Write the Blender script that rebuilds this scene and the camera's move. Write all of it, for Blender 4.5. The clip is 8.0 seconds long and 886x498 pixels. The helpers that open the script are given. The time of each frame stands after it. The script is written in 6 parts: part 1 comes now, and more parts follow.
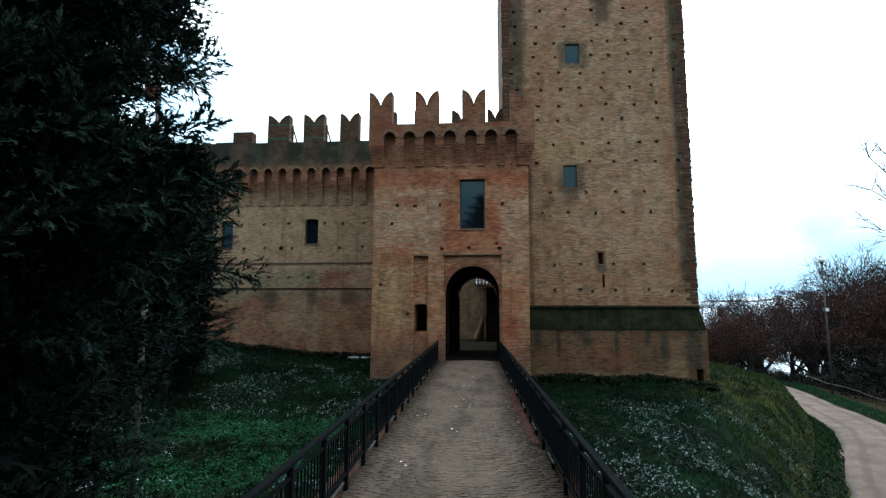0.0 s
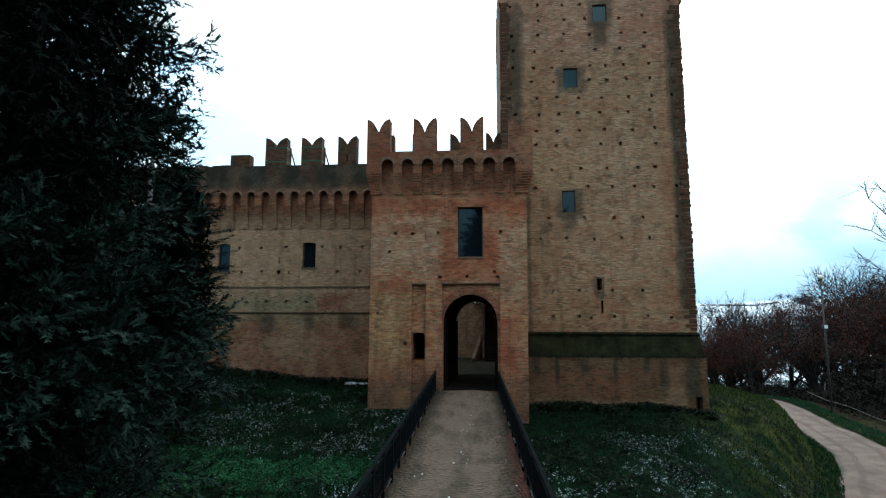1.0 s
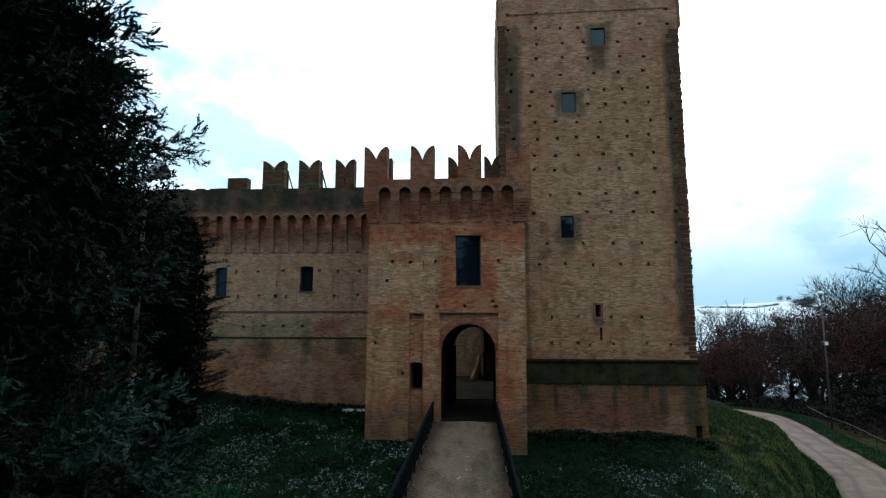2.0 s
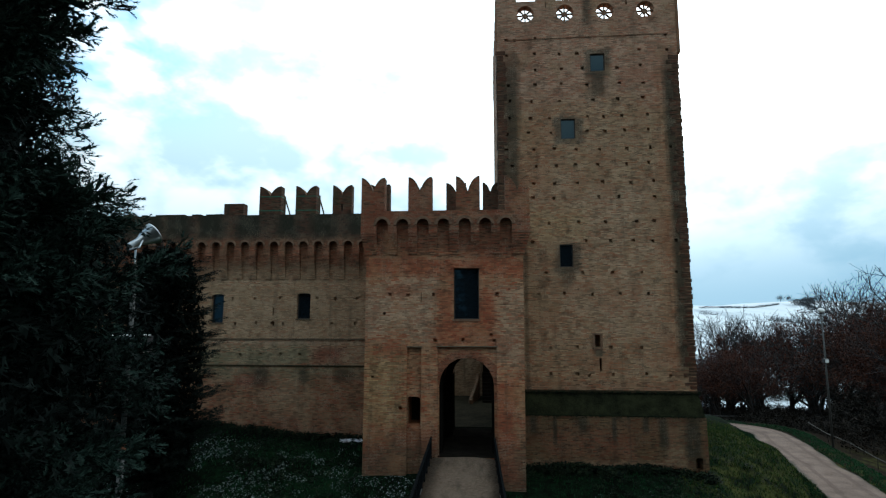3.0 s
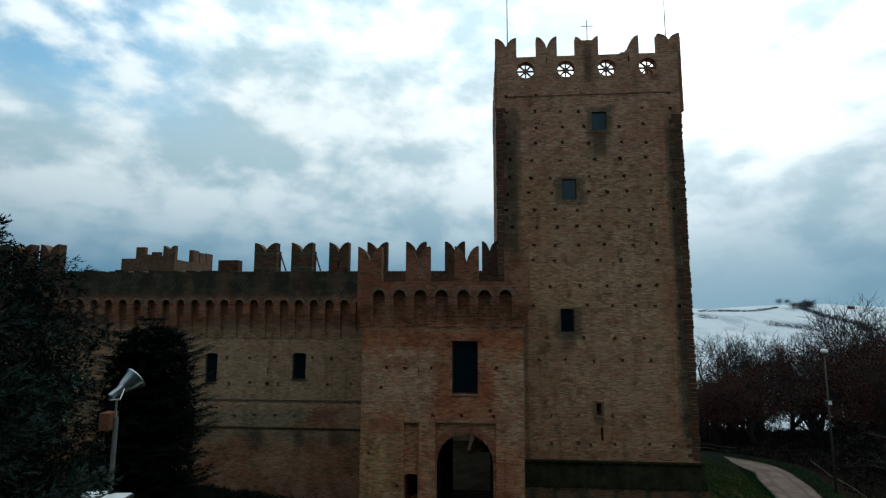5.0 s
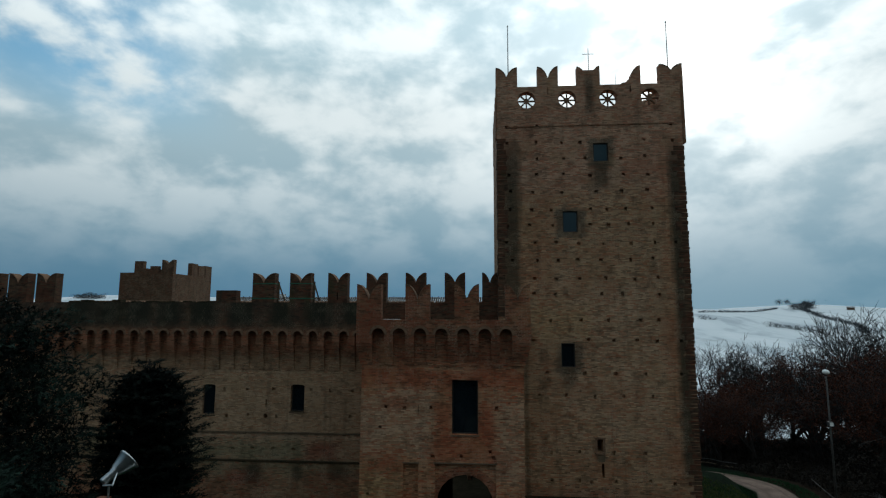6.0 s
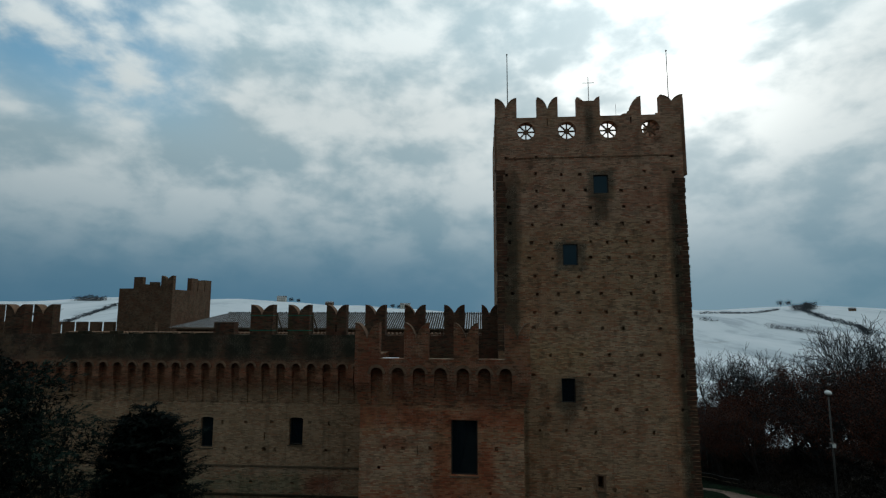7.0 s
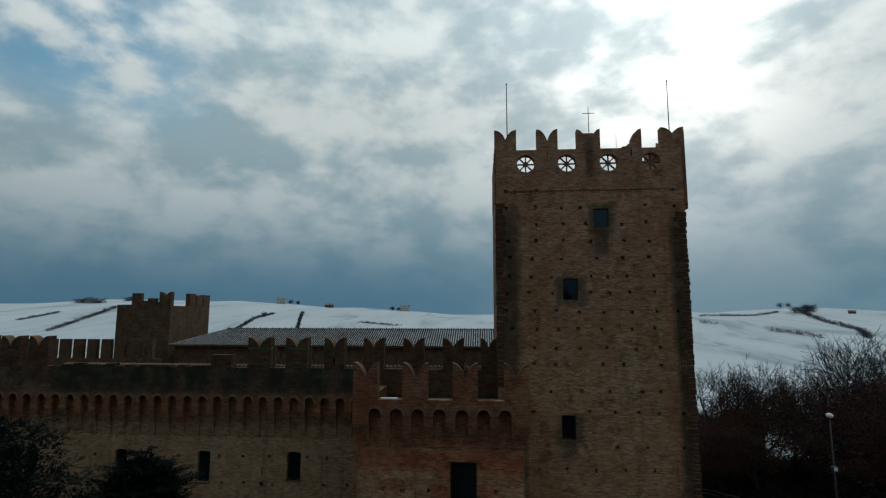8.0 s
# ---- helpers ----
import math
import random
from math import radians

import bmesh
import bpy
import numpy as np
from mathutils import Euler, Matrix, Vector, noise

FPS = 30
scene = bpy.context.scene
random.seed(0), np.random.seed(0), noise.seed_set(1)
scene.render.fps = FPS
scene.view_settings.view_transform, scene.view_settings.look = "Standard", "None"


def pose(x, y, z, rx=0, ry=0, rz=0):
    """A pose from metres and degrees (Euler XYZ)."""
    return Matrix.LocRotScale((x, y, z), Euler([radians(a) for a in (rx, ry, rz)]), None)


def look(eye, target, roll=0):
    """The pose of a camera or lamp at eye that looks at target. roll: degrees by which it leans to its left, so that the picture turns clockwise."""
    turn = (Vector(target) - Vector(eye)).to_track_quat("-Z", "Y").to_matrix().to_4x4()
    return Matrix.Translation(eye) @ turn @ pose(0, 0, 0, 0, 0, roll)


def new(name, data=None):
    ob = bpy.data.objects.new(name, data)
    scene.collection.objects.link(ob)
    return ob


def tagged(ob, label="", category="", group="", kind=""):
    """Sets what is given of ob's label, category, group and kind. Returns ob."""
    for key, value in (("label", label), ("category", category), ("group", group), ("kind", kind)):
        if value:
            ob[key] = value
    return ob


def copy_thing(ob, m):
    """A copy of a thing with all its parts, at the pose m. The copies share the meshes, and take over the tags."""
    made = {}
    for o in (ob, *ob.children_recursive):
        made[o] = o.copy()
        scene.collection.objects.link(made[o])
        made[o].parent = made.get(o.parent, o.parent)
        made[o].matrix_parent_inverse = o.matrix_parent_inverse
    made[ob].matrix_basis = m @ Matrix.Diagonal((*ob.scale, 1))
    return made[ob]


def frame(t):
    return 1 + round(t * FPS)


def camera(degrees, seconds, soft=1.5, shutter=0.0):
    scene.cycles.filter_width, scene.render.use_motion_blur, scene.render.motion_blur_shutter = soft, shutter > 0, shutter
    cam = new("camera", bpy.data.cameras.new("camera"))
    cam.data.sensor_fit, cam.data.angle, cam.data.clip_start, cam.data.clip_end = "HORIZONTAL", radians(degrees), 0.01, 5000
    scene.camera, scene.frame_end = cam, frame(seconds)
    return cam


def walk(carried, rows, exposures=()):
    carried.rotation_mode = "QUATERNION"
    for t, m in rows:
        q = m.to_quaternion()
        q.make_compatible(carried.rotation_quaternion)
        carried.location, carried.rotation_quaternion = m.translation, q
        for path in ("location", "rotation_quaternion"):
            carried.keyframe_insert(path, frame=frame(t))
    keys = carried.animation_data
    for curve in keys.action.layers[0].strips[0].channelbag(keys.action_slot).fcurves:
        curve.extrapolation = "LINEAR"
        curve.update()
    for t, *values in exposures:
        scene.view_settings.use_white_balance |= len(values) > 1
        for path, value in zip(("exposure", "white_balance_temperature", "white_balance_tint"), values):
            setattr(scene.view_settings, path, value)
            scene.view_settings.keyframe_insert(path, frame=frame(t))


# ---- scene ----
cam = camera(80.6, 8.0, soft=1.25)
PATH = [
    (0, (1.824, 0.689, 2.452), (1.666, 2.669, 2.687), 0.1),
    (0.5, (1.847, 0.703, 2.981), (1.691, 2.682, 3.223), 0.1),
    (1, (1.857, 0.671, 3.559), (1.704, 2.649, 3.806), 0.1),
    (1.5, (1.91, 0.676, 4.117), (1.757, 2.654, 4.37), 0.1),
    (3, (2.032, 0.72, 6.25), (1.88, 2.699, 6.499), 0.0),
    (3.5, (2.072, 0.787, 6.953), (1.918, 2.765, 7.204), 0.1),
    (4, (2.036, 0.829, 7.702), (1.883, 2.807, 7.952), 0.1),
    (4.5, (2.057, 0.857, 8.513), (1.907, 2.835, 8.765), 0.1),
    (6, (2.044, 0.909, 11.005), (1.896, 2.888, 11.253), 0.2),
    (6.5, (2.061, 0.914, 11.801), (1.912, 2.893, 12.05), 0.2),
    (7, (2.122, 0.909, 12.615), (1.971, 2.887, 12.865), 0.1),
    (7.5, (2.097, 0.904, 13.472), (1.948, 2.882, 13.722), 0.1),
    (8, (2.152, 0.925, 14.233), (2.002, 2.903, 14.488), 0.1),
]
EXPOSURES = [(0, -0.32, 6400, 10), (1.5, -0.76, 6420, 10), (3, -1.08, 6450, 10), (4.5, -1.64, 6550, 10), (6, -2.08, 6650, 10), (8, -2.50, 6800, 10)]
walk(cam, [(t, look(eye, target, roll)) for t, eye, target, roll in PATH], EXPOSURES)

# ---- sky and sun ----
SUN_AZ, SUN_EL = radians(19), radians(27)
SUN = Vector((math.sin(SUN_AZ) * math.cos(SUN_EL), math.cos(SUN_AZ) * math.cos(SUN_EL), math.sin(SUN_EL)))


class Nodes:
    """A short way to write a node tree."""

    def __init__(self, tree):
        self.tree = tree
        tree.nodes.clear()

    def add(self, kind, ins=None, op="", clamp=False):
        n = self.tree.nodes.new(kind)
        if op:
            n.operation = op
        if clamp:
            n.use_clamp = True
        if kind == "ShaderNodeMapRange":
            n.interpolation_type = "SMOOTHSTEP"
        if kind == "ShaderNodeMix":
            n.data_type = "RGBA"
        for k, v in (ins or {}).items():
            if isinstance(v, bpy.types.NodeSocket):
                self.tree.links.new(v, n.inputs[k])
            else:
                n.inputs[k].default_value = v
        return n

    def math(self, op, a, b=0.0, clamp=False):
        return self.add("ShaderNodeMath", {0: a, 1: b}, op, clamp).outputs[0]

    def mix(self, f, a, b, blend="MIX"):
        n = self.add("ShaderNodeMix", {0: f, 6: a, 7: b})
        n.blend_type = blend
        return n.outputs[2]

    def ramp(self, f, stops):
        n = self.add("ShaderNodeValToRGB", {0: f})
        e = n.color_ramp.elements
        while len(e) < len(stops):
            e.new(0.5)
        for el, (p, c) in zip(e, stops):
            el.position, el.color = p, (c if len(c) == 4 else (*c, 1))
        return n.outputs[0]

    def step(self, f, a, b):
        return self.add("ShaderNodeMapRange", {0: f, 1: a, 2: b}).outputs[0]

    def noise(self, vec, scale, detail=4, rough=0.55, lac=2.0, dist=0.0):
        return self.add("ShaderNodeTexNoise", {"Vector": vec, "Scale": scale, "Detail": detail, "Roughness": rough, "Lacunarity": lac, "Distortion": dist}).outputs["Fac"]


def rgb(*c):
    return (*c, 1)


def scaled(n, pos, x, y, z):
    return n.add("ShaderNodeVectorMath", {0: pos, 1: (x, y, z)}, "MULTIPLY").outputs[0]


def build_world():
    w = bpy.data.worlds.new("overcast_sky")
    scene.world = w
    w.use_nodes = True
    n = Nodes(w.node_tree)
    d = n.add("ShaderNodeTexCoord").outputs["Generated"]
    s = n.add("ShaderNodeSeparateXYZ", {0: d})
    up = n.math("MAXIMUM", s.outputs[2], 0.0)
    p = scaled(n, d, 1.0, 1.0, 1.6)
    big = n.noise(p, 3.4, 4, 0.5)
    puff = n.noise(p, 8.0, 6, 0.5, dist=0.15)
    wisp = n.noise(scaled(n, d, 1.0, 1.0, 1.8), 17.0, 5, 0.55, dist=0.2)
    cover = n.math("ADD", n.math("MULTIPLY", big, 0.42), n.math("ADD", n.math("MULTIPLY", puff, 0.42), n.math("MULTIPLY", wisp, 0.16)))
    air = n.add("ShaderNodeTexSky")
    air.sky_type, air.sun_disc, air.sun_elevation, air.sun_rotation, air.altitude = "NISHITA", False, SUN_EL, SUN_AZ, 250
    blue = n.mix(1.0, air.outputs[0], rgb(0.30, 0.51, 0.52), "MULTIPLY")
    # clouds: slate bellies and pale crowns, smoother towards the horizon
    belly = n.mix(n.step(up, 0.02, 0.34), rgb(0.43, 0.90, 1.24), rgb(1.20, 1.70, 1.96))
    crown = n.mix(n.step(up, 0.02, 0.34), rgb(0.58, 1.05, 1.38), rgb(2.45, 2.80, 2.93))
    cloud = n.mix(n.step(cover, 0.43, 0.585), belly, crown)
    lid = n.add("ShaderNodeMapRange", {0: up, 1: 0.34, 2: 0.52, 3: 1.0, 4: 1.3}).outputs[0]
    cloud = n.mix(1.0, cloud, n.add("ShaderNodeCombineColor", {0: lid, 1: lid, 2: lid}).outputs[0], "MULTIPLY")
    # breaks of blue high up, away from the sun
    side = n.step(s.outputs[0], -0.38, -0.60)
    clear = n.math("MULTIPLY", n.step(cover, 0.60, 0.46), n.math("MULTIPLY", side, n.step(up, 0.26, 0.40)))
    col = n.mix(n.math("MULTIPLY", clear, 0.9), cloud, blue)
    # the bank of dark cloud low over the hills, away from the sun
    low = n.step(up, 0.17, 0.0)
    dim = n.step(s.outputs[0], 0.30, -0.25)
    col = n.mix(n.math("MULTIPLY", low, n.math("MULTIPLY", dim, 0.85)), col, rgb(0.26, 0.68, 1.08))
    # the sun behind the cloud
    dot = n.math("MAXIMUM", n.add("ShaderNodeVectorMath", {0: d, 1: tuple(SUN)}, "DOT_PRODUCT").outputs["Value"], 0.0)
    wide = n.math("MULTIPLY", n.math("POWER", dot, 18.0), 1.1)
    core = n.math("MULTIPLY", n.math("MULTIPLY", n.math("POWER", dot, 60.0), 3.3), n.add("ShaderNodeMapRange", {0: cover, 1: 0.40, 2: 0.60, 3: 0.2, 4: 1.35}).outputs[0])
    glow = n.math("ADD", wide, core)
    # the half of the sky towards the sun is the brighter one
    lean = n.add("ShaderNodeMapRange", {0: n.add("ShaderNodeVectorMath", {0: d, 1: tuple(SUN)}, "DOT_PRODUCT").outputs["Value"], 1: -0.6, 2: 0.9, 3: 0.72, 4: 1.22}).outputs[0]
    col = n.mix(1.0, col, n.add("ShaderNodeCombineColor", {0: lean, 1: lean, 2: lean}).outputs[0], "MULTIPLY")
    col = n.mix(1.0, col, n.add("ShaderNodeCombineColor", {0: glow, 1: glow, 2: n.math("MULTIPLY", glow, 0.97)}).outputs[0], "ADD")
    bg = n.add("ShaderNodeBackground", {0: col, 1: 1.0})
    n.add("ShaderNodeOutputWorld", {0: bg.outputs[0]})


build_world()
sun = new("sun", bpy.data.lights.new("sun", "SUN"))
sun.data.energy, sun.data.angle, sun.data.color = 1.3, radians(14), (1.0, 0.95, 0.88)
sun.matrix_world = look((0, 0, 60), Vector((0, 0, 60)) - SUN)


# ---- materials ----
def material(name):
    m = bpy.data.materials.new(name)
    m.use_nodes = True
    n = Nodes(m.node_tree)
    pos = n.add("ShaderNodeNewGeometry").outputs["Position"]
    return m, n, pos


def finish(n, col, rough=0.85, bump=None, dist=0.01, metal=0.0, spec=0.3, strength=1.0):
    ins = {"Base Color": col, "Roughness": rough, "Metallic": metal, "Specular IOR Level": spec}
    if bump is not None:
        ins["Normal"] = n.add("ShaderNodeBump", {"Height": bump, "Distance": dist, "Strength": strength}).outputs[0]
    b = n.add("ShaderNodeBsdfPrincipled", ins)
    n.add("ShaderNodeOutputMaterial", {0: b.outputs[0]})
    return b


def brick_material(name, pale, dark, red, red_share=0.5, stain=0.5, moss=0.15, width=0.25, course=0.058, seed=0.0, streaks=(), upper=None, lower=None, zones=(), lime_tone=1.0):
    m, n, pos = material(name)
    s = n.add("ShaderNodeSeparateXYZ", {0: pos})
    wob = n.noise(pos, 0.7, 2)
    u = n.math("ADD", n.math("ADD", s.outputs[0], s.outputs[1]), seed)
    v = n.math("ADD", s.outputs[2], n.math("MULTIPLY", wob, 0.03))
    uv = n.add("ShaderNodeCombineXYZ", {0: u, 1: v, 2: 0.0}).outputs[0]
    br = n.add("ShaderNodeTexBrick", {"Vector": uv, "Color1": rgb(0, 0, 0), "Color2": rgb(1, 1, 1), "Mortar": rgb(0.5, 0.5, 0.5), "Scale": 1.0, "Mortar Size": 0.007,
                                      "Mortar Smooth": 0.3, "Bias": 0.0, "Brick Width": width, "Row Height": course})
    br.offset, br.squash, br.squash_frequency = 0.5, 0.8, 3
    tint, joint = br.outputs["Color"], br.outputs["Fac"]
    uneven = n.noise(scaled(n, pos, 8.0, 8.0, 22.0), 1.0, 4, 0.65)
    tone = n.math("ADD", n.math("MULTIPLY", tint, 0.66), n.math("MULTIPLY", uneven, 0.33))

    def coat(pale, dark, red):
        dark = tuple(0.62 * b + 0.27 * a for a, b in zip(pale, dark))
        return n.ramp(tone, [(0.17, dark), (0.34, tuple(0.6 * a + 0.4 * c for a, c in zip(pale, dark))), (0.48, pale), (0.58, tuple(c * 1.24 for c in pale)), (0.69, tuple(0.45 * a + 0.55 * c for a, c in zip(pale, red))), (0.84, red)])

    face = coat(pale, dark, red)
    redder = rgb(*red)
    for other in (upper, lower):
        # coats by height: building stages of different brick, a darker foot, painted recess shade
        if other:
            mask = n.step(n.math("ADD", s.outputs[2], n.math("MULTIPLY", n.math("SUBTRACT", n.noise(pos, 0.9, 5, 0.65), 0.5), 2.2)), other[3], other[4])
            face = n.mix(mask, face, coat(*other[:3]))
            redder = n.mix(mask, redder, rgb(*other[2]))
    # areas rebuilt or washed in another tone, with ragged edges that follow the bricks
    ragged = n.math("SUBTRACT", n.noise(scaled(n, pos, 0.8, 0.8, 1.1), 1.0, 6, 0.68), 0.5)
    own = n.math("SUBTRACT", tint, 0.5)
    for x0, x1, z0, z1, soft, coating, amount in zones:
        dx = n.math("SUBTRACT", n.math("ABSOLUTE", n.math("SUBTRACT", s.outputs[0], (x0 + x1) / 2)), (x1 - x0) / 2)
        dz = n.math("SUBTRACT", n.math("ABSOLUTE", n.math("SUBTRACT", s.outputs[2], (z0 + z1) / 2)), (z1 - z0) / 2)
        off = n.math("ADD", n.math("MAXIMUM", dx, dz), n.math("ADD", n.math("MULTIPLY", ragged, 4.5 * soft), n.math("MULTIPLY", own, 0.9 * soft)))
        mask = n.math("MULTIPLY", n.step(off, soft, -soft), amount)
        face = n.mix(mask, face, coat(*coating))
        redder = n.mix(mask, redder, rgb(*coating[2]))
    # weathered reds in broad uneven areas, brick by brick
    patch = n.math("ADD", n.noise(scaled(n, pos, 0.42, 0.42, 0.62), 1.0, 6, 0.66), n.math("MULTIPLY", own, 0.16))
    reds = n.mix(0.7, face, n.mix(n.math("MULTIPLY", tint, 0.4), redder, rgb(0.05, 0.02, 0.012)))
    col = n.mix(n.math("MULTIPLY", n.step(patch, 0.50, 0.58), red_share), face, reds)
    grey = n.noise(scaled(n, pos, 0.8, 0.8, 0.55), 1.0, 5, 0.6)
    col = n.mix(n.math("MULTIPLY", n.step(grey, 0.52, 0.66), 0.35), col, rgb(pale[0] * 1.0, pale[1] * 0.98, pale[2] * 0.9))
    blotch = n.noise(pos, 1.9, 6, 0.7)
    col = n.mix(n.math("MULTIPLY", n.step(blotch, 0.49, 0.70), 0.55), col, rgb(*[c * 0.5 for c in dark]))
    gone = n.noise(scaled(n, pos, 4.0, 4.0, 15.0), 1.0, 2, 0.5)
    col = n.mix(n.math("MULTIPLY", n.step(gone, 0.67, 0.72), 0.6), col, rgb(*[c * 0.42 for c in dark]))
    drip = n.noise(scaled(n, pos, 2.6, 2.6, 0.16), 1.0, 4, 0.6)
    col = n.mix(n.math("MULTIPLY", n.step(drip, 0.54, 0.74), stain), col, rgb(0.04, 0.036, 0.026))
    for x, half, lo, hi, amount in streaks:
        # old rainwater runs; the tower's run at x 4.12 is a painted shadow gap
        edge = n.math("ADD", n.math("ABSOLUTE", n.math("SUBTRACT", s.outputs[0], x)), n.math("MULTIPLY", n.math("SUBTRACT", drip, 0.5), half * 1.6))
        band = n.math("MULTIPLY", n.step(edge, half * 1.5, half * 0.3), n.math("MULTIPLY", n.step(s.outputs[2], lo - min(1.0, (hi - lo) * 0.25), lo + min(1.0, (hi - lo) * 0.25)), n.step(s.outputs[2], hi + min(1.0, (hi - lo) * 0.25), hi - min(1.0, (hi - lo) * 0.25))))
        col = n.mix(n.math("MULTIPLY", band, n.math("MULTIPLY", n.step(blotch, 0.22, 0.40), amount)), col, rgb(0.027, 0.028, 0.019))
    mo = n.noise(scaled(n, pos, 1.1, 1.1, 0.6), 1.0, 5, 0.6)
    col = n.mix(n.math("MULTIPLY", n.step(mo, 0.56, 0.70), moss), col, rgb(0.045, 0.055, 0.022))
    lime = n.step(n.noise(pos, 1.2, 3), 0.45, 0.6)
    col = n.mix(n.math("MULTIPLY", joint, 0.68), col, n.mix(lime, rgb(*[lime_tone * c for c in (0.16, 0.12, 0.08)]), rgb(*[lime_tone * c for c in (0.46, 0.355, 0.25)])))
    h = n.math("ADD", n.math("MULTIPLY", joint, -1.1), n.math("ADD", n.math("MULTIPLY", tint, 0.5), n.math("MULTIPLY", uneven, 1.0)))
    finish(n, col, 0.92, h, 0.025, spec=0.12)
    return m


def plain_material(name, a, b, scale=3.0, rough=0.8, metal=0.0, bump=0.004, spec=0.3, stretch=(1, 1, 1)):
    m, n, pos = material(name)
    p = scaled(n, pos, *stretch)
    f = n.math("ADD", n.math("MULTIPLY", n.noise(p, scale, 5, 0.6), 0.6), n.math("MULTIPLY", n.noise(p, scale * 9, 3), 0.4))
    col = n.ramp(f, [(0.35, a), (0.65, b)])
    finish(n, col, rough, f, bump, metal, spec)
    return m


def leaf_material(name, a, b, c, last=0.8):
    m, n, pos = material(name)
    r = n.add("ShaderNodeNewGeometry").outputs["Random Per Island"]
    f = n.math("ADD", n.math("MULTIPLY", r, 0.55), n.math("MULTIPLY", n.noise(pos, 1.1, 3), 0.5))
    col = n.ramp(f, [(0.25, a), (0.5, b), (last, c)])
    finish(n, col, 0.85, spec=0.08)
    return m


GREY_WASH = ((0.42, 0.270, 0.162), (0.26, 0.155, 0.09), (0.40, 0.205, 0.112))
PALE_WASH = ((0.51, 0.335, 0.215), (0.22, 0.125, 0.075), (0.45, 0.19, 0.105))
PINK_BRICK = ((0.50, 0.285, 0.19), (0.17, 0.09, 0.06), (0.47, 0.17, 0.10))
RUST_BRICK = ((0.40, 0.185, 0.095), (0.12, 0.05, 0.028), (0.40, 0.115, 0.05))
DARK_RED = ((0.215, 0.090, 0.050), (0.048, 0.019, 0.013), (0.270, 0.066, 0.033))
DEEP_RED = ((0.27, 0.085, 0.05), (0.08, 0.026, 0.017), (0.27, 0.06, 0.034))
REPAIR_RED = ((0.385, 0.115, 0.054), (0.14, 0.040, 0.022), (0.37, 0.078, 0.036))
OCHRE = ((0.45, 0.29, 0.135), (0.15, 0.08, 0.04), (0.42, 0.19, 0.085))
OLD_MORTAR = ((0.125, 0.092, 0.062), (0.055, 0.040, 0.028), (0.115, 0.075, 0.05))
GREEN_GREY = ((0.235, 0.215, 0.125), (0.085, 0.075, 0.045), (0.23, 0.17, 0.095))
# streak at x 4.12 paints the shadow gap between gatehouse and tower
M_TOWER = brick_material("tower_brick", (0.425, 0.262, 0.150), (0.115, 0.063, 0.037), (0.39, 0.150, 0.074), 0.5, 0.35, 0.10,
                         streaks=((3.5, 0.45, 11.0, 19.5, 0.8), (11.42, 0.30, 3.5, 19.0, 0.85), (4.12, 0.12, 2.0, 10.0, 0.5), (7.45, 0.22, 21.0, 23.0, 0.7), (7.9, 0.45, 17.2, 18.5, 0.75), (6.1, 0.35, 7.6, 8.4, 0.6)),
                         zones=((2.0, 12.5, 16.8, 24.0, 0.9, PINK_BRICK, 0.75), (5.2, 10.6, 5.0, 12.6, 0.8, PALE_WASH, 0.45), (10.75, 11.15, 3.5, 18.5, 0.28, RUST_BRICK, 0.6), (3.0, 5.2, 12.0, 16.0, 0.5, RUST_BRICK, 0.35),
                                (4.6, 7.0, 9.9, 11.4, 0.4, OCHRE, 0.5), (3.4, 11.0, 2.6, 3.2, 0.2, DARK_RED, 0.5),
                                (5.48, 6.78, 8.25, 9.72, 0.13, OLD_MORTAR, 0.85), (5.68, 7.08, 14.75, 16.15, 0.13, OLD_MORTAR, 0.85), (7.3, 8.6, 18.2, 19.75, 0.13, OLD_MORTAR, 0.85), (7.2, 7.72, 4.3, 4.72, 0.1, OLD_MORTAR, 0.8)))
# lower coat and lowest zone turn the brick darker towards the foot
M_GATE = brick_material("gatehouse_brick", (0.455, 0.228, 0.118), (0.125, 0.050, 0.027), (0.43, 0.105, 0.048), 0.75, 0.35, 0.05, seed=3.1,
                        lower=((0.225, 0.112, 0.057), (0.06, 0.027, 0.016), (0.22, 0.062, 0.030), 2.6, -0.4),
                        zones=((-4.0, 4.4, 8.75, 13.0, 0.45, DARK_RED, 0.92), (-3.3, -0.1, 5.3, 7.75, 0.35, PALE_WASH, 0.8), (2.55, 3.9, 4.2, 7.4, 0.35, PALE_WASH, 0.6), (-3.3, 3.9, 7.95, 8.6, 0.16, REPAIR_RED, 0.85),
                               (0.05, 2.5, 5.0, 6.0, 0.22, REPAIR_RED, 0.7), (1.95, 2.5, 5.9, 7.2, 0.2, REPAIR_RED, 0.9), (0.1, 0.75, 5.6, 7.3, 0.2, REPAIR_RED, 0.75), (-2.3, -1.1, 7.05, 7.5, 0.2, REPAIR_RED, 0.6),
                               (-3.2, -1.4, 1.6, 4.6, 0.4, OCHRE, 0.7), (2.62, 3.3, -0.5, 3.4, 0.2, REPAIR_RED, 0.9), (-3.3, 3.9, -2.5, 0.9, 0.5, OLD_MORTAR, 0.45)))
M_GATE_RED = brick_material("red_repair_brick", (0.33, 0.125, 0.068), (0.10, 0.036, 0.021), (0.34, 0.082, 0.042), 0.7, 0.25, 0.03, seed=1.3)
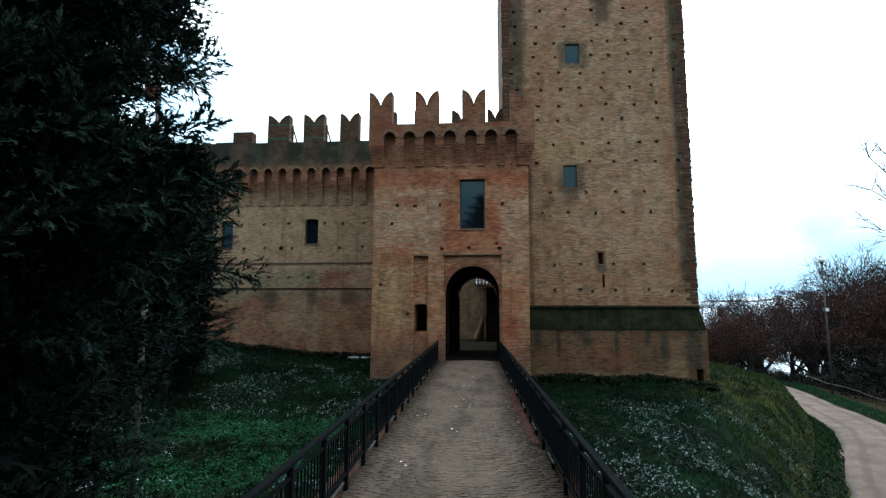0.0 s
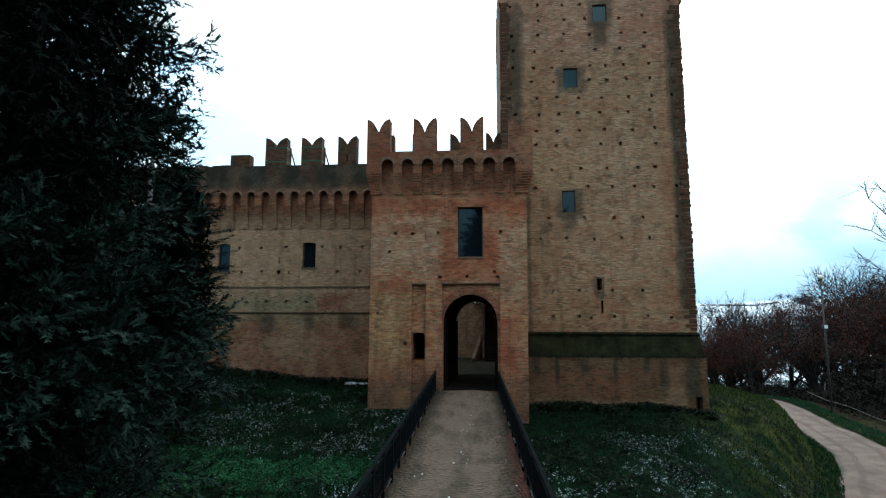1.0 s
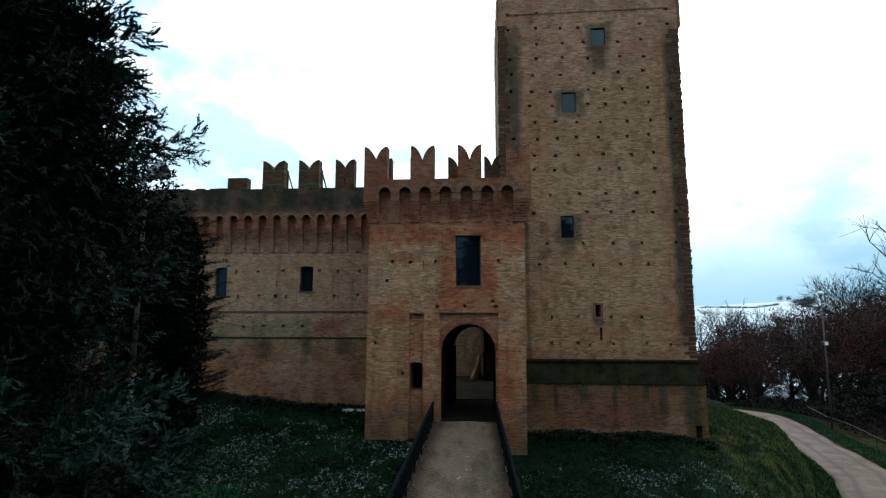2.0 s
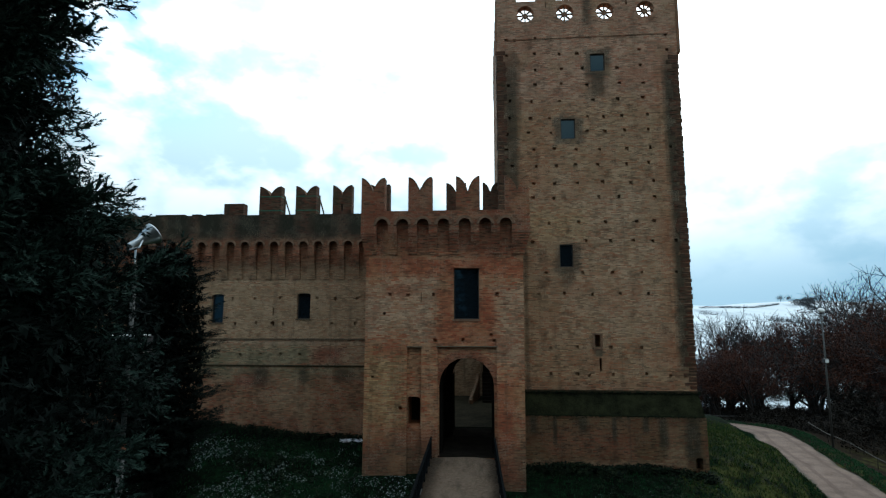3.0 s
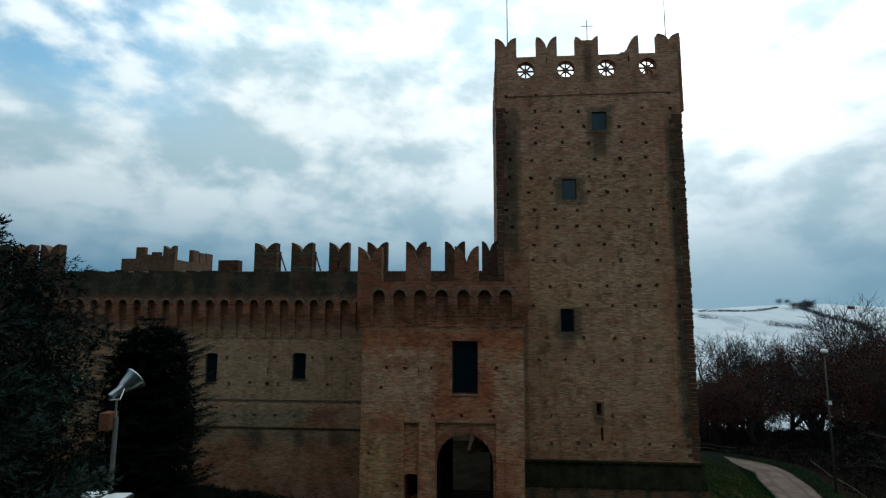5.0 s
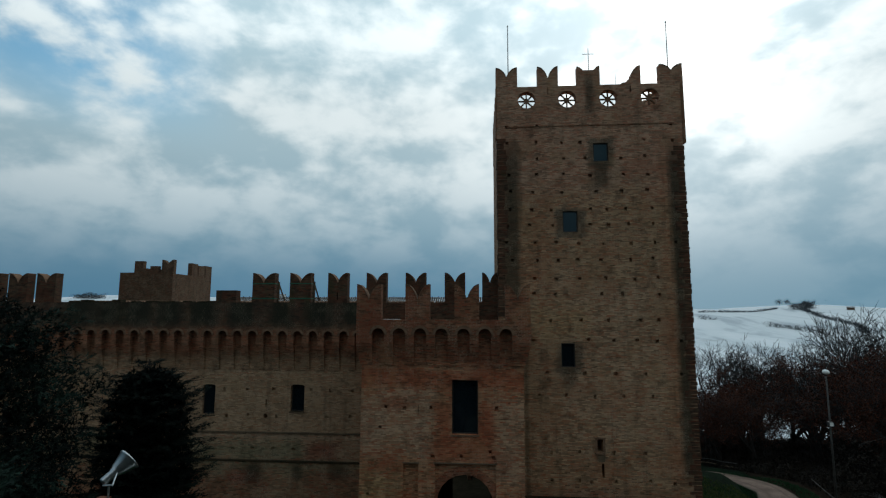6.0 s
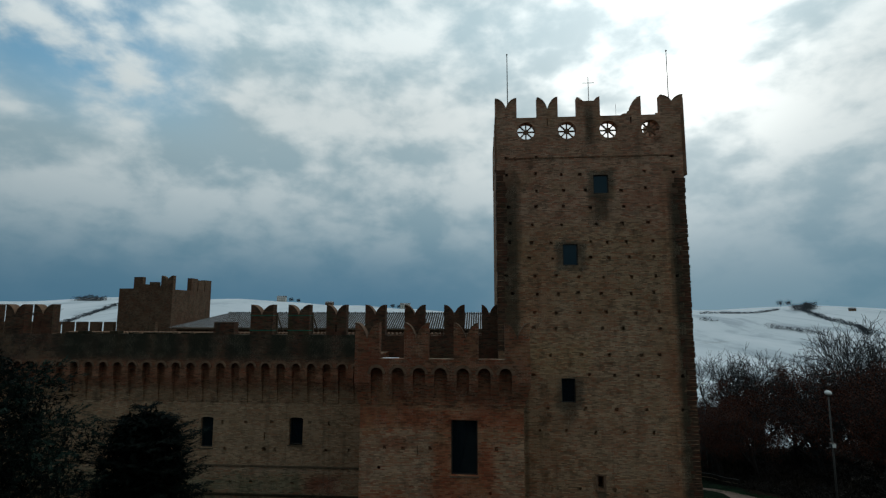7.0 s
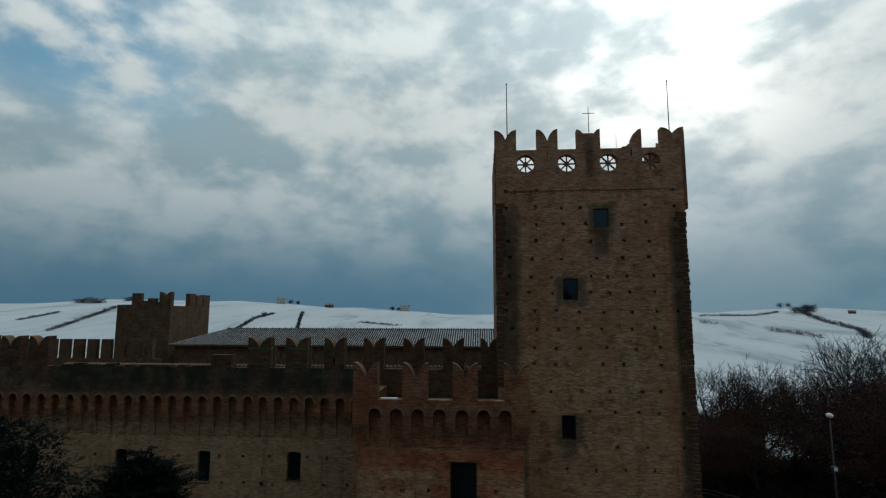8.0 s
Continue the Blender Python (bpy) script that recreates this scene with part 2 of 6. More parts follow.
# the upper coat paints shade on the wall between the corbels
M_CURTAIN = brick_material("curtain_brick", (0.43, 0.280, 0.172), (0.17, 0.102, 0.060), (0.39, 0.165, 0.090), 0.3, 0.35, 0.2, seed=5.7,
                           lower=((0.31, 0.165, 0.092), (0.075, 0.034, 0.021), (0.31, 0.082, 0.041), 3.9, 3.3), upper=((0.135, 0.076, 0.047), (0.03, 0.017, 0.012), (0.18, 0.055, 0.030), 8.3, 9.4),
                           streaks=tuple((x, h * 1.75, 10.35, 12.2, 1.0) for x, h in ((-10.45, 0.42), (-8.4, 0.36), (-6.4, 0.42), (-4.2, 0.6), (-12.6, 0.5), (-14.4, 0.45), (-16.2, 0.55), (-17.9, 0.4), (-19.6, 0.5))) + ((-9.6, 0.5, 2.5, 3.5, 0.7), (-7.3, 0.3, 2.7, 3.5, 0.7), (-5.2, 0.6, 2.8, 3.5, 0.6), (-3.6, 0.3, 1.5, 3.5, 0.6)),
                           zones=((-48, -3.6, 5.0, 8.0, 0.35, GREY_WASH, 0.8), (-4.3, -2.5, 4.9, 8.6, 0.3, RUST_BRICK, 0.35), (-48, -3.0, 4.70, 4.95, 0.05, PALE_WASH, 1.0), (-48, -7.0, 3.6, 4.6, 0.35, GREEN_GREY, 0.75),
                                  (-6.9, -5.3, 3.7, 4.5, 0.3, DEEP_RED, 0.85), (-8.9, -6.9, 0.9, 3.3, 0.4, GREY_WASH, 0.6), (-10.9, -9.4, 2.6, 3.3, 0.2, DEEP_RED, 0.9), (-6.3, -3.4, 2.9, 3.3, 0.2, DEEP_RED, 0.6),
                                  (-48, -3.0, 3.05, 3.6, 0.25, GREEN_GREY, 0.55), (-48, -2.9, -2.0, 1.0, 0.5, DARK_RED, 0.7)))
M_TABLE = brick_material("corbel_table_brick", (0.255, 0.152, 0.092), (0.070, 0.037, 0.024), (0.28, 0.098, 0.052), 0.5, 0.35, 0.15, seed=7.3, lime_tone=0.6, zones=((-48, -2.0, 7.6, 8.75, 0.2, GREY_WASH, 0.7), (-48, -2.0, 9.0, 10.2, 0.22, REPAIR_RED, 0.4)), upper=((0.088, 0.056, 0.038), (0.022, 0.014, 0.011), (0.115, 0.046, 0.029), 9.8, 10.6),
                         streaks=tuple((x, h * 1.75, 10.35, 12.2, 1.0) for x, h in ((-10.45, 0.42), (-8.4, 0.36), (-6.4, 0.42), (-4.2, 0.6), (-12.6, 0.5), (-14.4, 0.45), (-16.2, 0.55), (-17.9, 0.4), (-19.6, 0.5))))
M_CORBEL = brick_material("corbel_brick", (0.25, 0.135, 0.078), (0.085, 0.042, 0.024), (0.32, 0.10, 0.05), 0.85, 0.55, 0.22, seed=2.2)
M_PARAPET = brick_material("blackened_parapet_brick", (0.110, 0.064, 0.040), (0.028, 0.017, 0.012), (0.14, 0.045, 0.025), 0.8, 0.75, 0.5, seed=4.4, lime_tone=0.3)
M_BASE = brick_material("footing_brick", (0.160, 0.094, 0.047), (0.036, 0.019, 0.011), (0.15, 0.052, 0.025), 0.6, 0.6, 0.2, seed=8.4,
                        streaks=tuple((x, h, 1.56 - 1.4 * l, 1.6, 0.8) for x, h, l in ((4.3, 0.2, 0.6), (5.3, 0.1, 0.9), (6.6, 0.25, 0.5), (8.0, 0.12, 0.8), (9.4, 0.15, 0.5), (10.2, 0.22, 1.0), (11.5, 0.35, 1.4))),
                        zones=((3.4, 10.2, -0.9, -0.45, 0.22, PALE_WASH, 0.4), (10.35, 11.05, -0.6, 1.2, 0.2, GREY_WASH, 0.3), (4.8, 8.8, -0.2, 1.0, 0.4, DARK_RED, 0.5)), lime_tone=0.45)
M_FAR = brick_material("far_brick", (0.17, 0.108, 0.068), (0.055, 0.034, 0.023), (0.17, 0.070, 0.040), 0.7, 0.55, 0.25, seed=9.9, lime_tone=0.55)
M_COURT = brick_material("court_masonry", (0.34, 0.25, 0.16), (0.12, 0.08, 0.05), (0.26, 0.15, 0.09), 0.4, 0.6, 0.25, seed=6.1)
M_MOSS = plain_material("mossy_masonry", (0.003, 0.004, 0.002), (0.028, 0.030, 0.013), 2.6, 0.95, bump=0.05, spec=0.1)
M_STAIN = plain_material("dark_mossy_parapet", (0.012, 0.014, 0.008), (0.070, 0.046, 0.026), 1.6, 0.95, bump=0.03, spec=0.1, stretch=(1, 1, 0.6))
M_CEMENT = plain_material("grey_mortar", (0.062, 0.045, 0.030), (0.165, 0.115, 0.073), 2.5, 0.95, bump=0.02, spec=0.1)
M_COPING = plain_material("coping_brick", (0.095, 0.054, 0.035), (0.255, 0.150, 0.095), 5.0, 0.9, bump=0.02, spec=0.1)
# near-black colour standing for shade in the passage, slot and porch
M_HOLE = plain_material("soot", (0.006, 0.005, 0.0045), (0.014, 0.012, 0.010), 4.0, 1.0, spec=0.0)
M_IRON = plain_material("black_painted_iron", (0.004, 0.005, 0.0055), (0.009, 0.010, 0.011), 8.0, 0.8, 0.0, 0.001, 0.02)
M_FRAME = plain_material("dark_window_frame", (0.02, 0.018, 0.016), (0.04, 0.035, 0.03), 6.0, 0.5)
M_GALV = plain_material("galvanised_steel", (0.42, 0.44, 0.44), (0.62, 0.63, 0.63), 5.0, 0.28, 0.9, 0.001)
M_POLE = plain_material("weathered_pole_steel", (0.035, 0.036, 0.035), (0.085, 0.083, 0.076), 6.0, 0.7, 0.1, 0.002)
M_RUST = plain_material("rusty_iron", (0.10, 0.035, 0.018), (0.22, 0.085, 0.04), 14.0, 0.85, 0.2, 0.003)
M_WHITE = plain_material("white_paint", (0.62, 0.63, 0.62), (0.78, 0.79, 0.78), 6.0, 0.5)
M_BLACK = plain_material("black_plastic", (0.012, 0.012, 0.013), (0.025, 0.025, 0.026), 6.0, 0.5)
M_HOUSING = plain_material("dark_teal_housing", (0.018, 0.028, 0.028), (0.04, 0.055, 0.054), 6.0, 0.5, 0.0, 0.001)
# very dark matt stone for the passage floor and the court stair
M_DARKSTONE = plain_material("dark_wet_stone", (0.006, 0.0055, 0.005), (0.018, 0.015, 0.012), 2.0, 1.0, bump=0.01, spec=0.0)
M_COURTFLOOR = plain_material("mossy_court_paving", (0.010, 0.009, 0.006), (0.034, 0.028, 0.018), 1.1, 1.0, bump=0.03, spec=0.03)
M_LITTER = plain_material("leaf_litter", (0.07, 0.022, 0.015), (0.20, 0.075, 0.05), 30.0, 0.9)
M_SNOW = plain_material("snow", (0.70, 0.74, 0.80), (0.86, 0.88, 0.91), 3.0, 0.7, bump=0.02)
M_WOOD = plain_material("weathered_timber", (0.08, 0.055, 0.035), (0.19, 0.14, 0.09), 4.0, 0.8, bump=0.004, stretch=(1, 1, 0.2))
M_BARK = plain_material("bark", (0.010, 0.009, 0.008), (0.028, 0.023, 0.020), 6.0, 0.95, bump=0.02, stretch=(1, 1, 0.25))
M_TWIG = plain_material("bare_twigs", (0.0145, 0.014, 0.0145), (0.030, 0.0285, 0.029), 5.0, 0.95)
M_GREEN = plain_material("green_webbing", (0.01, 0.10, 0.06), (0.015, 0.15, 0.09), 8.0, 0.6)
M_PLASTER = plain_material("pale_plaster", (0.38, 0.36, 0.32), (0.56, 0.53, 0.48), 2.0, 0.9)
M_NEEDLE = leaf_material("cypress_foliage", (0.0045, 0.0102, 0.0078), (0.0115, 0.0245, 0.0185), (0.031, 0.056, 0.043))
M_FIR = leaf_material("fir_foliage", (0.003, 0.005, 0.004), (0.005, 0.009, 0.007), (0.010, 0.016, 0.012))
# darkened copy of the foliage: crown shade painted into the colour
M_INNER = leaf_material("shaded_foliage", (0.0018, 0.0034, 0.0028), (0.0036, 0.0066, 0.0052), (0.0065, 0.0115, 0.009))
M_OAK = leaf_material("withered_oak_leaves", (0.020, 0.009, 0.007), (0.048, 0.0165, 0.010), (0.095, 0.031, 0.017))
M_GRASSBLADE = leaf_material("grass_blades", (0.003, 0.006, 0.003), (0.005, 0.020, 0.008), (0.014, 0.075, 0.026))
M_LUSH = leaf_material("lush_wet_grass", (0.006, 0.026, 0.010), (0.011, 0.058, 0.022), (0.030, 0.11, 0.045))
M_SHOULDER = leaf_material("yellowed_grass", (0.014, 0.038, 0.010), (0.036, 0.082, 0.017), (0.11, 0.10, 0.028))
M_FROST = leaf_material("snowy_weeds", (0.008, 0.022, 0.014), (0.035, 0.07, 0.055), (0.64, 0.71, 0.71), 0.88)
M_IVY = leaf_material("brambles", (0.005, 0.005, 0.0045), (0.010, 0.009, 0.007), (0.019, 0.014, 0.010))
M_WEED = leaf_material("dark_bank_weeds", (0.003, 0.006, 0.004), (0.006, 0.012, 0.007), (0.018, 0.026, 0.012))
M_THICKET = leaf_material("thicket_twigs", (0.02, 0.03, 0.03), (0.04, 0.055, 0.05), (0.08, 0.09, 0.085))
M_SCRUB = leaf_material("far_hedge", (0.03, 0.038, 0.046), (0.055, 0.065, 0.075), (0.10, 0.11, 0.12))


def glass_material():
    m, n, pos = material("window_glass")
    n.add("ShaderNodeOutputMaterial", {0: n.add("ShaderNodeBsdfPrincipled", {"Base Color": rgb(0.006, 0.010, 0.013), "Roughness": 0.03, "Specular IOR Level": 0.5, "Specular Tint": rgb(0.5, 0.82, 0.95), "IOR": 1.5}).outputs[0]})
    return m


M_GLASS = glass_material()


def tile_material():
    m, n, pos = material("snowy_roof_tiles")
    s = n.add("ShaderNodeSeparateXYZ", {0: pos})
    r = n.noise(pos, 5.0, 3)
    col = n.ramp(r, [(0.3, (0.026, 0.021, 0.017)), (0.7, (0.085, 0.058, 0.042))])
    wave = n.math("ADD", n.math("MULTIPLY", n.math("SINE", n.math("MULTIPLY", s.outputs[0], 26.18)), 0.5), 0.5)
    snow = n.math("ADD", n.math("MULTIPLY", n.noise(pos, 5.0, 4, 0.7), 0.42), n.math("MULTIPLY", wave, 0.42))
    snow = n.math("ADD", snow, n.math("MULTIPLY", n.noise(pos, 0.5, 2), 0.2))
    col = n.mix(n.step(snow, 0.57, 0.67), col, rgb(0.60, 0.64, 0.68))
    finish(n, col, 0.9, r, 0.02)
    return m


M_TILE = tile_material()


def deck_material(bed=False):
    m, n, pos = material("dirt_bed" if bed else "worn_deck_bricks")
    rough = n.noise(scaled(n, pos, 9.0, 22.0, 9.0), 1.0, 4, 0.65)
    grit = n.noise(pos, 60.0, 3)
    if bed:
        col = n.ramp(rough, [(0.3, (0.085, 0.058, 0.038)), (0.7, (0.135, 0.094, 0.064))])
    else:
        own = n.math("FRACT", n.math("ADD", n.add("ShaderNodeNewGeometry").outputs["Random Per Island"], n.add("ShaderNodeObjectInfo").outputs["Random"]))
        tone = n.math("ADD", n.math("ADD", n.math("MULTIPLY", own, 0.20), 0.15), n.math("MULTIPLY", rough, 0.5))
        col = n.ramp(tone, [(0.22, (0.066, 0.043, 0.030)), (0.42, (0.125, 0.083, 0.058)), (0.58, (0.170, 0.118, 0.086)), (0.75, (0.155, 0.082, 0.054))])
    dust = n.noise(pos, 0.9, 5, 0.65)
    col = n.mix(n.math("MULTIPLY", n.step(dust, 0.44, 0.64), 0.5), col, rgb(0.150, 0.104, 0.075))
    damp = n.noise(scaled(n, pos, 1.3, 0.35, 1.0), 1.3, 5, 0.65)
    col = n.mix(n.math("MULTIPLY", n.step(damp, 0.46, 0.62), 0.6), col, rgb(0.042, 0.031, 0.021))
    # darker brown along both edges of the deck
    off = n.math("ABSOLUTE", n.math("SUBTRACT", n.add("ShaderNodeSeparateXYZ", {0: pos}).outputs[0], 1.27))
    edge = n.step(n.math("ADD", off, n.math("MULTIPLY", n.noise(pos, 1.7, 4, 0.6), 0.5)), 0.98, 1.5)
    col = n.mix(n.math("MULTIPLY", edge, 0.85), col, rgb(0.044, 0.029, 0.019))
    green = n.noise(pos, 3.0, 5, 0.7)
    col = n.mix(n.math("MULTIPLY", n.step(green, 0.56, 0.68), 0.35), col, rgb(0.05, 0.052, 0.026))
    h = n.math("ADD", n.math("MULTIPLY", rough, 1.2), n.math("MULTIPLY", grit, 0.5))
    finish(n, col, 0.8, h, 0.012, spec=0.2)
    return m


M_DECKBED = deck_material(True)
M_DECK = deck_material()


def road_material():
    m, n, pos = material("pale_gravel_road")
    uv = n.add("ShaderNodeSeparateXYZ", {0: n.add("ShaderNodeUVMap").outputs[0]})
    a = n.noise(pos, 0.7, 5, 0.6)
    g = n.noise(pos, 14.0, 4, 0.75)
    col = n.ramp(n.math("ADD", n.math("MULTIPLY", a, 0.6), n.math("MULTIPLY", g, 0.4)), [(0.38, (0.066, 0.038, 0.027)), (0.48, (0.110, 0.069, 0.051)), (0.60, (0.155, 0.103, 0.079))])
    off = n.math("ADD", n.math("ABSOLUTE", n.math("SUBTRACT", uv.outputs[0], 0.5)), n.math("MULTIPLY", n.math("SUBTRACT", n.noise(pos, 1.3, 4, 0.6), 0.5), 0.13))
    # damp wheel tracks, and mud and grass creeping in from the edges
    track = n.step(n.math("ABSOLUTE", n.math("SUBTRACT", off, 0.23)), 0.07, 0.02)
    col = n.mix(n.math("MULTIPLY", track, 0.6), col, rgb(0.062, 0.034, 0.024))
    side = n.step(off, 0.40, 0.49)
    col = n.mix(n.math("MULTIPLY", side, 0.85), col, rgb(0.022, 0.022, 0.011))
    finish(n, col, 0.85, n.math("ADD", g, n.math("MULTIPLY", track, -0.8)), 0.02)
    return m


M_ROAD = road_material()


def ground_material():
    m, n, pos = material("grass_and_snowfields")
    s = n.add("ShaderNodeSeparateXYZ", {0: pos})
    fine = n.noise(pos, 5.0, 5, 0.7)
    wide = n.noise(pos, 0.35, 4, 0.6)
    grass = n.ramp(n.math("ADD", n.math("MULTIPLY", fine, 0.55), n.math("MULTIPLY", wide, 0.45)), [(0.36, (0.002, 0.0032, 0.002)), (0.47, (0.0032, 0.006, 0.0034)), (0.56, (0.005, 0.016, 0.007)), (0.68, (0.013, 0.022, 0.008))])
    patch = n.math("ADD", n.math("MULTIPLY", n.noise(pos, 0.3, 3, 0.5), 0.45), n.math("MULTIPLY", n.noise(pos, 6.5, 4, 0.75), 0.55))
    bare = n.math("MULTIPLY", n.step(s.outputs[0], 8.0, 10.5), n.step(s.outputs[1], 18.0, 22.0))
    lying = n.math("MULTIPLY", n.step(patch, 0.62, 0.66), n.math("SUBTRACT", 0.7, n.math("MULTIPLY", bare, 0.65)))
    near = n.mix(lying, grass, rgb(0.62, 0.66, 0.70))
    # snow lies whole on the open fields beyond the wood
    far = n.step(n.math("ADD", s.outputs[1], n.math("MULTIPLY", wide, 10.0)), 122.0, 127.0)
    tracks = n.noise(scaled(n, pos, 0.02, 0.006, 0.0), 1.0, 6, 0.62, dist=0.6)
    snow = n.ramp(tracks, [(0.36, (0.44, 0.49, 0.53)), (0.46, (0.62, 0.67, 0.70)), (0.7, (0.72, 0.75, 0.78))])
    thin = n.noise(scaled(n, pos, 0.012, 0.03, 0.0), 1.0, 7, 0.7)
    snow = n.mix(n.math("MULTIPLY", n.step(thin, 0.60, 0.70), 0.35), snow, rgb(0.20, 0.19, 0.15))
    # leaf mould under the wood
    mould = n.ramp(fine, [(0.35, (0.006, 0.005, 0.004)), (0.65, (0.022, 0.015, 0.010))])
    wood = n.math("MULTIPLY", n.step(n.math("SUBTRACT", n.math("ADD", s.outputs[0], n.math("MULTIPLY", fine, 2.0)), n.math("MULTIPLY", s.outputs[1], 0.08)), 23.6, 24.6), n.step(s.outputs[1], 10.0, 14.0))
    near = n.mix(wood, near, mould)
    # yellowed grass on the shoulder above the track
    dry = n.math("MULTIPLY", n.step(s.outputs[0], 9.5, 13.0), n.math("MULTIPLY", n.step(n.noise(pos, 0.9, 5, 0.65), 0.42, 0.62), n.step(s.outputs[1], 48.0, 40.0)))
    near = n.mix(n.math("MULTIPLY", dry, 0.8), near, rgb(0.050, 0.052, 0.015))
    col = n.mix(far, near, snow)
    finish(n, col, 1.0, fine, 0.06, spec=0.02)
    return m


M_GROUND = ground_material()


# ---- building helpers ----
def thing(name, label, category, group="", kind="", at=(0, 0, 0), turn=0.0):
    ob = new(name)
    ob.matrix_world = pose(*at, 0, 0, turn)
    return tagged(ob, label, category, group, kind)


def part(name, bm, mat, parent=None, label="", smooth=False):
    me = bpy.data.meshes.new(name)
    if smooth:
        for f in bm.faces:
            f.smooth = True
    bm.to_mesh(me)
    bm.free()
    me.materials.append(mat)
    ob = new(name, me)
    if parent is not None:
        ob.parent = parent
    return tagged(ob, label)


def mesh_part(name, verts, faces, mat, parent=None, label="", smooth=False):
    me = bpy.data.meshes.new(name)
    me.from_pydata(verts, [], faces)
    me.materials.append(mat)
    if smooth:
        me.polygons.foreach_set("use_smooth", [True] * len(me.polygons))
    ob = new(name, me)
    if parent is not None:
        ob.parent = parent
    return tagged(ob, label)


def box(bm, x0, x1, y0, y1, z0, z1):
    m = Matrix.Translation(((x0 + x1) / 2, (y0 + y1) / 2, (z0 + z1) / 2)) @ Matrix.Diagonal((x1 - x0, y1 - y0, z1 - z0, 1))
    return bmesh.ops.create_cube(bm, size=1, matrix=m)["verts"]


def boxes(*rows):
    bm = bmesh.new()
    for r in rows:
        box(bm, *r)
    return bm


def prism(bm, outline, a, b, axis="y"):
    """Pushes an outline from a to b along an axis: (x, z) along y, (y, z) along x, (x, y) along z."""
    put = {"y": lambda p, t: (p[0], t, p[1]), "x": lambda p, t: (t, p[0], p[1]), "z": lambda p, t: (p[0], p[1], t)}[axis]
    lo = [bm.verts.new(put(p, a)) for p in outline]
    hi = [bm.verts.new(put(p, b)) for p in outline]
    k = len(outline)
    fs = [bm.faces.new(lo), bm.faces.new(hi)]
    for i in range(k):
        fs.append(bm.faces.new((lo[i], lo[(i + 1) % k], hi[(i + 1) % k], hi[i])))
    bmesh.ops.recalc_face_normals(bm, faces=fs)
    return fs


def rod(bm, a, b, r0, r1=None, sides=8):
    a, b = Vector(a), Vector(b)
    d = b - a
    m = Matrix.Translation((a + b) / 2) @ d.to_track_quat("Z", "Y").to_matrix().to_4x4()
    return bmesh.ops.create_cone(bm, cap_ends=True, segments=sides, radius1=r0, radius2=r0 if r1 is None else r1, depth=d.length, matrix=m)["verts"]


def soften(bm, w=0.02, seg=1):
    bmesh.ops.bevel(bm, geom=bm.edges[:], offset=w, segments=seg, affect="EDGES")


def arch_outline(cx, w, z0, spring, rise=None, k=10):
    """A round-headed opening: width w, from z0 to the spring, with its head above."""
    r = w / 2
    rise = r if rise is None else rise
    return [(cx - r, z0), (cx + r, z0)] + [(cx + r * math.cos(math.pi * i / k), spring + rise * math.sin(math.pi * i / k)) for i in range(k + 1)]


def carve(ob, cutter):
    """Cuts a bmesh out of an object for good."""
    me = bpy.data.meshes.new("cut")
    bmesh.ops.recalc_face_normals(cutter, faces=cutter.faces[:])
    cutter.to_mesh(me)
    cutter.free()
    tool = new("cut", me)
    mod = ob.modifiers.new("cut", "BOOLEAN")
    mod.operation, mod.object, mod.solver = "DIFFERENCE", tool, "EXACT"
    bpy.context.view_layer.update()
    done = bpy.data.meshes.new_from_object(ob.evaluated_get(bpy.context.evaluated_depsgraph_get()))
    ob.modifiers.clear()
    old = ob.data
    name = old.name
    ob.data = done
    bpy.data.meshes.remove(old)
    done.name = name
    bpy.data.objects.remove(tool)
    bpy.data.meshes.remove(me)
    return ob


def smooth01(v):
    v = np.clip(v, 0, 1)
    return v * v * (3 - 2 * v)


# ---- ground ----
ROAD = [(10, 57.5), (17, 57.0), (22.5, 55.8), (26.0, 53.6), (27.1, 50.8), (26.6, 48), (25.5, 43), (24.5, 38), (23.1, 33), (20.6, 28), (17.4, 22.8), (14.4, 17.5), (10.3, 9), (6, 0), (2, -8), (0, -30)]
ROAD_Z, ROAD_HALF = -4.2, 1.68
RIDGE_X = (-1800, -880, -749, -557, -349, -148, 17, 350, 505, 592, 650, 900, 1800)
RIDGE_Z = (30, 33, 38, 43, 36, 23.5, 16, 21, 28.5, 26, 22, 30, 30)


def smooth_line(pts, step=0.6):
    out = []
    p = [Vector(q) for q in pts]
    for i in range(len(p) - 1):
        a, b, c, d = p[max(i - 1, 0)], p[i], p[i + 1], p[min(i + 2, len(p) - 1)]
        k = max(2, int((c - b).length / step))
        for j in range(k):
            t = j / k
            out.append(0.5 * ((2 * b) + (c - a) * t + (2 * a - 5 * b + 4 * c - d) * t * t + (3 * b - a - 3 * c + d) * t ** 3))
    return out + [p[-1]]


ROAD_LINE = smooth_line(ROAD)
ROAD_XY = np.array([tuple(q) for q in ROAD_LINE])


def road_height(y):
    return ROAD_Z + 2.6 * smooth01((8 - y) / 22) - 1.2 * smooth01((y - 52) / 20)


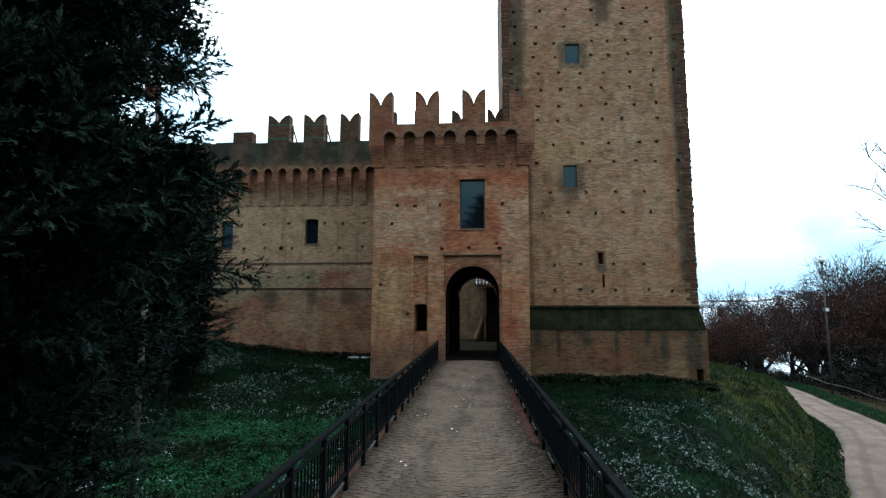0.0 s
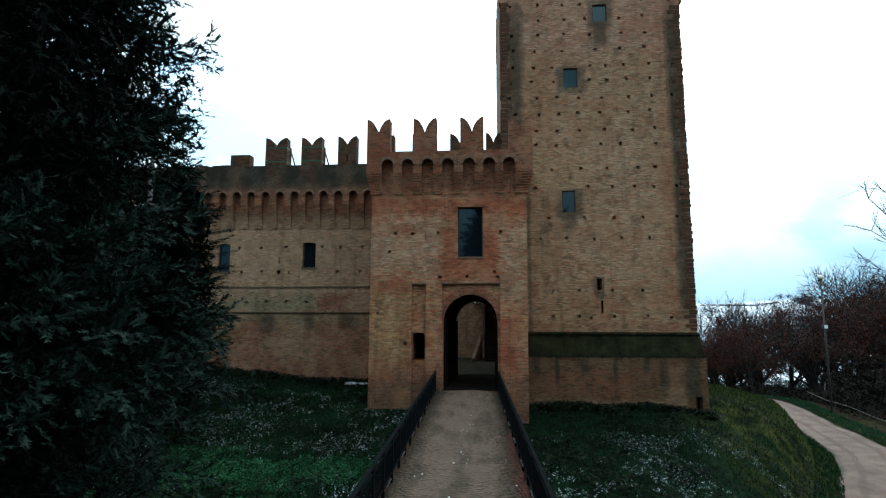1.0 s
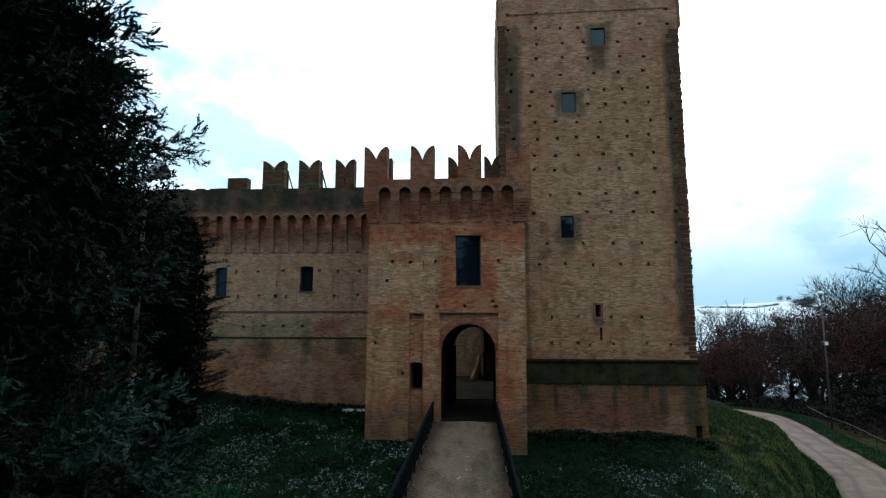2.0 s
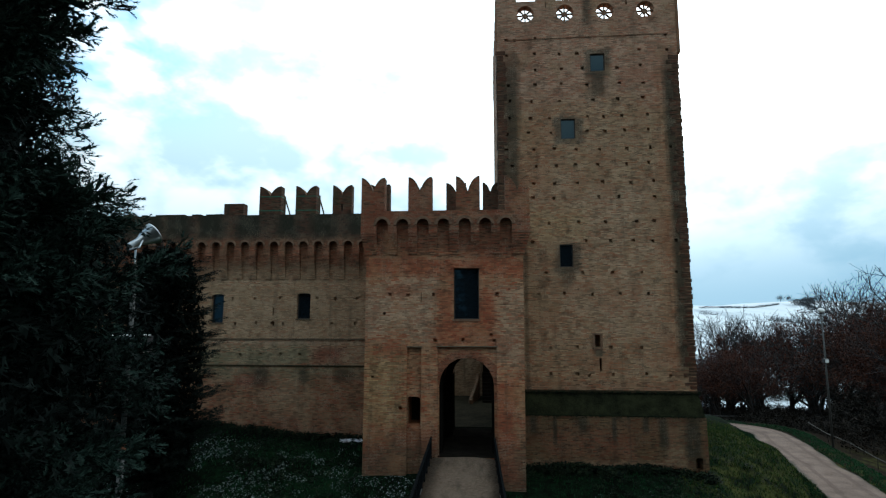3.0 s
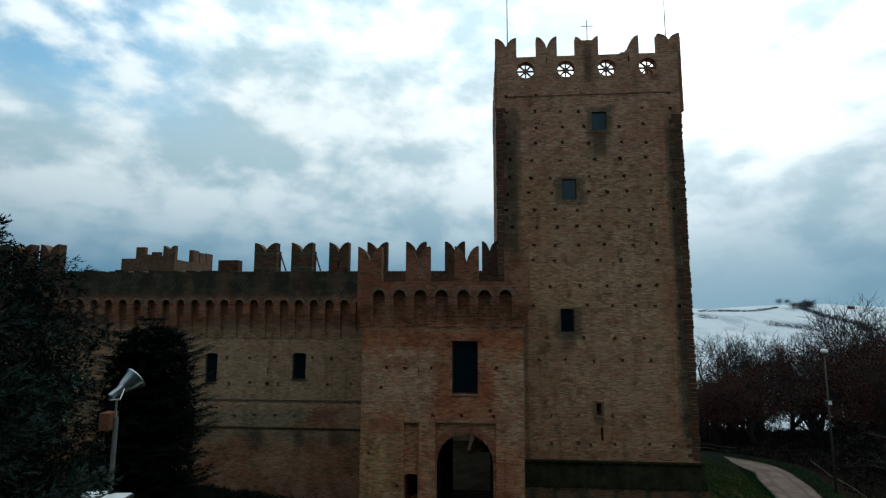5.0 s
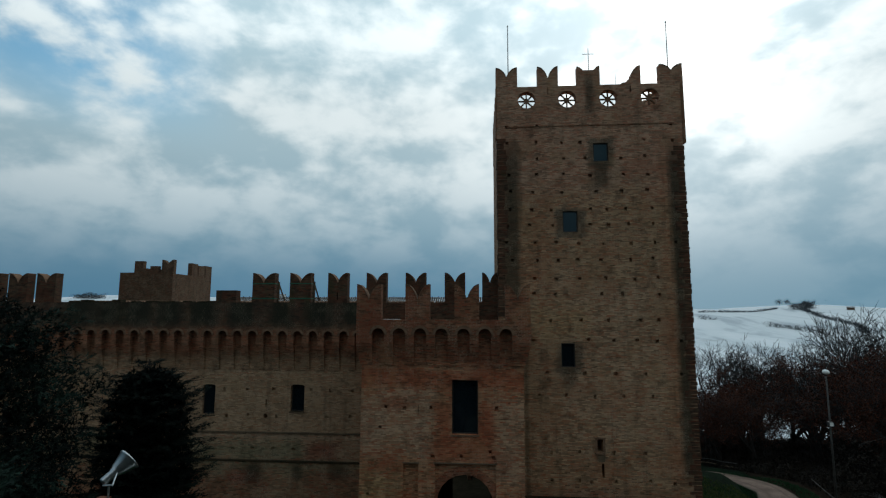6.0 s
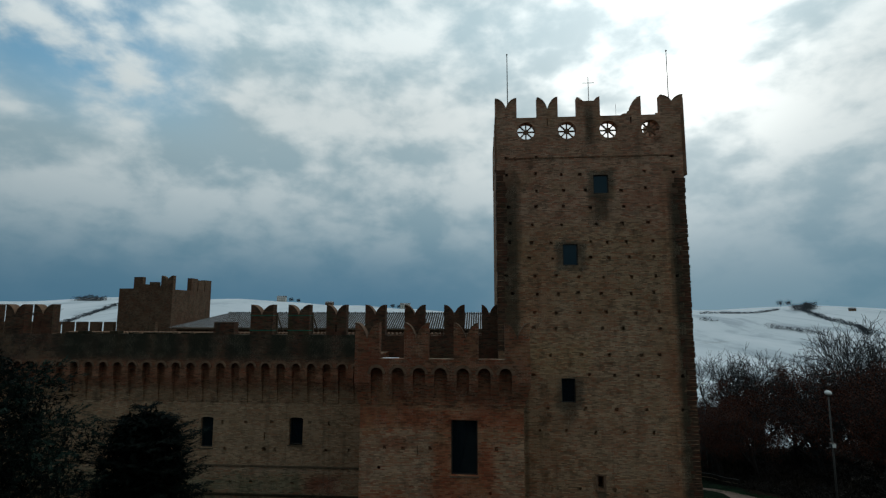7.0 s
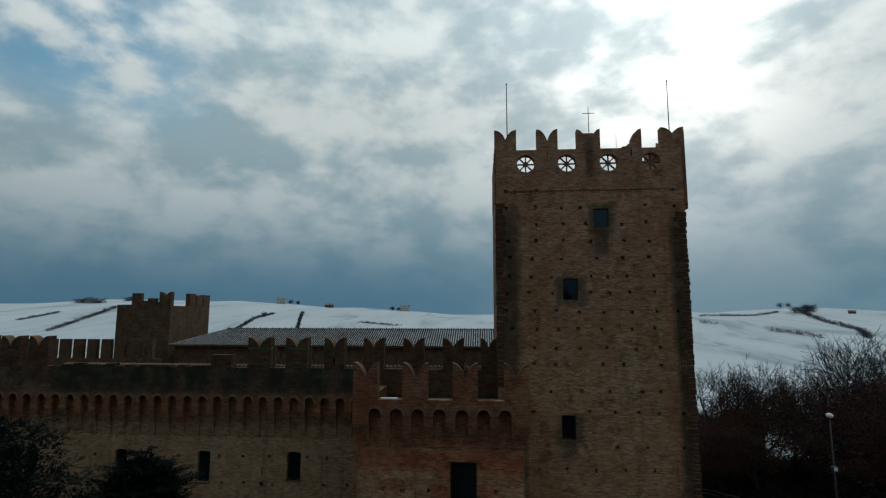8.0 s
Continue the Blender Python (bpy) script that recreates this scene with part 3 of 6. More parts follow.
def ground_height(x, y):
    x, y = np.asarray(x, float), np.asarray(y, float)
    left = smooth01((y - 17) / 10.5) * (1.25 + 0.55 * smooth01((-x - 4) / 8))
    right = 0.5 * smooth01((y - 20) / 6) + (0.45 * smooth01((y - 24.5) / 4.5) - 2.0 * smooth01((y - 30) / 16)) * smooth01((x - 11) / 2)
    z = -1.25 + np.where(x < 1, left, right)
    z = z + 0.10 * np.sin(0.7 * x + 1.0) * np.cos(0.55 * y) + 0.05 * np.sin(1.9 * x) * np.sin(1.6 * y + 1)
    inside = (x > -47) & (x < 11) & (y > 29) & (y < 60)
    z = np.where(inside, 0.35, z)
    # down to the road and, past it, to the wood
    dist = np.full(np.broadcast(x, y).shape, 1e9)
    for k in range(0, len(ROAD_XY), 2):
        dist = np.minimum(dist, np.hypot(x - ROAD_XY[k, 0], y - ROAD_XY[k, 1]))
    rx = np.interp(y, ROAD_XY[::-1, 1], ROAD_XY[::-1, 0])
    outer = x > rx
    rz = road_height(y)
    lift = 0.58 * smooth01((dist - 1.85) / 2.5) + 0.42 * smooth01((dist - 1.9) / 6.3)
    zin = rz + (z - rz) * lift
    zout = rz + 0.12 * smooth01((dist - 1.6) / 0.8) - 0.8 * smooth01((dist - 2.6) / 5) + 0.25 * np.sin(0.35 * x + 0.2 * y)* smooth01((dist - 3) / 4)
    z = np.where(outer, zout, zin)
    z = np.where(y < -6, np.where(outer, zout, zin), z)
    far = -21 + 13.5 * smooth01((-x - 200) / 500)
    ridge = np.interp(x, RIDGE_X, RIDGE_Z) + 1.2 * np.sin(x / 37.0) + 0.8 * np.sin(x / 17.0 + 1)
    rise = smooth01((y - 230) / 690)
    hill = far + (ridge - far) * rise + 2.5 * np.sin(x / 90 + y / 130) * rise * (1 - rise) * 4 * 0.6
    hill = hill - 0.04 * np.maximum(y - 920, 0)
    k = smooth01((y - 58) / 100)
    return z * (1 - k) + hill * k


def spaced(lo, a, b, hi, step, grow=1.14):
    mid = list(np.arange(a, b, step))
    out, s, v = [], step, b
    while v < hi:
        out.append(v)
        s *= grow
        v += s
    pre, s, v = [], step, a
    while v > lo:
        s *= grow
        v -= s
        pre.append(v)
    return np.array(pre[::-1] + mid + out)


def build_ground():
    xs = spaced(-2200, -26, 34, 2200, 0.55, 1.11)
    ys = spaced(-400, 0, 66, 2200, 0.55, 1.07)
    X, Y = np.meshgrid(xs, ys)
    Z = ground_height(X, Y)
    nx, ny = len(xs), len(ys)
    verts = np.stack([X.ravel(), Y.ravel(), Z.ravel()], 1)
    i = np.arange(nx * ny).reshape(ny, nx)
    faces = np.stack([i[:-1, :-1].ravel(), i[:-1, 1:].ravel(), i[1:, 1:].ravel(), i[1:, :-1].ravel()], 1)
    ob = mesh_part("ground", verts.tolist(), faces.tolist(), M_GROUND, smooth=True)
    tagged(ob, "rough green grass flecked with snow, white fields beyond", "ground", kind="structure")
    v, f = [], []
    for k, p in enumerate(ROAD_LINE):
        d = (ROAD_LINE[min(k + 1, len(ROAD_LINE) - 1)] - ROAD_LINE[max(k - 1, 0)]).normalized()
        s = Vector((d.y, -d.x))
        wide = ROAD_HALF + 0.15 * math.sin(k * 0.37) + 0.1 * math.sin(k * 0.91)
        for j in range(7):
            o = (j / 3 - 1) * wide
            q = p + s * o
            rut = -0.03 * math.exp(-((abs(o) - 0.75) / 0.22) ** 2) + 0.03 * math.exp(-(o / 0.4) ** 2)
            v.append((q.x, q.y, float(road_height(q.y)) + 0.07 + rut - 0.06 * (abs(j - 3) == 3)))
        if k:
            b = 7 * k
            f += [(b - 7 + j, b - 6 + j, b + 1 + j, b + j) for j in range(6)]
    road = mesh_part("road", v, f, M_ROAD, smooth=True)
    uv = road.data.uv_layers.new(name="across")
    for loop in road.data.loops:
        uv.data[loop.index].uv = ((loop.vertex_index % 7) / 6, loop.vertex_index // 7 * 0.6)
    tagged(road, "pale pinkish gravel track with wheel ruts curving past the mound", "road", kind="structure")


build_ground()


# ---- castle: shared pieces ----
def swallowtail(x0, x1, z0, top, notch, k=8):
    """The outline of a forked merlon."""
    c, h = (x0 + x1) / 2, (x1 - x0) / 2
    right = [(x1 - h * i / k, notch + (top - notch) * max(0.0, 1 - (i / k) ** 2.0) ** 0.78) for i in range(k + 1)]
    left = [(2 * c - x, z) for x, z in reversed(right[:-1])]
    return [(x0, z0), (x1, z0)] + right + left


def ribbon(outline, y0, y1, t, grow):
    """A coping that follows the top of an outline."""
    bm = bmesh.new()
    top = outline[2:]
    for a, b in zip(top, top[1:]):
        prism(bm, [(a[0], a[1] - 0.004), (b[0], b[1] - 0.004), (b[0], b[1] + t), (a[0], a[1] + t)], y0 - grow, y1 + grow)
    return bm


def merlon(parent, x0, x1, y0, y1, z0, top, notch, mat, coping=True, label=""):
    o = swallowtail(x0, x1, z0, top, notch)
    bm = bmesh.new()
    prism(bm, o, y0, y1)
    ob = part("merlon", bm, mat, parent, label)
    if coping:
        part("coping", ribbon(o, y0, y1, 0.035, 0.02), M_COPING, ob)
    return ob


def arch_ring(parent, cx, y, spring, r0, r1, depth, mat, k=12, name="arch_hood"):
    bm = bmesh.new()
    arc = [math.pi * i / k for i in range(k + 1)]
    prism(bm, [(cx + r1 * math.cos(a), spring + r1 * math.sin(a)) for a in arc] + [(cx + r0 * math.cos(a), spring + r0 * math.sin(a)) for a in reversed(arc)], y - depth, y + 0.05)
    return part(name, bm, mat, parent)


def corbelled(y_wall, y_out, z0, z1, courses):
    """A stepped side profile, from the wall face out to the overhang."""
    out = [(y_wall - 0.002, z0)]
    for i in range(courses):
        t = (i + 1) / courses
        y = y_wall + (y_out - y_wall) * (0.12 + 0.88 * t ** 1.15)
        za, zb = z0 + (z1 - z0) * i / courses, z0 + (z1 - z0) * (i + 1) / courses
        out += [(y + 0.022, za + 0.001), (y + 0.022, za + 0.02), (y, za + 0.03), (y, zb - 0.004)]
    return out


def window(parent, x0, x1, z0, z1, y):
    """A glazed window set back in its opening."""
    w = 0.05
    fr = part("window", boxes((x0, x0 + w, y, y + 0.06, z0, z1), (x1 - w, x1, y, y + 0.06, z0, z1), (x0 + w, x1 - w, y, y + 0.06, z0, z0 + w), (x0 + w, x1 - w, y, y + 0.06, z1 - w, z1)), M_FRAME, parent, "dark framed window")
    part("pane", boxes((x0 + w, x1 - w, y + 0.02, y + 0.03, z0 + w, z1 - w)), M_GLASS, fr)
    return fr


def patch(parent, cx, cz, w, h, y, seed, rough=0.07):
    """An uneven slab of mortar, a little proud of the bricks."""
    rnd = random.Random(seed)
    o = []
    for i in range(44):
        a = 2 * math.pi * i / 44
        s = 1 / max(abs(math.cos(a)), abs(math.sin(a))) ** 0.95
        q = s * rnd.uniform(1 - rough, 1 + rough * 0.6)
        o.append((cx + w / 2 * q * math.cos(a), cz + h / 2 * q * math.sin(a)))
    bm = bmesh.new()
    prism(bm, o, y - 0.012, y + 0.05)
    return part("mortar_patch", bm, M_CEMENT, parent)


def square_holes(bm, rows, y, deep=0.35, w=0.13, h=0.14, seed=1):
    rnd = random.Random(seed)
    for z, *xs in rows:
        for x in xs:
            a, b, dz = w * rnd.uniform(0.75, 1.15) / 2, h * rnd.uniform(0.75, 1.1) / 2, rnd.uniform(-0.06, 0.06)
            box(bm, x - a, x + a, y - 0.2, y + deep, z + dz - b, z + dz + b)


# ---- gatehouse ----
GX0, GX1, GY, GU = -3.10, 3.74, 23.40, 23.10
GATE_HOLES = [(7.13, -2.03, -1.24, -0.13, 2.62), (5.13, -0.04, 1.15, 2.48), (5.37, 2.35), (3.55, -2.75), (2.25, -1.54)]


def build_gatehouse():
    g = thing("gatehouse", "brick castle gatehouse with forked battlements and an arched gateway", "gatehouse")
    bm = bmesh.new()
    prism(bm, [(GX0 - 0.04, -2.4), (GX1 - 0.03, -2.4), (GX1 + 0.03, 9.0), (GX1 + 0.03, 10.2), (GX0, 10.2), (GX0, 9.0)], GY, 27.58)
    wall = part("wall", bm, M_GATE, g)
    cut = bmesh.new()
    box(cut, 0.06, 2.57, GY - 0.3, GY + 0.16, 0.33, 4.87)
    carve(wall, cut)
    cut = bmesh.new()
    box(cut, -1.27, -0.64, GY - 0.3, GY + 0.17, -2.0, 4.85)
    carve(wall, cut)
    cut = bmesh.new()
    prism(cut, arch_outline(1.285, 2.34, 0.33, 3.24), GY - 0.5, 28.0)
    prism(cut, arch_outline(-0.975, 0.54, 1.54, 2.66, 0.10), GY - 0.1, GY + 1.6)
    box(cut, 0.755, 1.855, GY - 0.5, GY + 0.9, 6.04, 8.26)
    square_holes(cut, GATE_HOLES, GY, 0.15, 0.163, 0.150, 3)
    rod(cut, (-2.27, GY - 0.2, 6.29), (-2.27, GY + 0.4, 6.29), 0.075, sides=10)
    box(cut, -0.675, -0.645, GY - 0.2, GY + 0.3, 6.80, 7.2)
    carve(wall, cut)
    # the passage's lining
    # thin strips added as the shadow lines above both recesses
    for nm, rows in (("lintel", [(0.0, 2.62, GY - 0.012, GY + 0.14, 4.872, 4.915)]), ("lintel", [(-1.31, -0.60, GY - 0.012, GY + 0.14, 4.852, 4.895)])):
        part(nm, boxes(*rows), M_WOOD, g, "thin dark strip for the shadow line over a gate recess")
    part("sill", boxes((0.70, 1.91, GY - 0.03, GY + 0.35, 5.97, 6.038)), M_COPING, g)
    part("head_panel", boxes((0.70, 1.91, GY - 0.010, GY + 0.03, 8.265, 8.47)), M_GATE, g)
    window(g, 0.755, 1.855, 6.04, 8.26, GY + 0.2)
    # voussoirs
    k = 27
    for i in range(k):
        a, b = math.pi * (i + 0.05) / k, math.pi * (i + 0.95) / k
        vb = bmesh.new()
        prism(vb, [(1.285 + r * math.cos(t), 3.24 + r * math.sin(t)) for r, t in ((1.172, a), (1.50, a), (1.50, b), (1.172, b))], GY + 0.135, GY + 0.5)
        part("voussoir", vb, M_GATE_RED, g)
    # corbel table
    slots = [-2.37, -1.47, -0.575, 0.33, 1.26, 2.15, 3.03]
    t = bmesh.new()
    prism(t, corbelled(GY, GU, 8.85, 9.85, 9) + [(GU, 10.77), (GU + 0.5, 10.77), (GU + 0.5, 8.85)], GX0 - 0.22, GX1 + 0.33, "x")
    table = part("corbel_table", t, M_GATE, g)
    cut = bmesh.new()
    for x in slots:
        prism(cut, arch_outline(x, 0.52, 8.6, 10.15), GU - 0.3, GY - 0.004)
    prism(cut, [(GX1 + 0.02, 8.6), (GX1 + 0.6, 8.6), (GX1 + 0.6, 9.75), (GX1 + 0.335, 9.75)], GU - 0.3, GU + 0.7)
    prism(cut, [(GX0 - 0.01, 8.6), (GX0 - 0.225, 9.75), (GX0 - 0.6, 9.75), (GX0 - 0.6, 8.6)], GU - 0.3, GU + 0.7)
    carve(table, cut)
    deep = bmesh.new()
    for x in slots:
        prism(deep, arch_outline(x, 0.50, 9.35, 10.13), GY - 0.2, GY + 0.4)
    carve(wall, deep)
    for x in slots:
        arch_ring(g, x, GU, 10.15, 0.262, 0.385, 0.045, M_COPING)
    for x, s in ((GX0, -1), (GX1, 1)):
        t = bmesh.new()
        e = x + s * (0.22 if s < 0 else 0.33)
        prism(t, [(x - s * 0.02, 8.7), (e, 9.6), (e, 10.77), (x - s * 0.45, 10.77), (x - s * 0.45, 8.7)], GU + 0.5, 27.55)
        part("side_corbel", t, M_GATE, g)
    for x in (-3.32, -1.22, 0.88, 3.02):
        merlon(g, x, x + 1.04, GU, GU + 0.5, 10.765, 12.25, 11.58, M_GATE)
    part("terrace", boxes((GX0 + 0.4, GX1 - 0.2, 23.6, 27.55, 10.0, 10.28)), M_STAIN, g)
    for x0, x1 in ((-2.2, -1.5),):
        part("snow", boxes((x0, x1, GU + 0.28, GU + 0.6, 10.772, 10.782)), M_SNOW, g, "thin snow on a battlement gap")
    # dark leaf-shaped panels added along the passage, standing for its shade
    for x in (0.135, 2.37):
        leaf = part("gate_leaf", boxes((x, x + 0.07, GY + 0.75, GY + 1.95, 0.36, 3.7)), M_HOLE, g, "dark leaf-shaped panel added for the passage shade")
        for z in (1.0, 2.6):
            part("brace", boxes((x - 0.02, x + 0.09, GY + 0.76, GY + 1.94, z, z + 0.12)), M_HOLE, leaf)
    # near-black lining that paints the shade of the passage
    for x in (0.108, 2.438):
        part("passage_lining", boxes((x, x + 0.025, GY + 0.20, 28.0, 0.36, 3.24)), M_HOLE, g, "near-black lining coloured for the passage shade")
    end = part("passage_end", boxes((0.125, 2.44, 27.36, 27.5, 0.35, 4.40)), M_HOLE, g, "near-black inner arch coloured for the passage shade")
    cut = bmesh.new()
    prism(cut, arch_outline(1.45, 2.0, 0.2, 3.2), 27.0, 27.9)
    carve(end, cut)
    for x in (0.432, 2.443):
        part("passage_lining", boxes((x, x + 0.025, 27.52, 29.45, 0.36, 3.2)), M_HOLE, g, "near-black lining coloured for the passage shade")
    # dark sheet closing the slot, painted for the shade inside
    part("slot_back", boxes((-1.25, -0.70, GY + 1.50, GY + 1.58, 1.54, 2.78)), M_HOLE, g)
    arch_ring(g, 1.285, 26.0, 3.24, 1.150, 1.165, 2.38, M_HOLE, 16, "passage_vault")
    return g


build_gatehouse()


# ---- tower ----
TX0, TX1, TY, TY1 = 2.86, 11.90, 26.45, 35.4
TOWER_HOLES_A = [(17.85, 3.41, 4.77, 6.09, 7.38, 8.98, 10.16), (17.04, 3.49, 4.57, 5.98, 7.65, 8.87, 10.09), (16.13, 3.45, 4.51, 5.46, 7.35, 8.13, 9.03, 10.28, 11.45),
                 (15.36, 3.31, 4.39, 5.51, 7.30, 8.18, 9.14, 10.29), (14.46, 3.26, 4.65, 5.66, 6.73, 7.89, 9.21, 10.34, 11.32), (13.65, 3.55, 4.74, 5.74, 6.67, 7.76, 9.16, 10.21),
                 (12.74, 4.59, 5.62, 6.74, 7.96, 9.33, 10.41, 11.45)]
TOWER_HOLES_B = [(11.98, 4.55, 5.56, 7.76, 8.72, 10.42), (10.72, 5.31, 6.74, 8.02, 9.51, 10.34), (9.79, 4.48, 7.07, 8.24, 9.31, 10.23, 11.33), (8.32, 5.10, 6.85, 8.27, 9.64, 11.25),
                 (7.26, 4.71, 5.95, 7.28, 8.59, 9.91), (4.71, 5.23, 6.49, 8.04, 9.47), (3.44, 5.21, 6.44, 7.00, 8.11, 9.65, 10.74, 11.40),
                 (20.35, 3.34, 3.79, 4.83, 11.35), (19.53, 3.35, 4.78, 6.03, 6.93, 10.04, 11.40), (18.72, 3.25, 4.80, 6.12, 7.17, 8.89, 10.05)]


def build_tower():
    t = thing("castle_tower", "tall square brick tower with forked battlements and wheel-shaped openings", "tower")
    shaft = part("shaft", boxes((TX0, TX1, TY, TY1, 2.6, 20.9)), M_TOWER, t)
    cut = bmesh.new()
    square_holes(cut, TOWER_HOLES_A + TOWER_HOLES_B, TY, 0.15, 0.163, 0.163, 5)
    for x0, x1, z0, z1 in ((5.78, 6.43, 8.54, 9.66), (6.00, 6.72, 15.0, 16.04), (7.57, 8.30, 18.53, 19.46)):
        box(cut, x0, x1, TY - 0.3, TY + 0.8, z0, z1)
    box(cut, 7.32, 7.58, TY - 0.3, TY + 0.8, 4.71, 5.29)
    box(cut, 7.50, 7.61, TY - 0.3, TY + 0.8, 3.60, 4.20)
    carve(shaft, cut)
    for x0, x1, z0, z1 in ((5.78, 6.43, 8.54, 9.66), (6.00, 6.72, 15.0, 16.04), (7.57, 8.30, 18.53, 19.46)):
        window(t, x0, x1, z0, z1, TY + 0.09)
    part("slit_surround", boxes((7.22, 7.32, TY - 0.015, TY + 0.02, 4.71, 5.29), (7.58, 7.68, TY - 0.015, TY + 0.02, 4.71, 5.29), (7.20, 7.70, TY - 0.02, TY + 0.02, 5.292, 5.36), (7.26, 7.64, TY - 0.05, TY + 0.02, 4.62, 4.708)), M_COPING, t)
    patch(t, 7.5, 4.42, 0.30, 0.28, TY, 77)
    # foot: weathered slope over a thicker base
    bm = bmesh.new()
    prism(bm, [(TX0 + 0.9, 2.72), (TX1 + 0.03, 2.72), (TX1 + 0.03, 2.60), (TX0 + 0.9, 2.60)], TY - 0.05, TY + 0.05)
    part("string_course", bm, M_STAIN, t)
    bm = bmesh.new()
    lo = [(TX0 + 0.6, 26.17), (TX1 + 0.20, 26.17), (TX1 + 0.20, TY1), (TX0 + 0.6, TY1)]
    hi = [(TX0 + 0.6, TY - 0.01), (TX1 + 0.012, TY - 0.01), (TX1 + 0.012, TY1), (TX0 + 0.6, TY1)]
    a = [bm.verts.new((*p, 1.56)) for p in lo]
    b = [bm.verts.new((*p, 2.60)) for p in hi]
    bm.faces.new(a[::-1]), bm.faces.new(b)
    for i in range(4):
        bm.faces.new((a[i], a[(i + 1) % 4], b[(i + 1) % 4], b[i]))
    part("mossy_slope", bm, M_MOSS, t, "sloping band covered in dark moss")
    bm = bmesh.new()
    prism(bm, [(26.15, 1.565), (26.08, -3.6), (TY1, -3.6), (TY1, 1.565)], TX0 + 0.6, TX1 + 0.22, "x")
    base = part("footing", bm, M_BASE, t)
    cut = bmesh.new()
    box(cut, 11.55, 11.85, 25.5, 26.7, -0.75, -0.2)
    carve(base, cut)
    # weathered courses at the corner
    rnd = random.Random(4)
    z = 2.8
    while z < 19.1:
        h = rnd.uniform(0.14, 0.30)
        e, f = rnd.uniform(0.0, 0.055), rnd.uniform(0.005, 0.03)
        bm = boxes((TX1 - rnd.uniform(0.25, 0.6), TX1 + e, TY - f, TY + 0.9, z, z + h - 0.035))
        part("quoin", bm, M_PARAPET, t)
        z += h
    z = 10.9
    while z < 19.6:
        h = rnd.uniform(0.16, 0.34)
        part("quoin", boxes((TX0 - rnd.uniform(0.005, 0.05), TX0 + rnd.uniform(0.3, 0.5), TY - rnd.uniform(0.004, 0.02), TY + 0.9, z, z + h - 0.03)), M_PARAPET, t)
        z += h
    # parapet with the wheel openings
    front = part("parapet", boxes((TX0, TX1 + 0.0, TY, TY + 0.42, 20.9, 22.48)), M_TOWER, t)
    cut = bmesh.new()
    wheels = (4.35, 6.38, 8.41, 10.44)
    for x in wheels:
        rod(cut, (x, TY - 0.5, 21.78), (x, TY + 0.9, 21.78), 0.44, sides=28)
    box(cut, 5.40, 5.44, TY - 0.5, TY + 0.9, 22.05, 22.42)
    box(cut, 9.46, 9.54, TY - 0.5, TY + 0.9, 22.05, 22.40)
    carve(front, cut)
    for x in wheels:
        w = thing("wheel_opening", "", "")
        w.parent = t
        for key in list(w.keys()):
            del w[key]
        bm = bmesh.new()
        rod(bm, (x, TY + 0.14, 21.78), (x, TY + 0.26, 21.78), 0.13, sides=14)
        part("hub", bm, M_COPING, w)
        for i in range(8):
            a = math.pi * i / 4
            bm = boxes((0.10, 0.46, -0.05, 0.05, -0.03, 0.03))
            bm.transform(Matrix.Translation((x, TY + 0.2, 21.78)) @ Matrix.Rotation(a, 4, "Y"))
            part("spoke", bm, M_COPING, w)
    for a, b in (((TX0 - 0.02, TX0 + 0.42), (TY + 0.42, TY1)), ((TX1 - 0.42, TX1 + 0.02), (TY + 0.42, TY1)), ((TX0, TX1), (TY1 - 0.42, TY1))):
        part("parapet", boxes((*a, *b, 20.9, 22.48)), M_TOWER, t)
    # overhanging side courses seen edge on
    part("side_overhang", boxes((TX1 + 0.02, TX1 + 0.17, TY + 0.02, TY1, 19.4, 23.3)), M_CORBEL, t)
    part("side_overhang", boxes((TX0 - 0.08, TX0 - 0.003, TY + 0.01, TY + 0.46, 19.8, 22.47)), M_CORBEL, t)
    merlon(t, 2.80, 3.89, TY, TY + 0.42, 22.475, 23.50, 23.0, M_TOWER)
    merlon(t, 4.91, 5.94, TY, TY + 0.42, 22.475, 23.50, 22.88, M_TOWER)
    merlon(t, 10.95, 12.05, TY, TY + 0.42, 22.475, 23.46, 23.12, M_TOWER)
    bm = bmesh.new()
    prism(bm, [(6.89, 22.475), (8.02, 22.475), (8.02, 23.50), (7.88, 23.46), (7.72, 23.28), (7.20, 23.28), (7.04, 23.44), (6.89, 23.50)], TY, TY + 0.42)
    part("merlon", bm, M_TOWER, t, "worn forked merlon with a shallow dip")
    bm = bmesh.new()
    prism(bm, [(9.0, 22.475), (10.02, 22.475), (10.02, 23.46), (9.86, 23.42), (9.68, 23.24), (9.56, 23.0), (9.50, 22.72), (9.36, 22.68), (9.30, 22.58), (9.12, 22.56)], TY, TY + 0.42)
    part("merlon", bm, M_TOWER, t, "broken merlon with one horn left")
    for y in (28.4, 30.5, 32.6, 34.6):
        for x in (TX0 - 0.02, TX1 - 0.40):
            bm = bmesh.new()
            prism(bm, [(y - x * 0 + p[0], p[1]) for p in swallowtail(-0.5, 0.5, 22.475, 23.48, 22.95)], x, x + 0.42, "x")
            part("merlon", bm, M_TOWER, t)
    for x in (4.9, 6.9, 8.95):
        merlon(t, x, x + 1.03, TY1 - 0.42, TY1, 22.475, 23.48, 22.95, M_TOWER, False)
    bm = bmesh.new()
    prism(bm, [(TX0 + 0.5, 20.32), (TX1 - 0.4, 20.38), (TX1 - 0.4, 20.44), (TX0 + 0.5, 20.38)], TY - 0.02, TY + 0.03)
    part("string_course", bm, M_CORBEL, t)
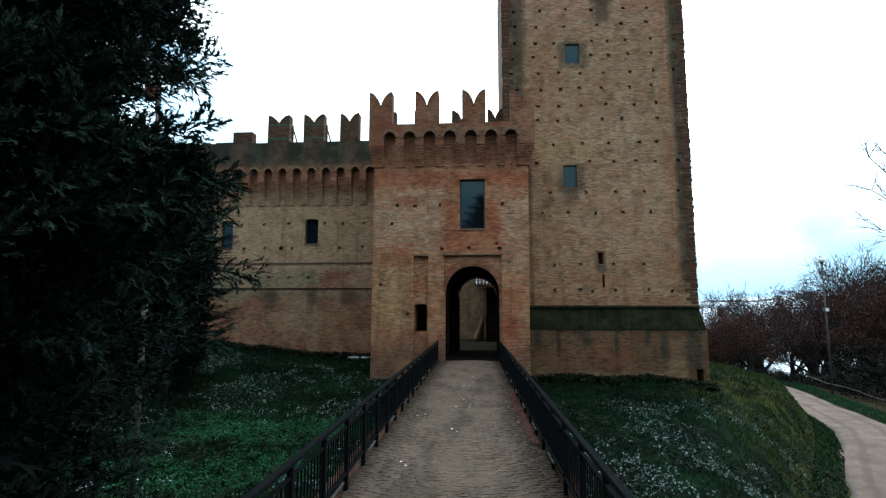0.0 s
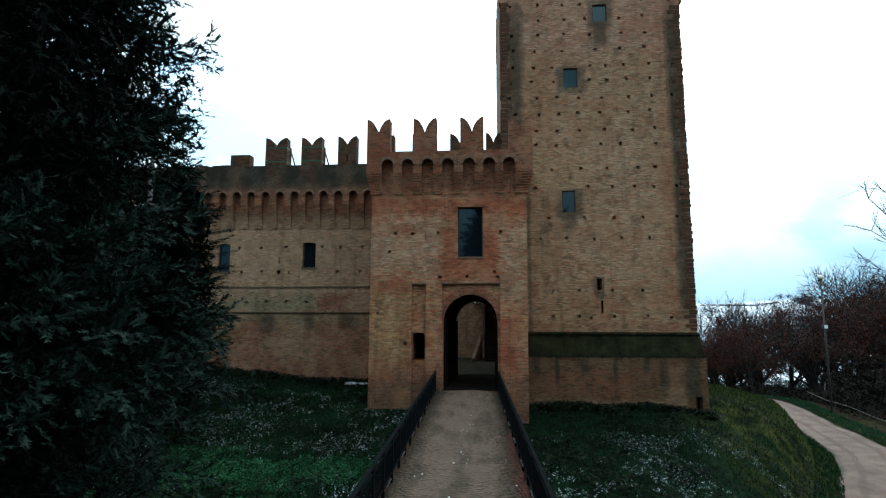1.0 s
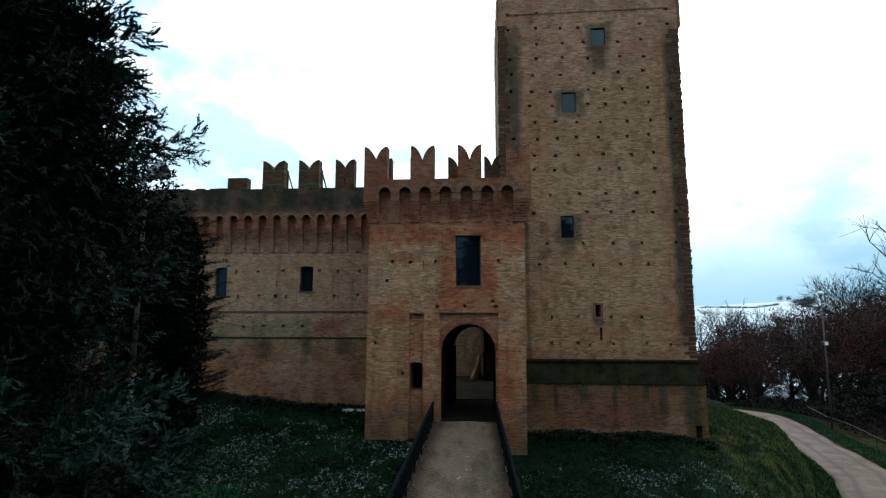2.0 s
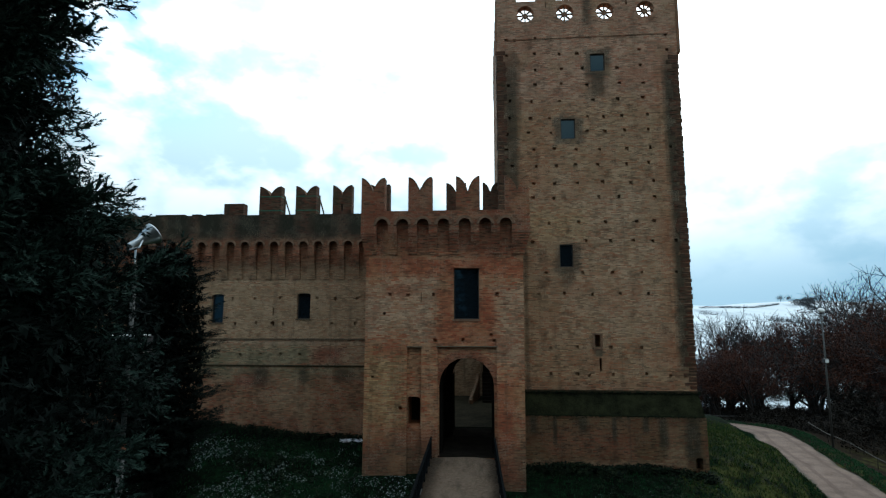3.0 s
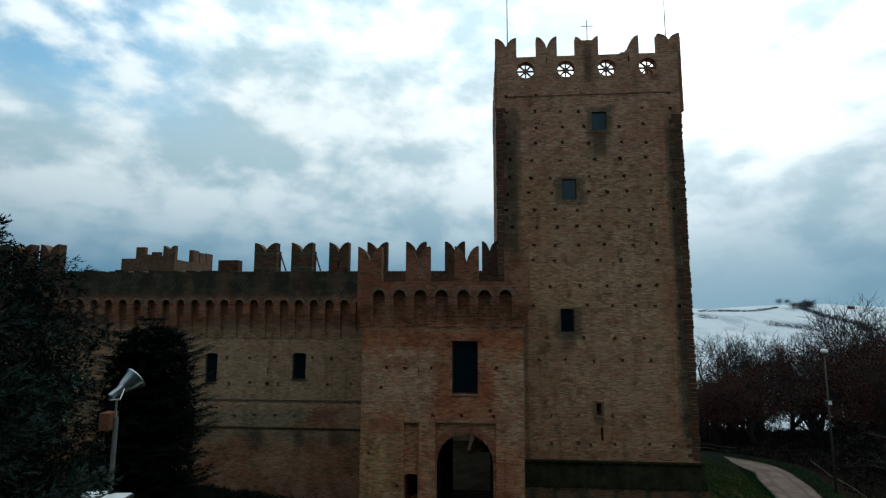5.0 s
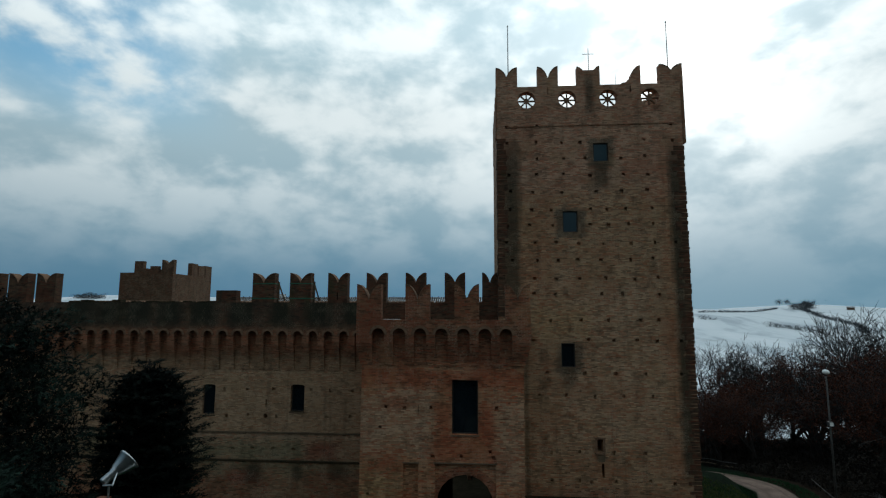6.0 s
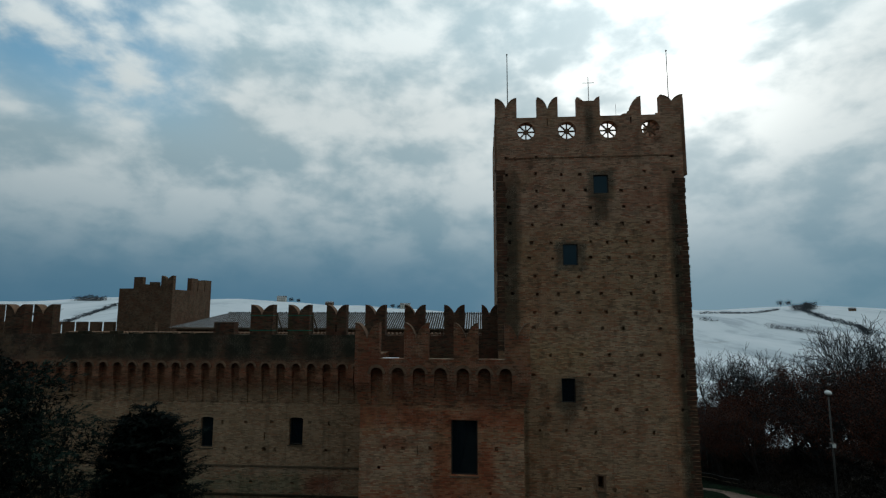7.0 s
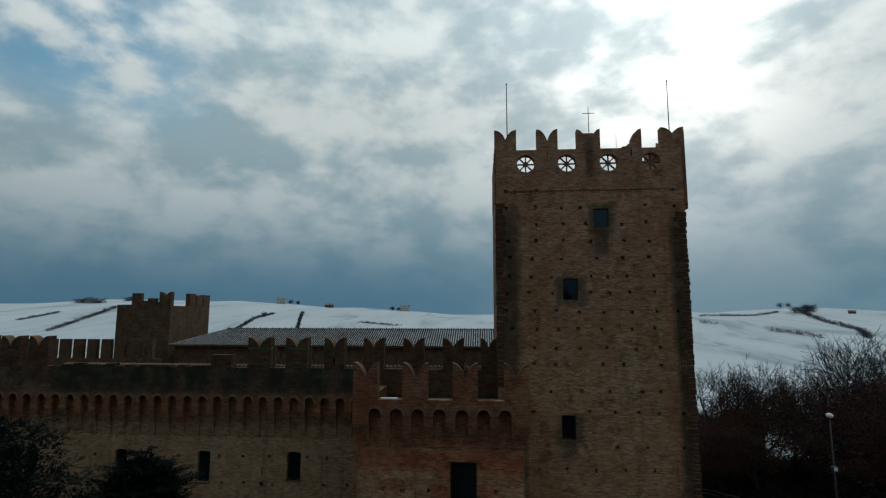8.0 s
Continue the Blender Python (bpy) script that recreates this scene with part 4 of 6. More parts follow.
    for x, z in ((3.52, 26.66), (11.93, 26.57)):
        f = thing("flagpole", "thin bare metal flagpole on the tower roof", "flagpole", "tower flagpoles", at=(x, 28.0, 20.9))
        bm = bmesh.new()
        rod(bm, (0, 0, 0), (0, 0, z - 20.9), 0.035, 0.02, 8)
        part("pole", bm, M_POLE, f)
        bm = bmesh.new()
        bmesh.ops.create_uvsphere(bm, u_segments=8, v_segments=6, radius=0.045, matrix=Matrix.Translation((0, 0, z - 20.88)))
        part("finial", bm, M_POLE, f)
    c = thing("roof_cross", "thin iron cross standing on the tower roof", "cross", at=(7.81, 28.0, 20.9))
    bm = bmesh.new()
    rod(bm, (0, 0, 0), (0, 0, 4.36), 0.022, 0.018, 6)
    part("mast", bm, M_IRON, c)
    bm = bmesh.new()
    rod(bm, (-0.31, 0, 4.02), (0.31, 0, 4.02), 0.018, 0.018, 6)
    part("crossbar", bm, M_IRON, c)
    a = thing("aerial", "thin metal aerial rod on the tower roof", "aerial", at=(9.25, 28.2, 20.9))
    bm = bmesh.new()
    rod(bm, (0, 0, 0), (0, 0, 2.9), 0.014, 0.008, 6)
    part("rod", bm, M_POLE, a)


build_tower()


# ---- curtain wall ----
CX0, CX1, CY, CU = -47.0, TX0 - 0.01, 27.93, 27.60
CURTAIN_HOLES = [(7.13, -11.37, -10.13, -8.75, -6.75, -5.75, -4.58), (5.77, -11.18, -10.04, -8.54, -5.90, -4.66), (7.07, -19.77, -18.12, -14.91, -13.58), (8.32, -16.28, -14.83, -13.84)]
CURTAIN_WINDOWS = [(-7.83, -7.11, 6.02, 7.38), (-12.55, -11.87, 5.80, 7.34), (-17.04, -16.36, 5.80, 7.34), (-22.0, -21.3, 5.80, 7.34)]


def build_curtain():
    c = thing("curtain_wall", "long brick castle wall with a corbel table and broken battlements", "castle wall")
    bm = bmesh.new()
    prism(bm, [(CY, 4.95), (CY - 0.07, 4.93), (CY - 0.07, 3.62), (CY - 0.20, 3.56), (CY - 0.42, -3.0), (29.4, -3.0), (29.4, 11.2), (CY, 11.2)], CX0, CX1, "x")
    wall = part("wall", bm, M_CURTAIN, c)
    cut = bmesh.new()
    square_holes(cut, CURTAIN_HOLES, CY, 0.15, 0.172, 0.167, 8)
    square_holes(cut, [(4.21, -10.76, -9.71, -8.60, -7.56)], CY - 0.07, 0.15, 0.181, 0.158, 9)
    for x0, x1, z0, z1 in CURTAIN_WINDOWS:
        prism(cut, arch_outline((x0 + x1) / 2, x1 - x0, z0, z1 - 0.09, 0.09), CY - 0.4, CY + 0.9)
    rod(cut, (-9.12, CY - 0.3, 5.78), (-9.12, CY + 0.4, 5.78), 0.12, sides=12)
    box(cut, -9.15, -9.09, CY - 0.3, CY + 0.5, 6.22, 6.62)
    prism(cut, arch_outline(1.45, 2.04, 0.33, 3.2), CY - 1.0, 29.9)
    carve(wall, cut)
    for x0, x1, z0, z1 in CURTAIN_WINDOWS:
        window(c, x0, x1, z0, z1, CY + 0.18)
        part("sill", boxes((x0 - 0.06, x1 + 0.06, CY - 0.03, CY + 0.3, z0 - 0.07, z0)), M_CEMENT, c)
    part("string_course", boxes((CX0, GX0 + 0.2, CY - 0.12, CY + 0.02, 4.93, 5.0)), M_CEMENT, c)
    part("string_course", boxes((CX0, GX0 + 0.2, CY - 0.235, CY - 0.05, 3.56, 3.635)), M_STAIN, c)
    t = bmesh.new()
    prism(t, corbelled(CY, CU, 8.10, 9.45, 12) + [(CU, 11.58), (CU + 0.5, 11.58), (CU + 0.5, 8.1)], CX0, GX0 + 0.1, "x")
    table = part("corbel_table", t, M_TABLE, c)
    n = int((-5.06 - CX0) / 0.803)
    cut = bmesh.new()
    for i in range(n):
        x = -5.06 - 0.803 * i
        prism(cut, arch_outline(x, 0.44, 7.6, 9.90, k=8), CU - 0.3, CY - 0.004)
    prism(cut, arch_outline(-4.257, 0.44, 7.6, 9.90, k=8), CU - 0.3, CY - 0.004)
    carve(table, cut)
    deep = bmesh.new()
    for i in range(-1, 26):
        prism(deep, arch_outline(-5.06 - 0.803 * i, 0.42, 8.95, 9.88, k=8), CY - 0.2, CY + 0.4)
    carve(wall, deep)
    for i in range(-1, 24):
        arch_ring(c, -5.06 - 0.803 * i, CU, 9.90, 0.222, 0.33, 0.045, M_COPING, k=9)
    part("parapet", boxes((GX0 + 0.1, CX1, CU, CU + 0.5, 10.3, 11.58)), M_PARAPET, c)
    rnd = random.Random(6)
    names = {0: "forked merlon bound with green webbing straps", 1: "forked merlon bound with green webbing straps", 2: "forked merlon with a narrow slit"}
    for i, (x0, x1) in enumerate([(-9.99, -8.79), (-7.98, -6.85), (-5.95, -4.92), (-3.92, -2.88), (-1.88, -0.84), (0.14, 1.18), (2.05, 2.84)]):
        m = merlon(c, x0, x1, CU, CU + 0.5, 11.575, 13.10, 12.58, M_PARAPET, label=names.get(i, ""))
        if i == 2:
            cut = boxes(((x0 + x1) / 2 - 0.04, (x0 + x1) / 2 + 0.04, CU - 0.3, CU + 0.9, 11.72, 12.1))
            carve(m, cut)
        if i < 2:
            for z in (11.78, 12.55):
                part("strap", boxes((x0 - 0.012, x1 + 0.012, CU - 0.012, CU - 0.002, z, z + 0.04), (x1 + 0.002, x1 + 0.012, CU - 0.012, CU + 0.5, z, z + 0.04)), M_GREEN, m, "green webbing strap")
            bm = bmesh.new()
            rod(bm, (x1 - 0.05, CU + 0.55, 12.75), (x1 + 0.14, CU + 1.4, 11.4), 0.04, sides=6)
            rod(bm, (x1 + 0.02, CU + 0.55, 12.7), (x1 + 0.02, CU + 0.55, 11.4), 0.04, sides=6)
            part("prop", bm, M_WOOD, m, "timber prop behind the merlon")
    bm = boxes((-11.95, -10.86, CU, CU + 0.5, 11.575, 12.22))
    part("merlon", bm, M_PARAPET, c, "broken stump of a merlon")
    for i in range(8):
        x = -22.1 - 1.62 * i
        merlon(c, x, x + 1.1, CU, CU + 0.5, 11.575, 13.12, 12.6, M_PARAPET)
    # crumbled top course between
    x = -20.7
    while x < -12.1:
        w = rnd.uniform(0.25, 0.6)
        part("loose_brick", boxes((x, x + w - 0.03, CU + 0.02, CU + 0.46, 11.575, 11.575 + rnd.choice((0.0, 0.06, 0.07, 0.13)) + 0.02)), M_STAIN, c)
        x += w
    # tiled edge of the wall-walk roof just behind
    tl = bmesh.new()
    x = -20.5
    while x < 2.4:
        rod(tl, (x, CU + 0.52, 11.58), (x, CU + 0.95, 11.62), 0.085, sides=7)
        x += 0.21
    part("tile_edge", tl, M_COPING, c, "row of curved tiles along the wall walk")
    part("wall_walk", boxes((CX0, CX1, CU + 0.5, 29.4, 11.2, 11.32)), M_STAIN, c)


build_curtain()


# ---- courtyard and the far side of the castle ----
def build_courtyard():
    for name, b in (("wall_west", (-48.2, -47.0, 27.0, 53.0, -3, 11.5)), ("wall_east", (10.0, 11.0, 35.3, 54.5, -3, 11.0))):
        tagged(part(name, boxes(b), M_FAR), "plain brick castle wall closing the court", "wall", kind="structure")
    n = thing("north_curtain_wall", "far brick castle wall with a row of merlons", "castle wall")
    part("wall", boxes((-60, -30.6, 52.0, 53.0, -3, 9.9)), M_FAR, n)
    x = -59.0
    while x < -31.5:
        part("merlon", boxes((x, x + 0.98, 52.0, 52.5, 9.9, 11.85)), M_FAR, n)
        x += 1.5
    f = thing("corner_tower", "distant ruined brick corner tower with broken battlements", "tower")
    x0, x1, y0, y1 = -37.3, -31.25, 55.0, 63.0
    part("shaft", boxes((x0, x1, y0, y1, -3, 14.6)), M_FAR, f)
    part("parapet", boxes((x0, x1, y0, y0 + 0.5, 14.6, 15.4), (x1 - 0.5, x1, y0 + 0.5, y1, 14.6, 15.3), (x0, x0 + 0.5, y0 + 0.5, y1, 14.6, 15.3), (x0 + 0.5, x1 - 0.5, y1 - 0.5, y1, 14.6, 15.3)), M_FAR, f)
    for a, b, z in ((-35.7, -34.7, 16.65), (-33.9, -33.0, 16.1)):
        part("merlon", boxes((a, b, y0, y0 + 0.5, 15.4, z)), M_FAR, f)
    part("merlon", boxes((-34.7, -34.2, y0, y0 + 0.5, 15.4, 15.85)), M_FAR, f)
    merlon(f, -32.6, -31.25, y0, y0 + 0.5, 15.4, 16.8, 16.2, M_FAR, False)
    for a, b, z in ((58.6, 59.9, 16.75), (60.05, 61.4, 16.6), (61.55, 63.0, 16.7)):
        part("merlon", boxes((x1 - 0.5, x1, a, b, 15.3, z)), M_FAR, f)
    for p, q, r in (((-33.6, y0 + 0.8, 14.6), (-32.7, y0 + 0.8, 16.5), 0.09), ((-33.2, y0 + 0.8, 14.6), (-32.5, y0 + 0.8, 16.4), 0.07), ((-32.2, y0 + 0.9, 16.4), (-32.3, y0 + 2.0, 14.6), 0.08)):
        bm = bmesh.new()
        rod(bm, p, q, r, sides=6)
        part("prop", bm, M_WOOD, f, "timber prop against a merlon")
    w = thing("north_range", "long brick building with a low snow-dusted tile roof", "building")
    part("wall", boxes((-30.4, 10.0, 54.8, 63.0, -3, 11.15)), M_FAR, w)
    # roof of curved tiles
    ex0, ex1, ey, ez, ry, rz, hip = -31.0, 10.4, 54.3, 11.22, 58.9, 12.75, 4.2
    cols, k, rows = int((ex1 - ex0) / 0.24), 4, 16
    verts, faces = [], []
    nu = cols * k + 1
    for j in range(rows + 1):
        for sub in (0, 1):
            v = min(1.0, (j + sub * 0.96) / (rows + 1))
            for i in range(nu):
                u = ex0 + (ex1 - ex0) * i / (nu - 1)
                bump = 0.055 * abs(math.sin(math.pi * (i % k) / k + 0.01)) - 0.03 * sub
                limit = min(1.0, max(0.0, (u - ex0) / hip))
                vv = min(v, limit)
                verts.append((u, ey + (ry - ey) * vv, ez + (rz - ez) * vv + bump))
    total = 2 * (rows + 1)
    for j in range(total - 1):
        for i in range(nu - 1):
            a = j * nu + i
            faces.append((a, a + 1, a + 1 + nu, a + nu))
    mesh_part("roof", verts, faces, M_TILE, w, "low roof of curved tiles dusted with snow")
    bm = bmesh.new()
    prism(bm, [(ry, rz - 0.05), (ry + 4.6, ez), (ry, ez - 0.2)], ex0 + hip, ex1, "x")
    part("back_slope", bm, M_TILE, w)
    bm = bmesh.new()
    x = ex0 + hip
    while x < ex1:
        rod(bm, (x, ry, rz + 0.03), (x + 0.34, ry, rz + 0.05), 0.09, 0.12, 7)
        x += 0.36
    part("ridge_tiles", bm, M_TILE, w)
    bm = bmesh.new()
    x = ex0 + hip + 0.3
    while x < ex1:
        rod(bm, (x, ry - 0.1, rz + 0.02), (x, ry - 0.1, rz + 0.22), 0.06, 0.03, 5)
        x += 0.72
    tagged(part("ridge_stop", bm, M_FRAME, w), kind="stuff")
    part("eaves_board", boxes((ex0 + 0.3, ex1, ey + 0.1, ey + 0.18, ez - 0.16, ez - 0.03)), M_WOOD, w)
    # inner front of the court, seen through the gate
    b = thing("court_house", "old brick house inside the courtyard with an outside stair", "building")
    part("wall", boxes((-9, 9.4, 40.0, 40.6, -1, 6.5)), M_COURT, b)
    part("porch_pillar", boxes((1.47, 1.75, 38.7, 39.0, 0.3, 4.1)), M_COURT, b, "worn brick porch pillar")
    bm = bmesh.new()
    prism(bm, [(38.2, 4.15), (40.0, 4.75), (40.0, 4.9), (38.2, 4.3)], 1.2, 5.5, "x")
    part("porch_roof", bm, M_WOOD, b)
    bm = bmesh.new()
    x = 1.2
    while x < 5.4:
        rod(bm, (x, 38.1, 4.33), (x, 40.0, 4.97), 0.09, sides=7)
        x += 0.21
    part("porch_tiles", bm, M_TILE, b, "curved porch tiles with snow")
    bm = bmesh.new()
    for i in range(9):
        box(bm, 1.9, 3.4, 37.0 + 0.28 * i, 40.0, 0.3 + 0.2 * i, 0.5 + 0.2 * i)
    part("stair", bm, M_DARKSTONE, b)
    # near-black sheet added to stand for the shade under the porch
    part("porch_screen", boxes((1.95, 5.5, 39.72, 39.80, 0.3, 4.2)), M_HOLE, b, "near-black screen added for the shade under the porch")
    bm = bmesh.new()
    # the parapet sweeps down and outwards, ending in a low curl
    sweep = [(1.60, 38.75, 2.10), (1.55, 38.45, 1.78), (1.46, 38.1, 1.42), (1.33, 37.7, 1.10), (1.22, 37.3, 0.86), (1.14, 36.95, 0.72), (1.12, 36.6, 0.66), (1.18, 36.4, 0.60)]
    loop = []
    for x, y, z in sweep:
        loop.append([bm.verts.new((x + dx, y, zz)) for dx, zz in ((-0.11, 0.3), (-0.11, z - 0.02), (-0.08, z + 0.03), (0.08, z + 0.03), (0.11, z - 0.02), (0.11, 0.3))])
    for p, q in zip(loop, loop[1:]):
        for k in range(5):
            bm.faces.new((p[k], p[k + 1], q[k + 1], q[k]))
    bm.faces.new(loop[0][::-1])
    bm.faces.new(loop[-1])
    bmesh.ops.recalc_face_normals(bm, faces=bm.faces)
    part("stair_parapet", bm, M_FAR, b, "sloping rendered stair parapet")
    part("doorway", boxes((2.3, 3.4, 39.95, 40.02, 2.1, 4.0)), M_HOLE, b)
    tagged(part("pavement", boxes((-47, 10, 29.3, 54.9, 0.1, 0.36)), M_COURTFLOOR), "worn mossy stone floor of the castle courtyard", "pavement", kind="structure")
    tagged(part("passage_floor", boxes((-0.2, 2.8, 23.4, 29.5, 0.05, 0.345)), M_DARKSTONE), "dark worn paved floor of the gate passage", "floor", kind="structure")


build_courtyard()


# ---- bridge ----
def deck_height(x, y):
    return 0.285 + 0.075 * (1 - (x / 1.34) ** 2) + 0.008 * math.sin(3 * y + 3.5 * x) + 0.006 * math.sin(1.3 * y)


def build_bridge():
    turn = 1.117
    b = thing("bridge", "brick bridge with a worn cobbled deck leading to the gate", "bridge", at=(1.125, 23.38, 0), turn=turn)
    y0, h = -34.0, 1.47
    v, f = [], []
    ks = 11
    for j in range(60):
        y = y0 + (0.02 - y0) * j / 59
        for i in range(ks):
            s = i / (ks - 1) * 2 - 1
            v.append((s * 1.345, y, deck_height(s * 1.345, y) - 0.003))
        if j:
            a = ks * j
            f += [(a - ks + i, a - ks + i + 1, a + i + 1, a + i) for i in range(ks - 1)]
    mesh_part("deck", v, f, M_DECKBED, b, "dirt bed between the deck bricks", smooth=True)
    for s in (-1, 1):
        part("side_wall", boxes((min(s * h, s * 1.347), max(s * h, s * 1.347), y0, 0.0, -4.5, 0.46)), M_PARAPET, b, "low dark brick kerb wall")
    part("core", boxes((-1.345, 1.345, y0, 0.0, -4.5, 0.24)), M_BASE, b)
    # bricks on edge, laid in shallow chevrons
    rnd = random.Random(12)
    unit = bpy.data.meshes.new("deck_brick")
    cube = [(-0.5, -0.5, -1), (0.5, -0.5, -1), (0.5, 0.5, -1), (-0.5, 0.5, -1), (-0.46, -0.36, 0), (0.46, -0.36, 0), (0.46, 0.36, 0), (-0.46, 0.36, 0)]
    sides = [(0, 1, 5, 4), (1, 2, 6, 5), (2, 3, 7, 6), (3, 0, 4, 7), (4, 5, 6, 7)]
    unit.from_pydata([(x * 0.24, y * 0.0455, z * 0.03) for x, y, z in cube], [], sides)
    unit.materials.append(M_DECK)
    verts, faces, count = [], [], 0
    y = -23.5
    while y < 0.2:
        x = -1.335 + rnd.uniform(-0.12, 0.0)
        while x < 1.3:
            w = 0.245 * rnd.uniform(0.35, 0.85)
            xa, xb = max(x, -1.34), min(x + w, 1.34)
            x += w + 0.006
            if xb - xa < 0.06:
                continue
            cx = (xa + xb) / 2
            cy = y - 0.20 * abs(cx) + 0.02 * math.sin(5 * cx + 2 * y) + rnd.uniform(-0.006, 0.006)
            if cy > -0.04:
                continue
            ang = math.atan(-0.20 if cx > 0 else 0.20) + rnd.gauss(0, 0.03)
            m = Matrix.Translation((cx, cy, deck_height(cx, cy) + rnd.gauss(0.001, 0.0022))) @ Matrix.Rotation(ang, 4, "Z") @ Matrix.Rotation(-0.112 * cx * 0.75 + rnd.gauss(0, 0.012), 4, "Y") @ Matrix.Rotation(rnd.gauss(0, 0.03), 4, "X") @ Matrix.Diagonal(((xb - xa) / 0.245, 1, 1, 1))
            if count < 300 and cy > -16.6:
                o = new("deck_brick", unit)
                o.parent = b
                o.matrix_local = m
                count += 1
            else:
                k = len(verts)
                verts += [m @ Vector((p[0] * 0.24, p[1] * 0.0455, p[2] * 0.03)) for p in cube]
                faces += [tuple(k + i for i in q) for q in sides]
        y += 0.0465
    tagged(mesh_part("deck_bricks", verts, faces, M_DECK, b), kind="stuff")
    for s in (-1, 1):
        r = thing("railing", "black iron railing with thin upright bars along the bridge", "railing", "bridge railings", at=(1.125, 23.38, 0), turn=turn)
        x = s * 1.325
        ya = -27.0
        bm = boxes((x - 0.035, x + 0.035, ya, -0.02, 1.13, 1.175))
        soften(bm, 0.008)
        part("top_rail", bm, M_IRON, r)
        part("lower_rail", boxes((x - 0.02, x + 0.02, ya, -0.02, 0.47, 0.50)), M_IRON, r)
        part("upper_rail", boxes((x - 0.018, x + 0.018, ya, -0.02, 1.02, 1.045)), M_IRON, r)
        pm, bmh = bpy.data.meshes.new("post"), bpy.data.meshes.new("bar")
        t = boxes((-0.021, 0.03, -0.03, 0.03, 0.02, 1.13))
        t.to_mesh(pm), t.free()
        t = boxes((-0.007, 0.007, -0.007, 0.007, 0.50, 1.02))
        t.to_mesh(bmh), t.free()
        for me in (pm, bmh):
            me.materials.append(M_IRON)
        i = 0
        y = -0.12
        while y > ya:
            o = new("post", pm)
            o.parent, o.location = r, (x, y, 0)
            for j in range(1, 10):
                yy = y - 0.1 * j
                if yy > ya and i < 22:
                    o = new("bar", bmh)
                    o.parent, o.location = r, (x, yy, 0)
            y -= 1.0
            i += 1
    # drain lights set in the kerb
    k = 0
    for s in (-1, 1):
        for i in range(8):
            y = -4.6 - 2.0 * i - (0.5 if s > 0 else 0)
            d = thing("kerb_light", "short white strip light fixed low on the kerb", "light", "kerb strip lights", at=(1.125, 23.38, 0), turn=turn)
            part("strip", boxes((s * 1.30 - 0.012, s * 1.30 + 0.012, y - 0.26, y + 0.26, 0.425, 0.442)), M_GALV, d)
            part("bracket", boxes((s * 1.322 - 0.026, s * 1.322 + 0.026, y - 0.05, y + 0.05, 0.395, 0.425)), M_IRON, d)


build_bridge()


# ---- trees ----
def sprig(seed, pairs=6, width=0.07, spread=0.6):
    """A flat feathery twig along +x, one unit long, as narrow triangles."""
    rnd = random.Random(seed)
    tris = [((0, -width * 0.3, 0), (0, width * 0.3, 0), (1.0, 0, 0.02))]
    for i in range(pairs):
        s = 0.08 + 0.8 * i / pairs
        for side in (-1, 1):
            ln = (0.42 - 0.22 * s) * rnd.uniform(0.8, 1.25)
            a = spread + rnd.uniform(-0.2, 0.2)
            up = rnd.uniform(-0.14, 0.2)
            tip = (s + ln * math.cos(a), side * ln * math.sin(a), up * ln * 2)
            tris.append(((s - width * 0.6, 0, 0), (s + width * 0.6, 0, 0), tip))
    return np.array(tris)


def scatter(name, pos, fwd, size, mat, parent, shapes, rng, label="", kind="", loose=0.45):
    """Sets shapes (triangles along +x) at many places, all in one mesh."""
    pos, fwd, size = np.asarray(pos), np.asarray(fwd), np.asarray(size)
    fwd = fwd / np.maximum(np.linalg.norm(fwd, axis=1, keepdims=True), 1e-6)
    up = rng.normal(size=fwd.shape) * loose + np.array((0, 0, 1.0))
    side = np.cross(up, fwd)
    side /= np.maximum(np.linalg.norm(side, axis=1, keepdims=True), 1e-6)
    nor = np.cross(fwd, side)
    pick = rng.integers(0, len(shapes), len(pos))
    out = []
    for k, tri in enumerate(shapes):
        sel = pick == k
        if not sel.any():
            continue
        t = tri.reshape(-1, 3)
        v = pos[sel][:, None, :] + size[sel][:, None, None] * (t[None, :, 0:1] * fwd[sel][:, None, :] + t[None, :, 1:2] * side[sel][:, None, :] + t[None, :, 2:3] * nor[sel][:, None, :])
        out.append(v.reshape(-1, 3))
    v = np.concatenate(out)
    me = bpy.data.meshes.new(name)
    n = len(v)
    me.vertices.add(n)
    me.vertices.foreach_set("co", v.astype(np.float32).ravel())
    me.loops.add(n)
    me.loops.foreach_set("vertex_index", np.arange(n, dtype=np.int32))
    me.polygons.add(n // 3)
    me.polygons.foreach_set("loop_start", np.arange(0, n, 3, dtype=np.int32))
    me.update(calc_edges=True)
    me.materials.append(mat)
    ob = new(name, me)
    if parent is not None:
        ob.parent = parent
    return tagged(ob, label, kind=kind)


def tubes(name, paths, mat, parent, sides=5, label=""):
    """Tapered limbs: each path is a list of (point, radius)."""
    verts, faces = [], []
    for path in paths:
        base = len(verts)
        for i, (p, r) in enumerate(path):
            p = Vector(p)
            d = (Vector(path[min(i + 1, len(path) - 1)][0]) - Vector(path[max(i - 1, 0)][0]))
            d = d.normalized() if d.length > 1e-6 else Vector((0, 0, 1))
            u = d.cross(Vector((0.31, 0.87, 0.37))).normalized()
            w = d.cross(u)
            for k in range(sides):
                a = 2 * math.pi * k / sides
                verts.append(p + u * (r * math.cos(a)) + w * (r * math.sin(a)))
        for i in range(len(path) - 1):
            for k in range(sides):
                a, b = base + i * sides + k, base + i * sides + (k + 1) % sides
                faces.append((a, b, b + sides, a + sides))
    return mesh_part(name, verts, faces, mat, parent, label, smooth=True)


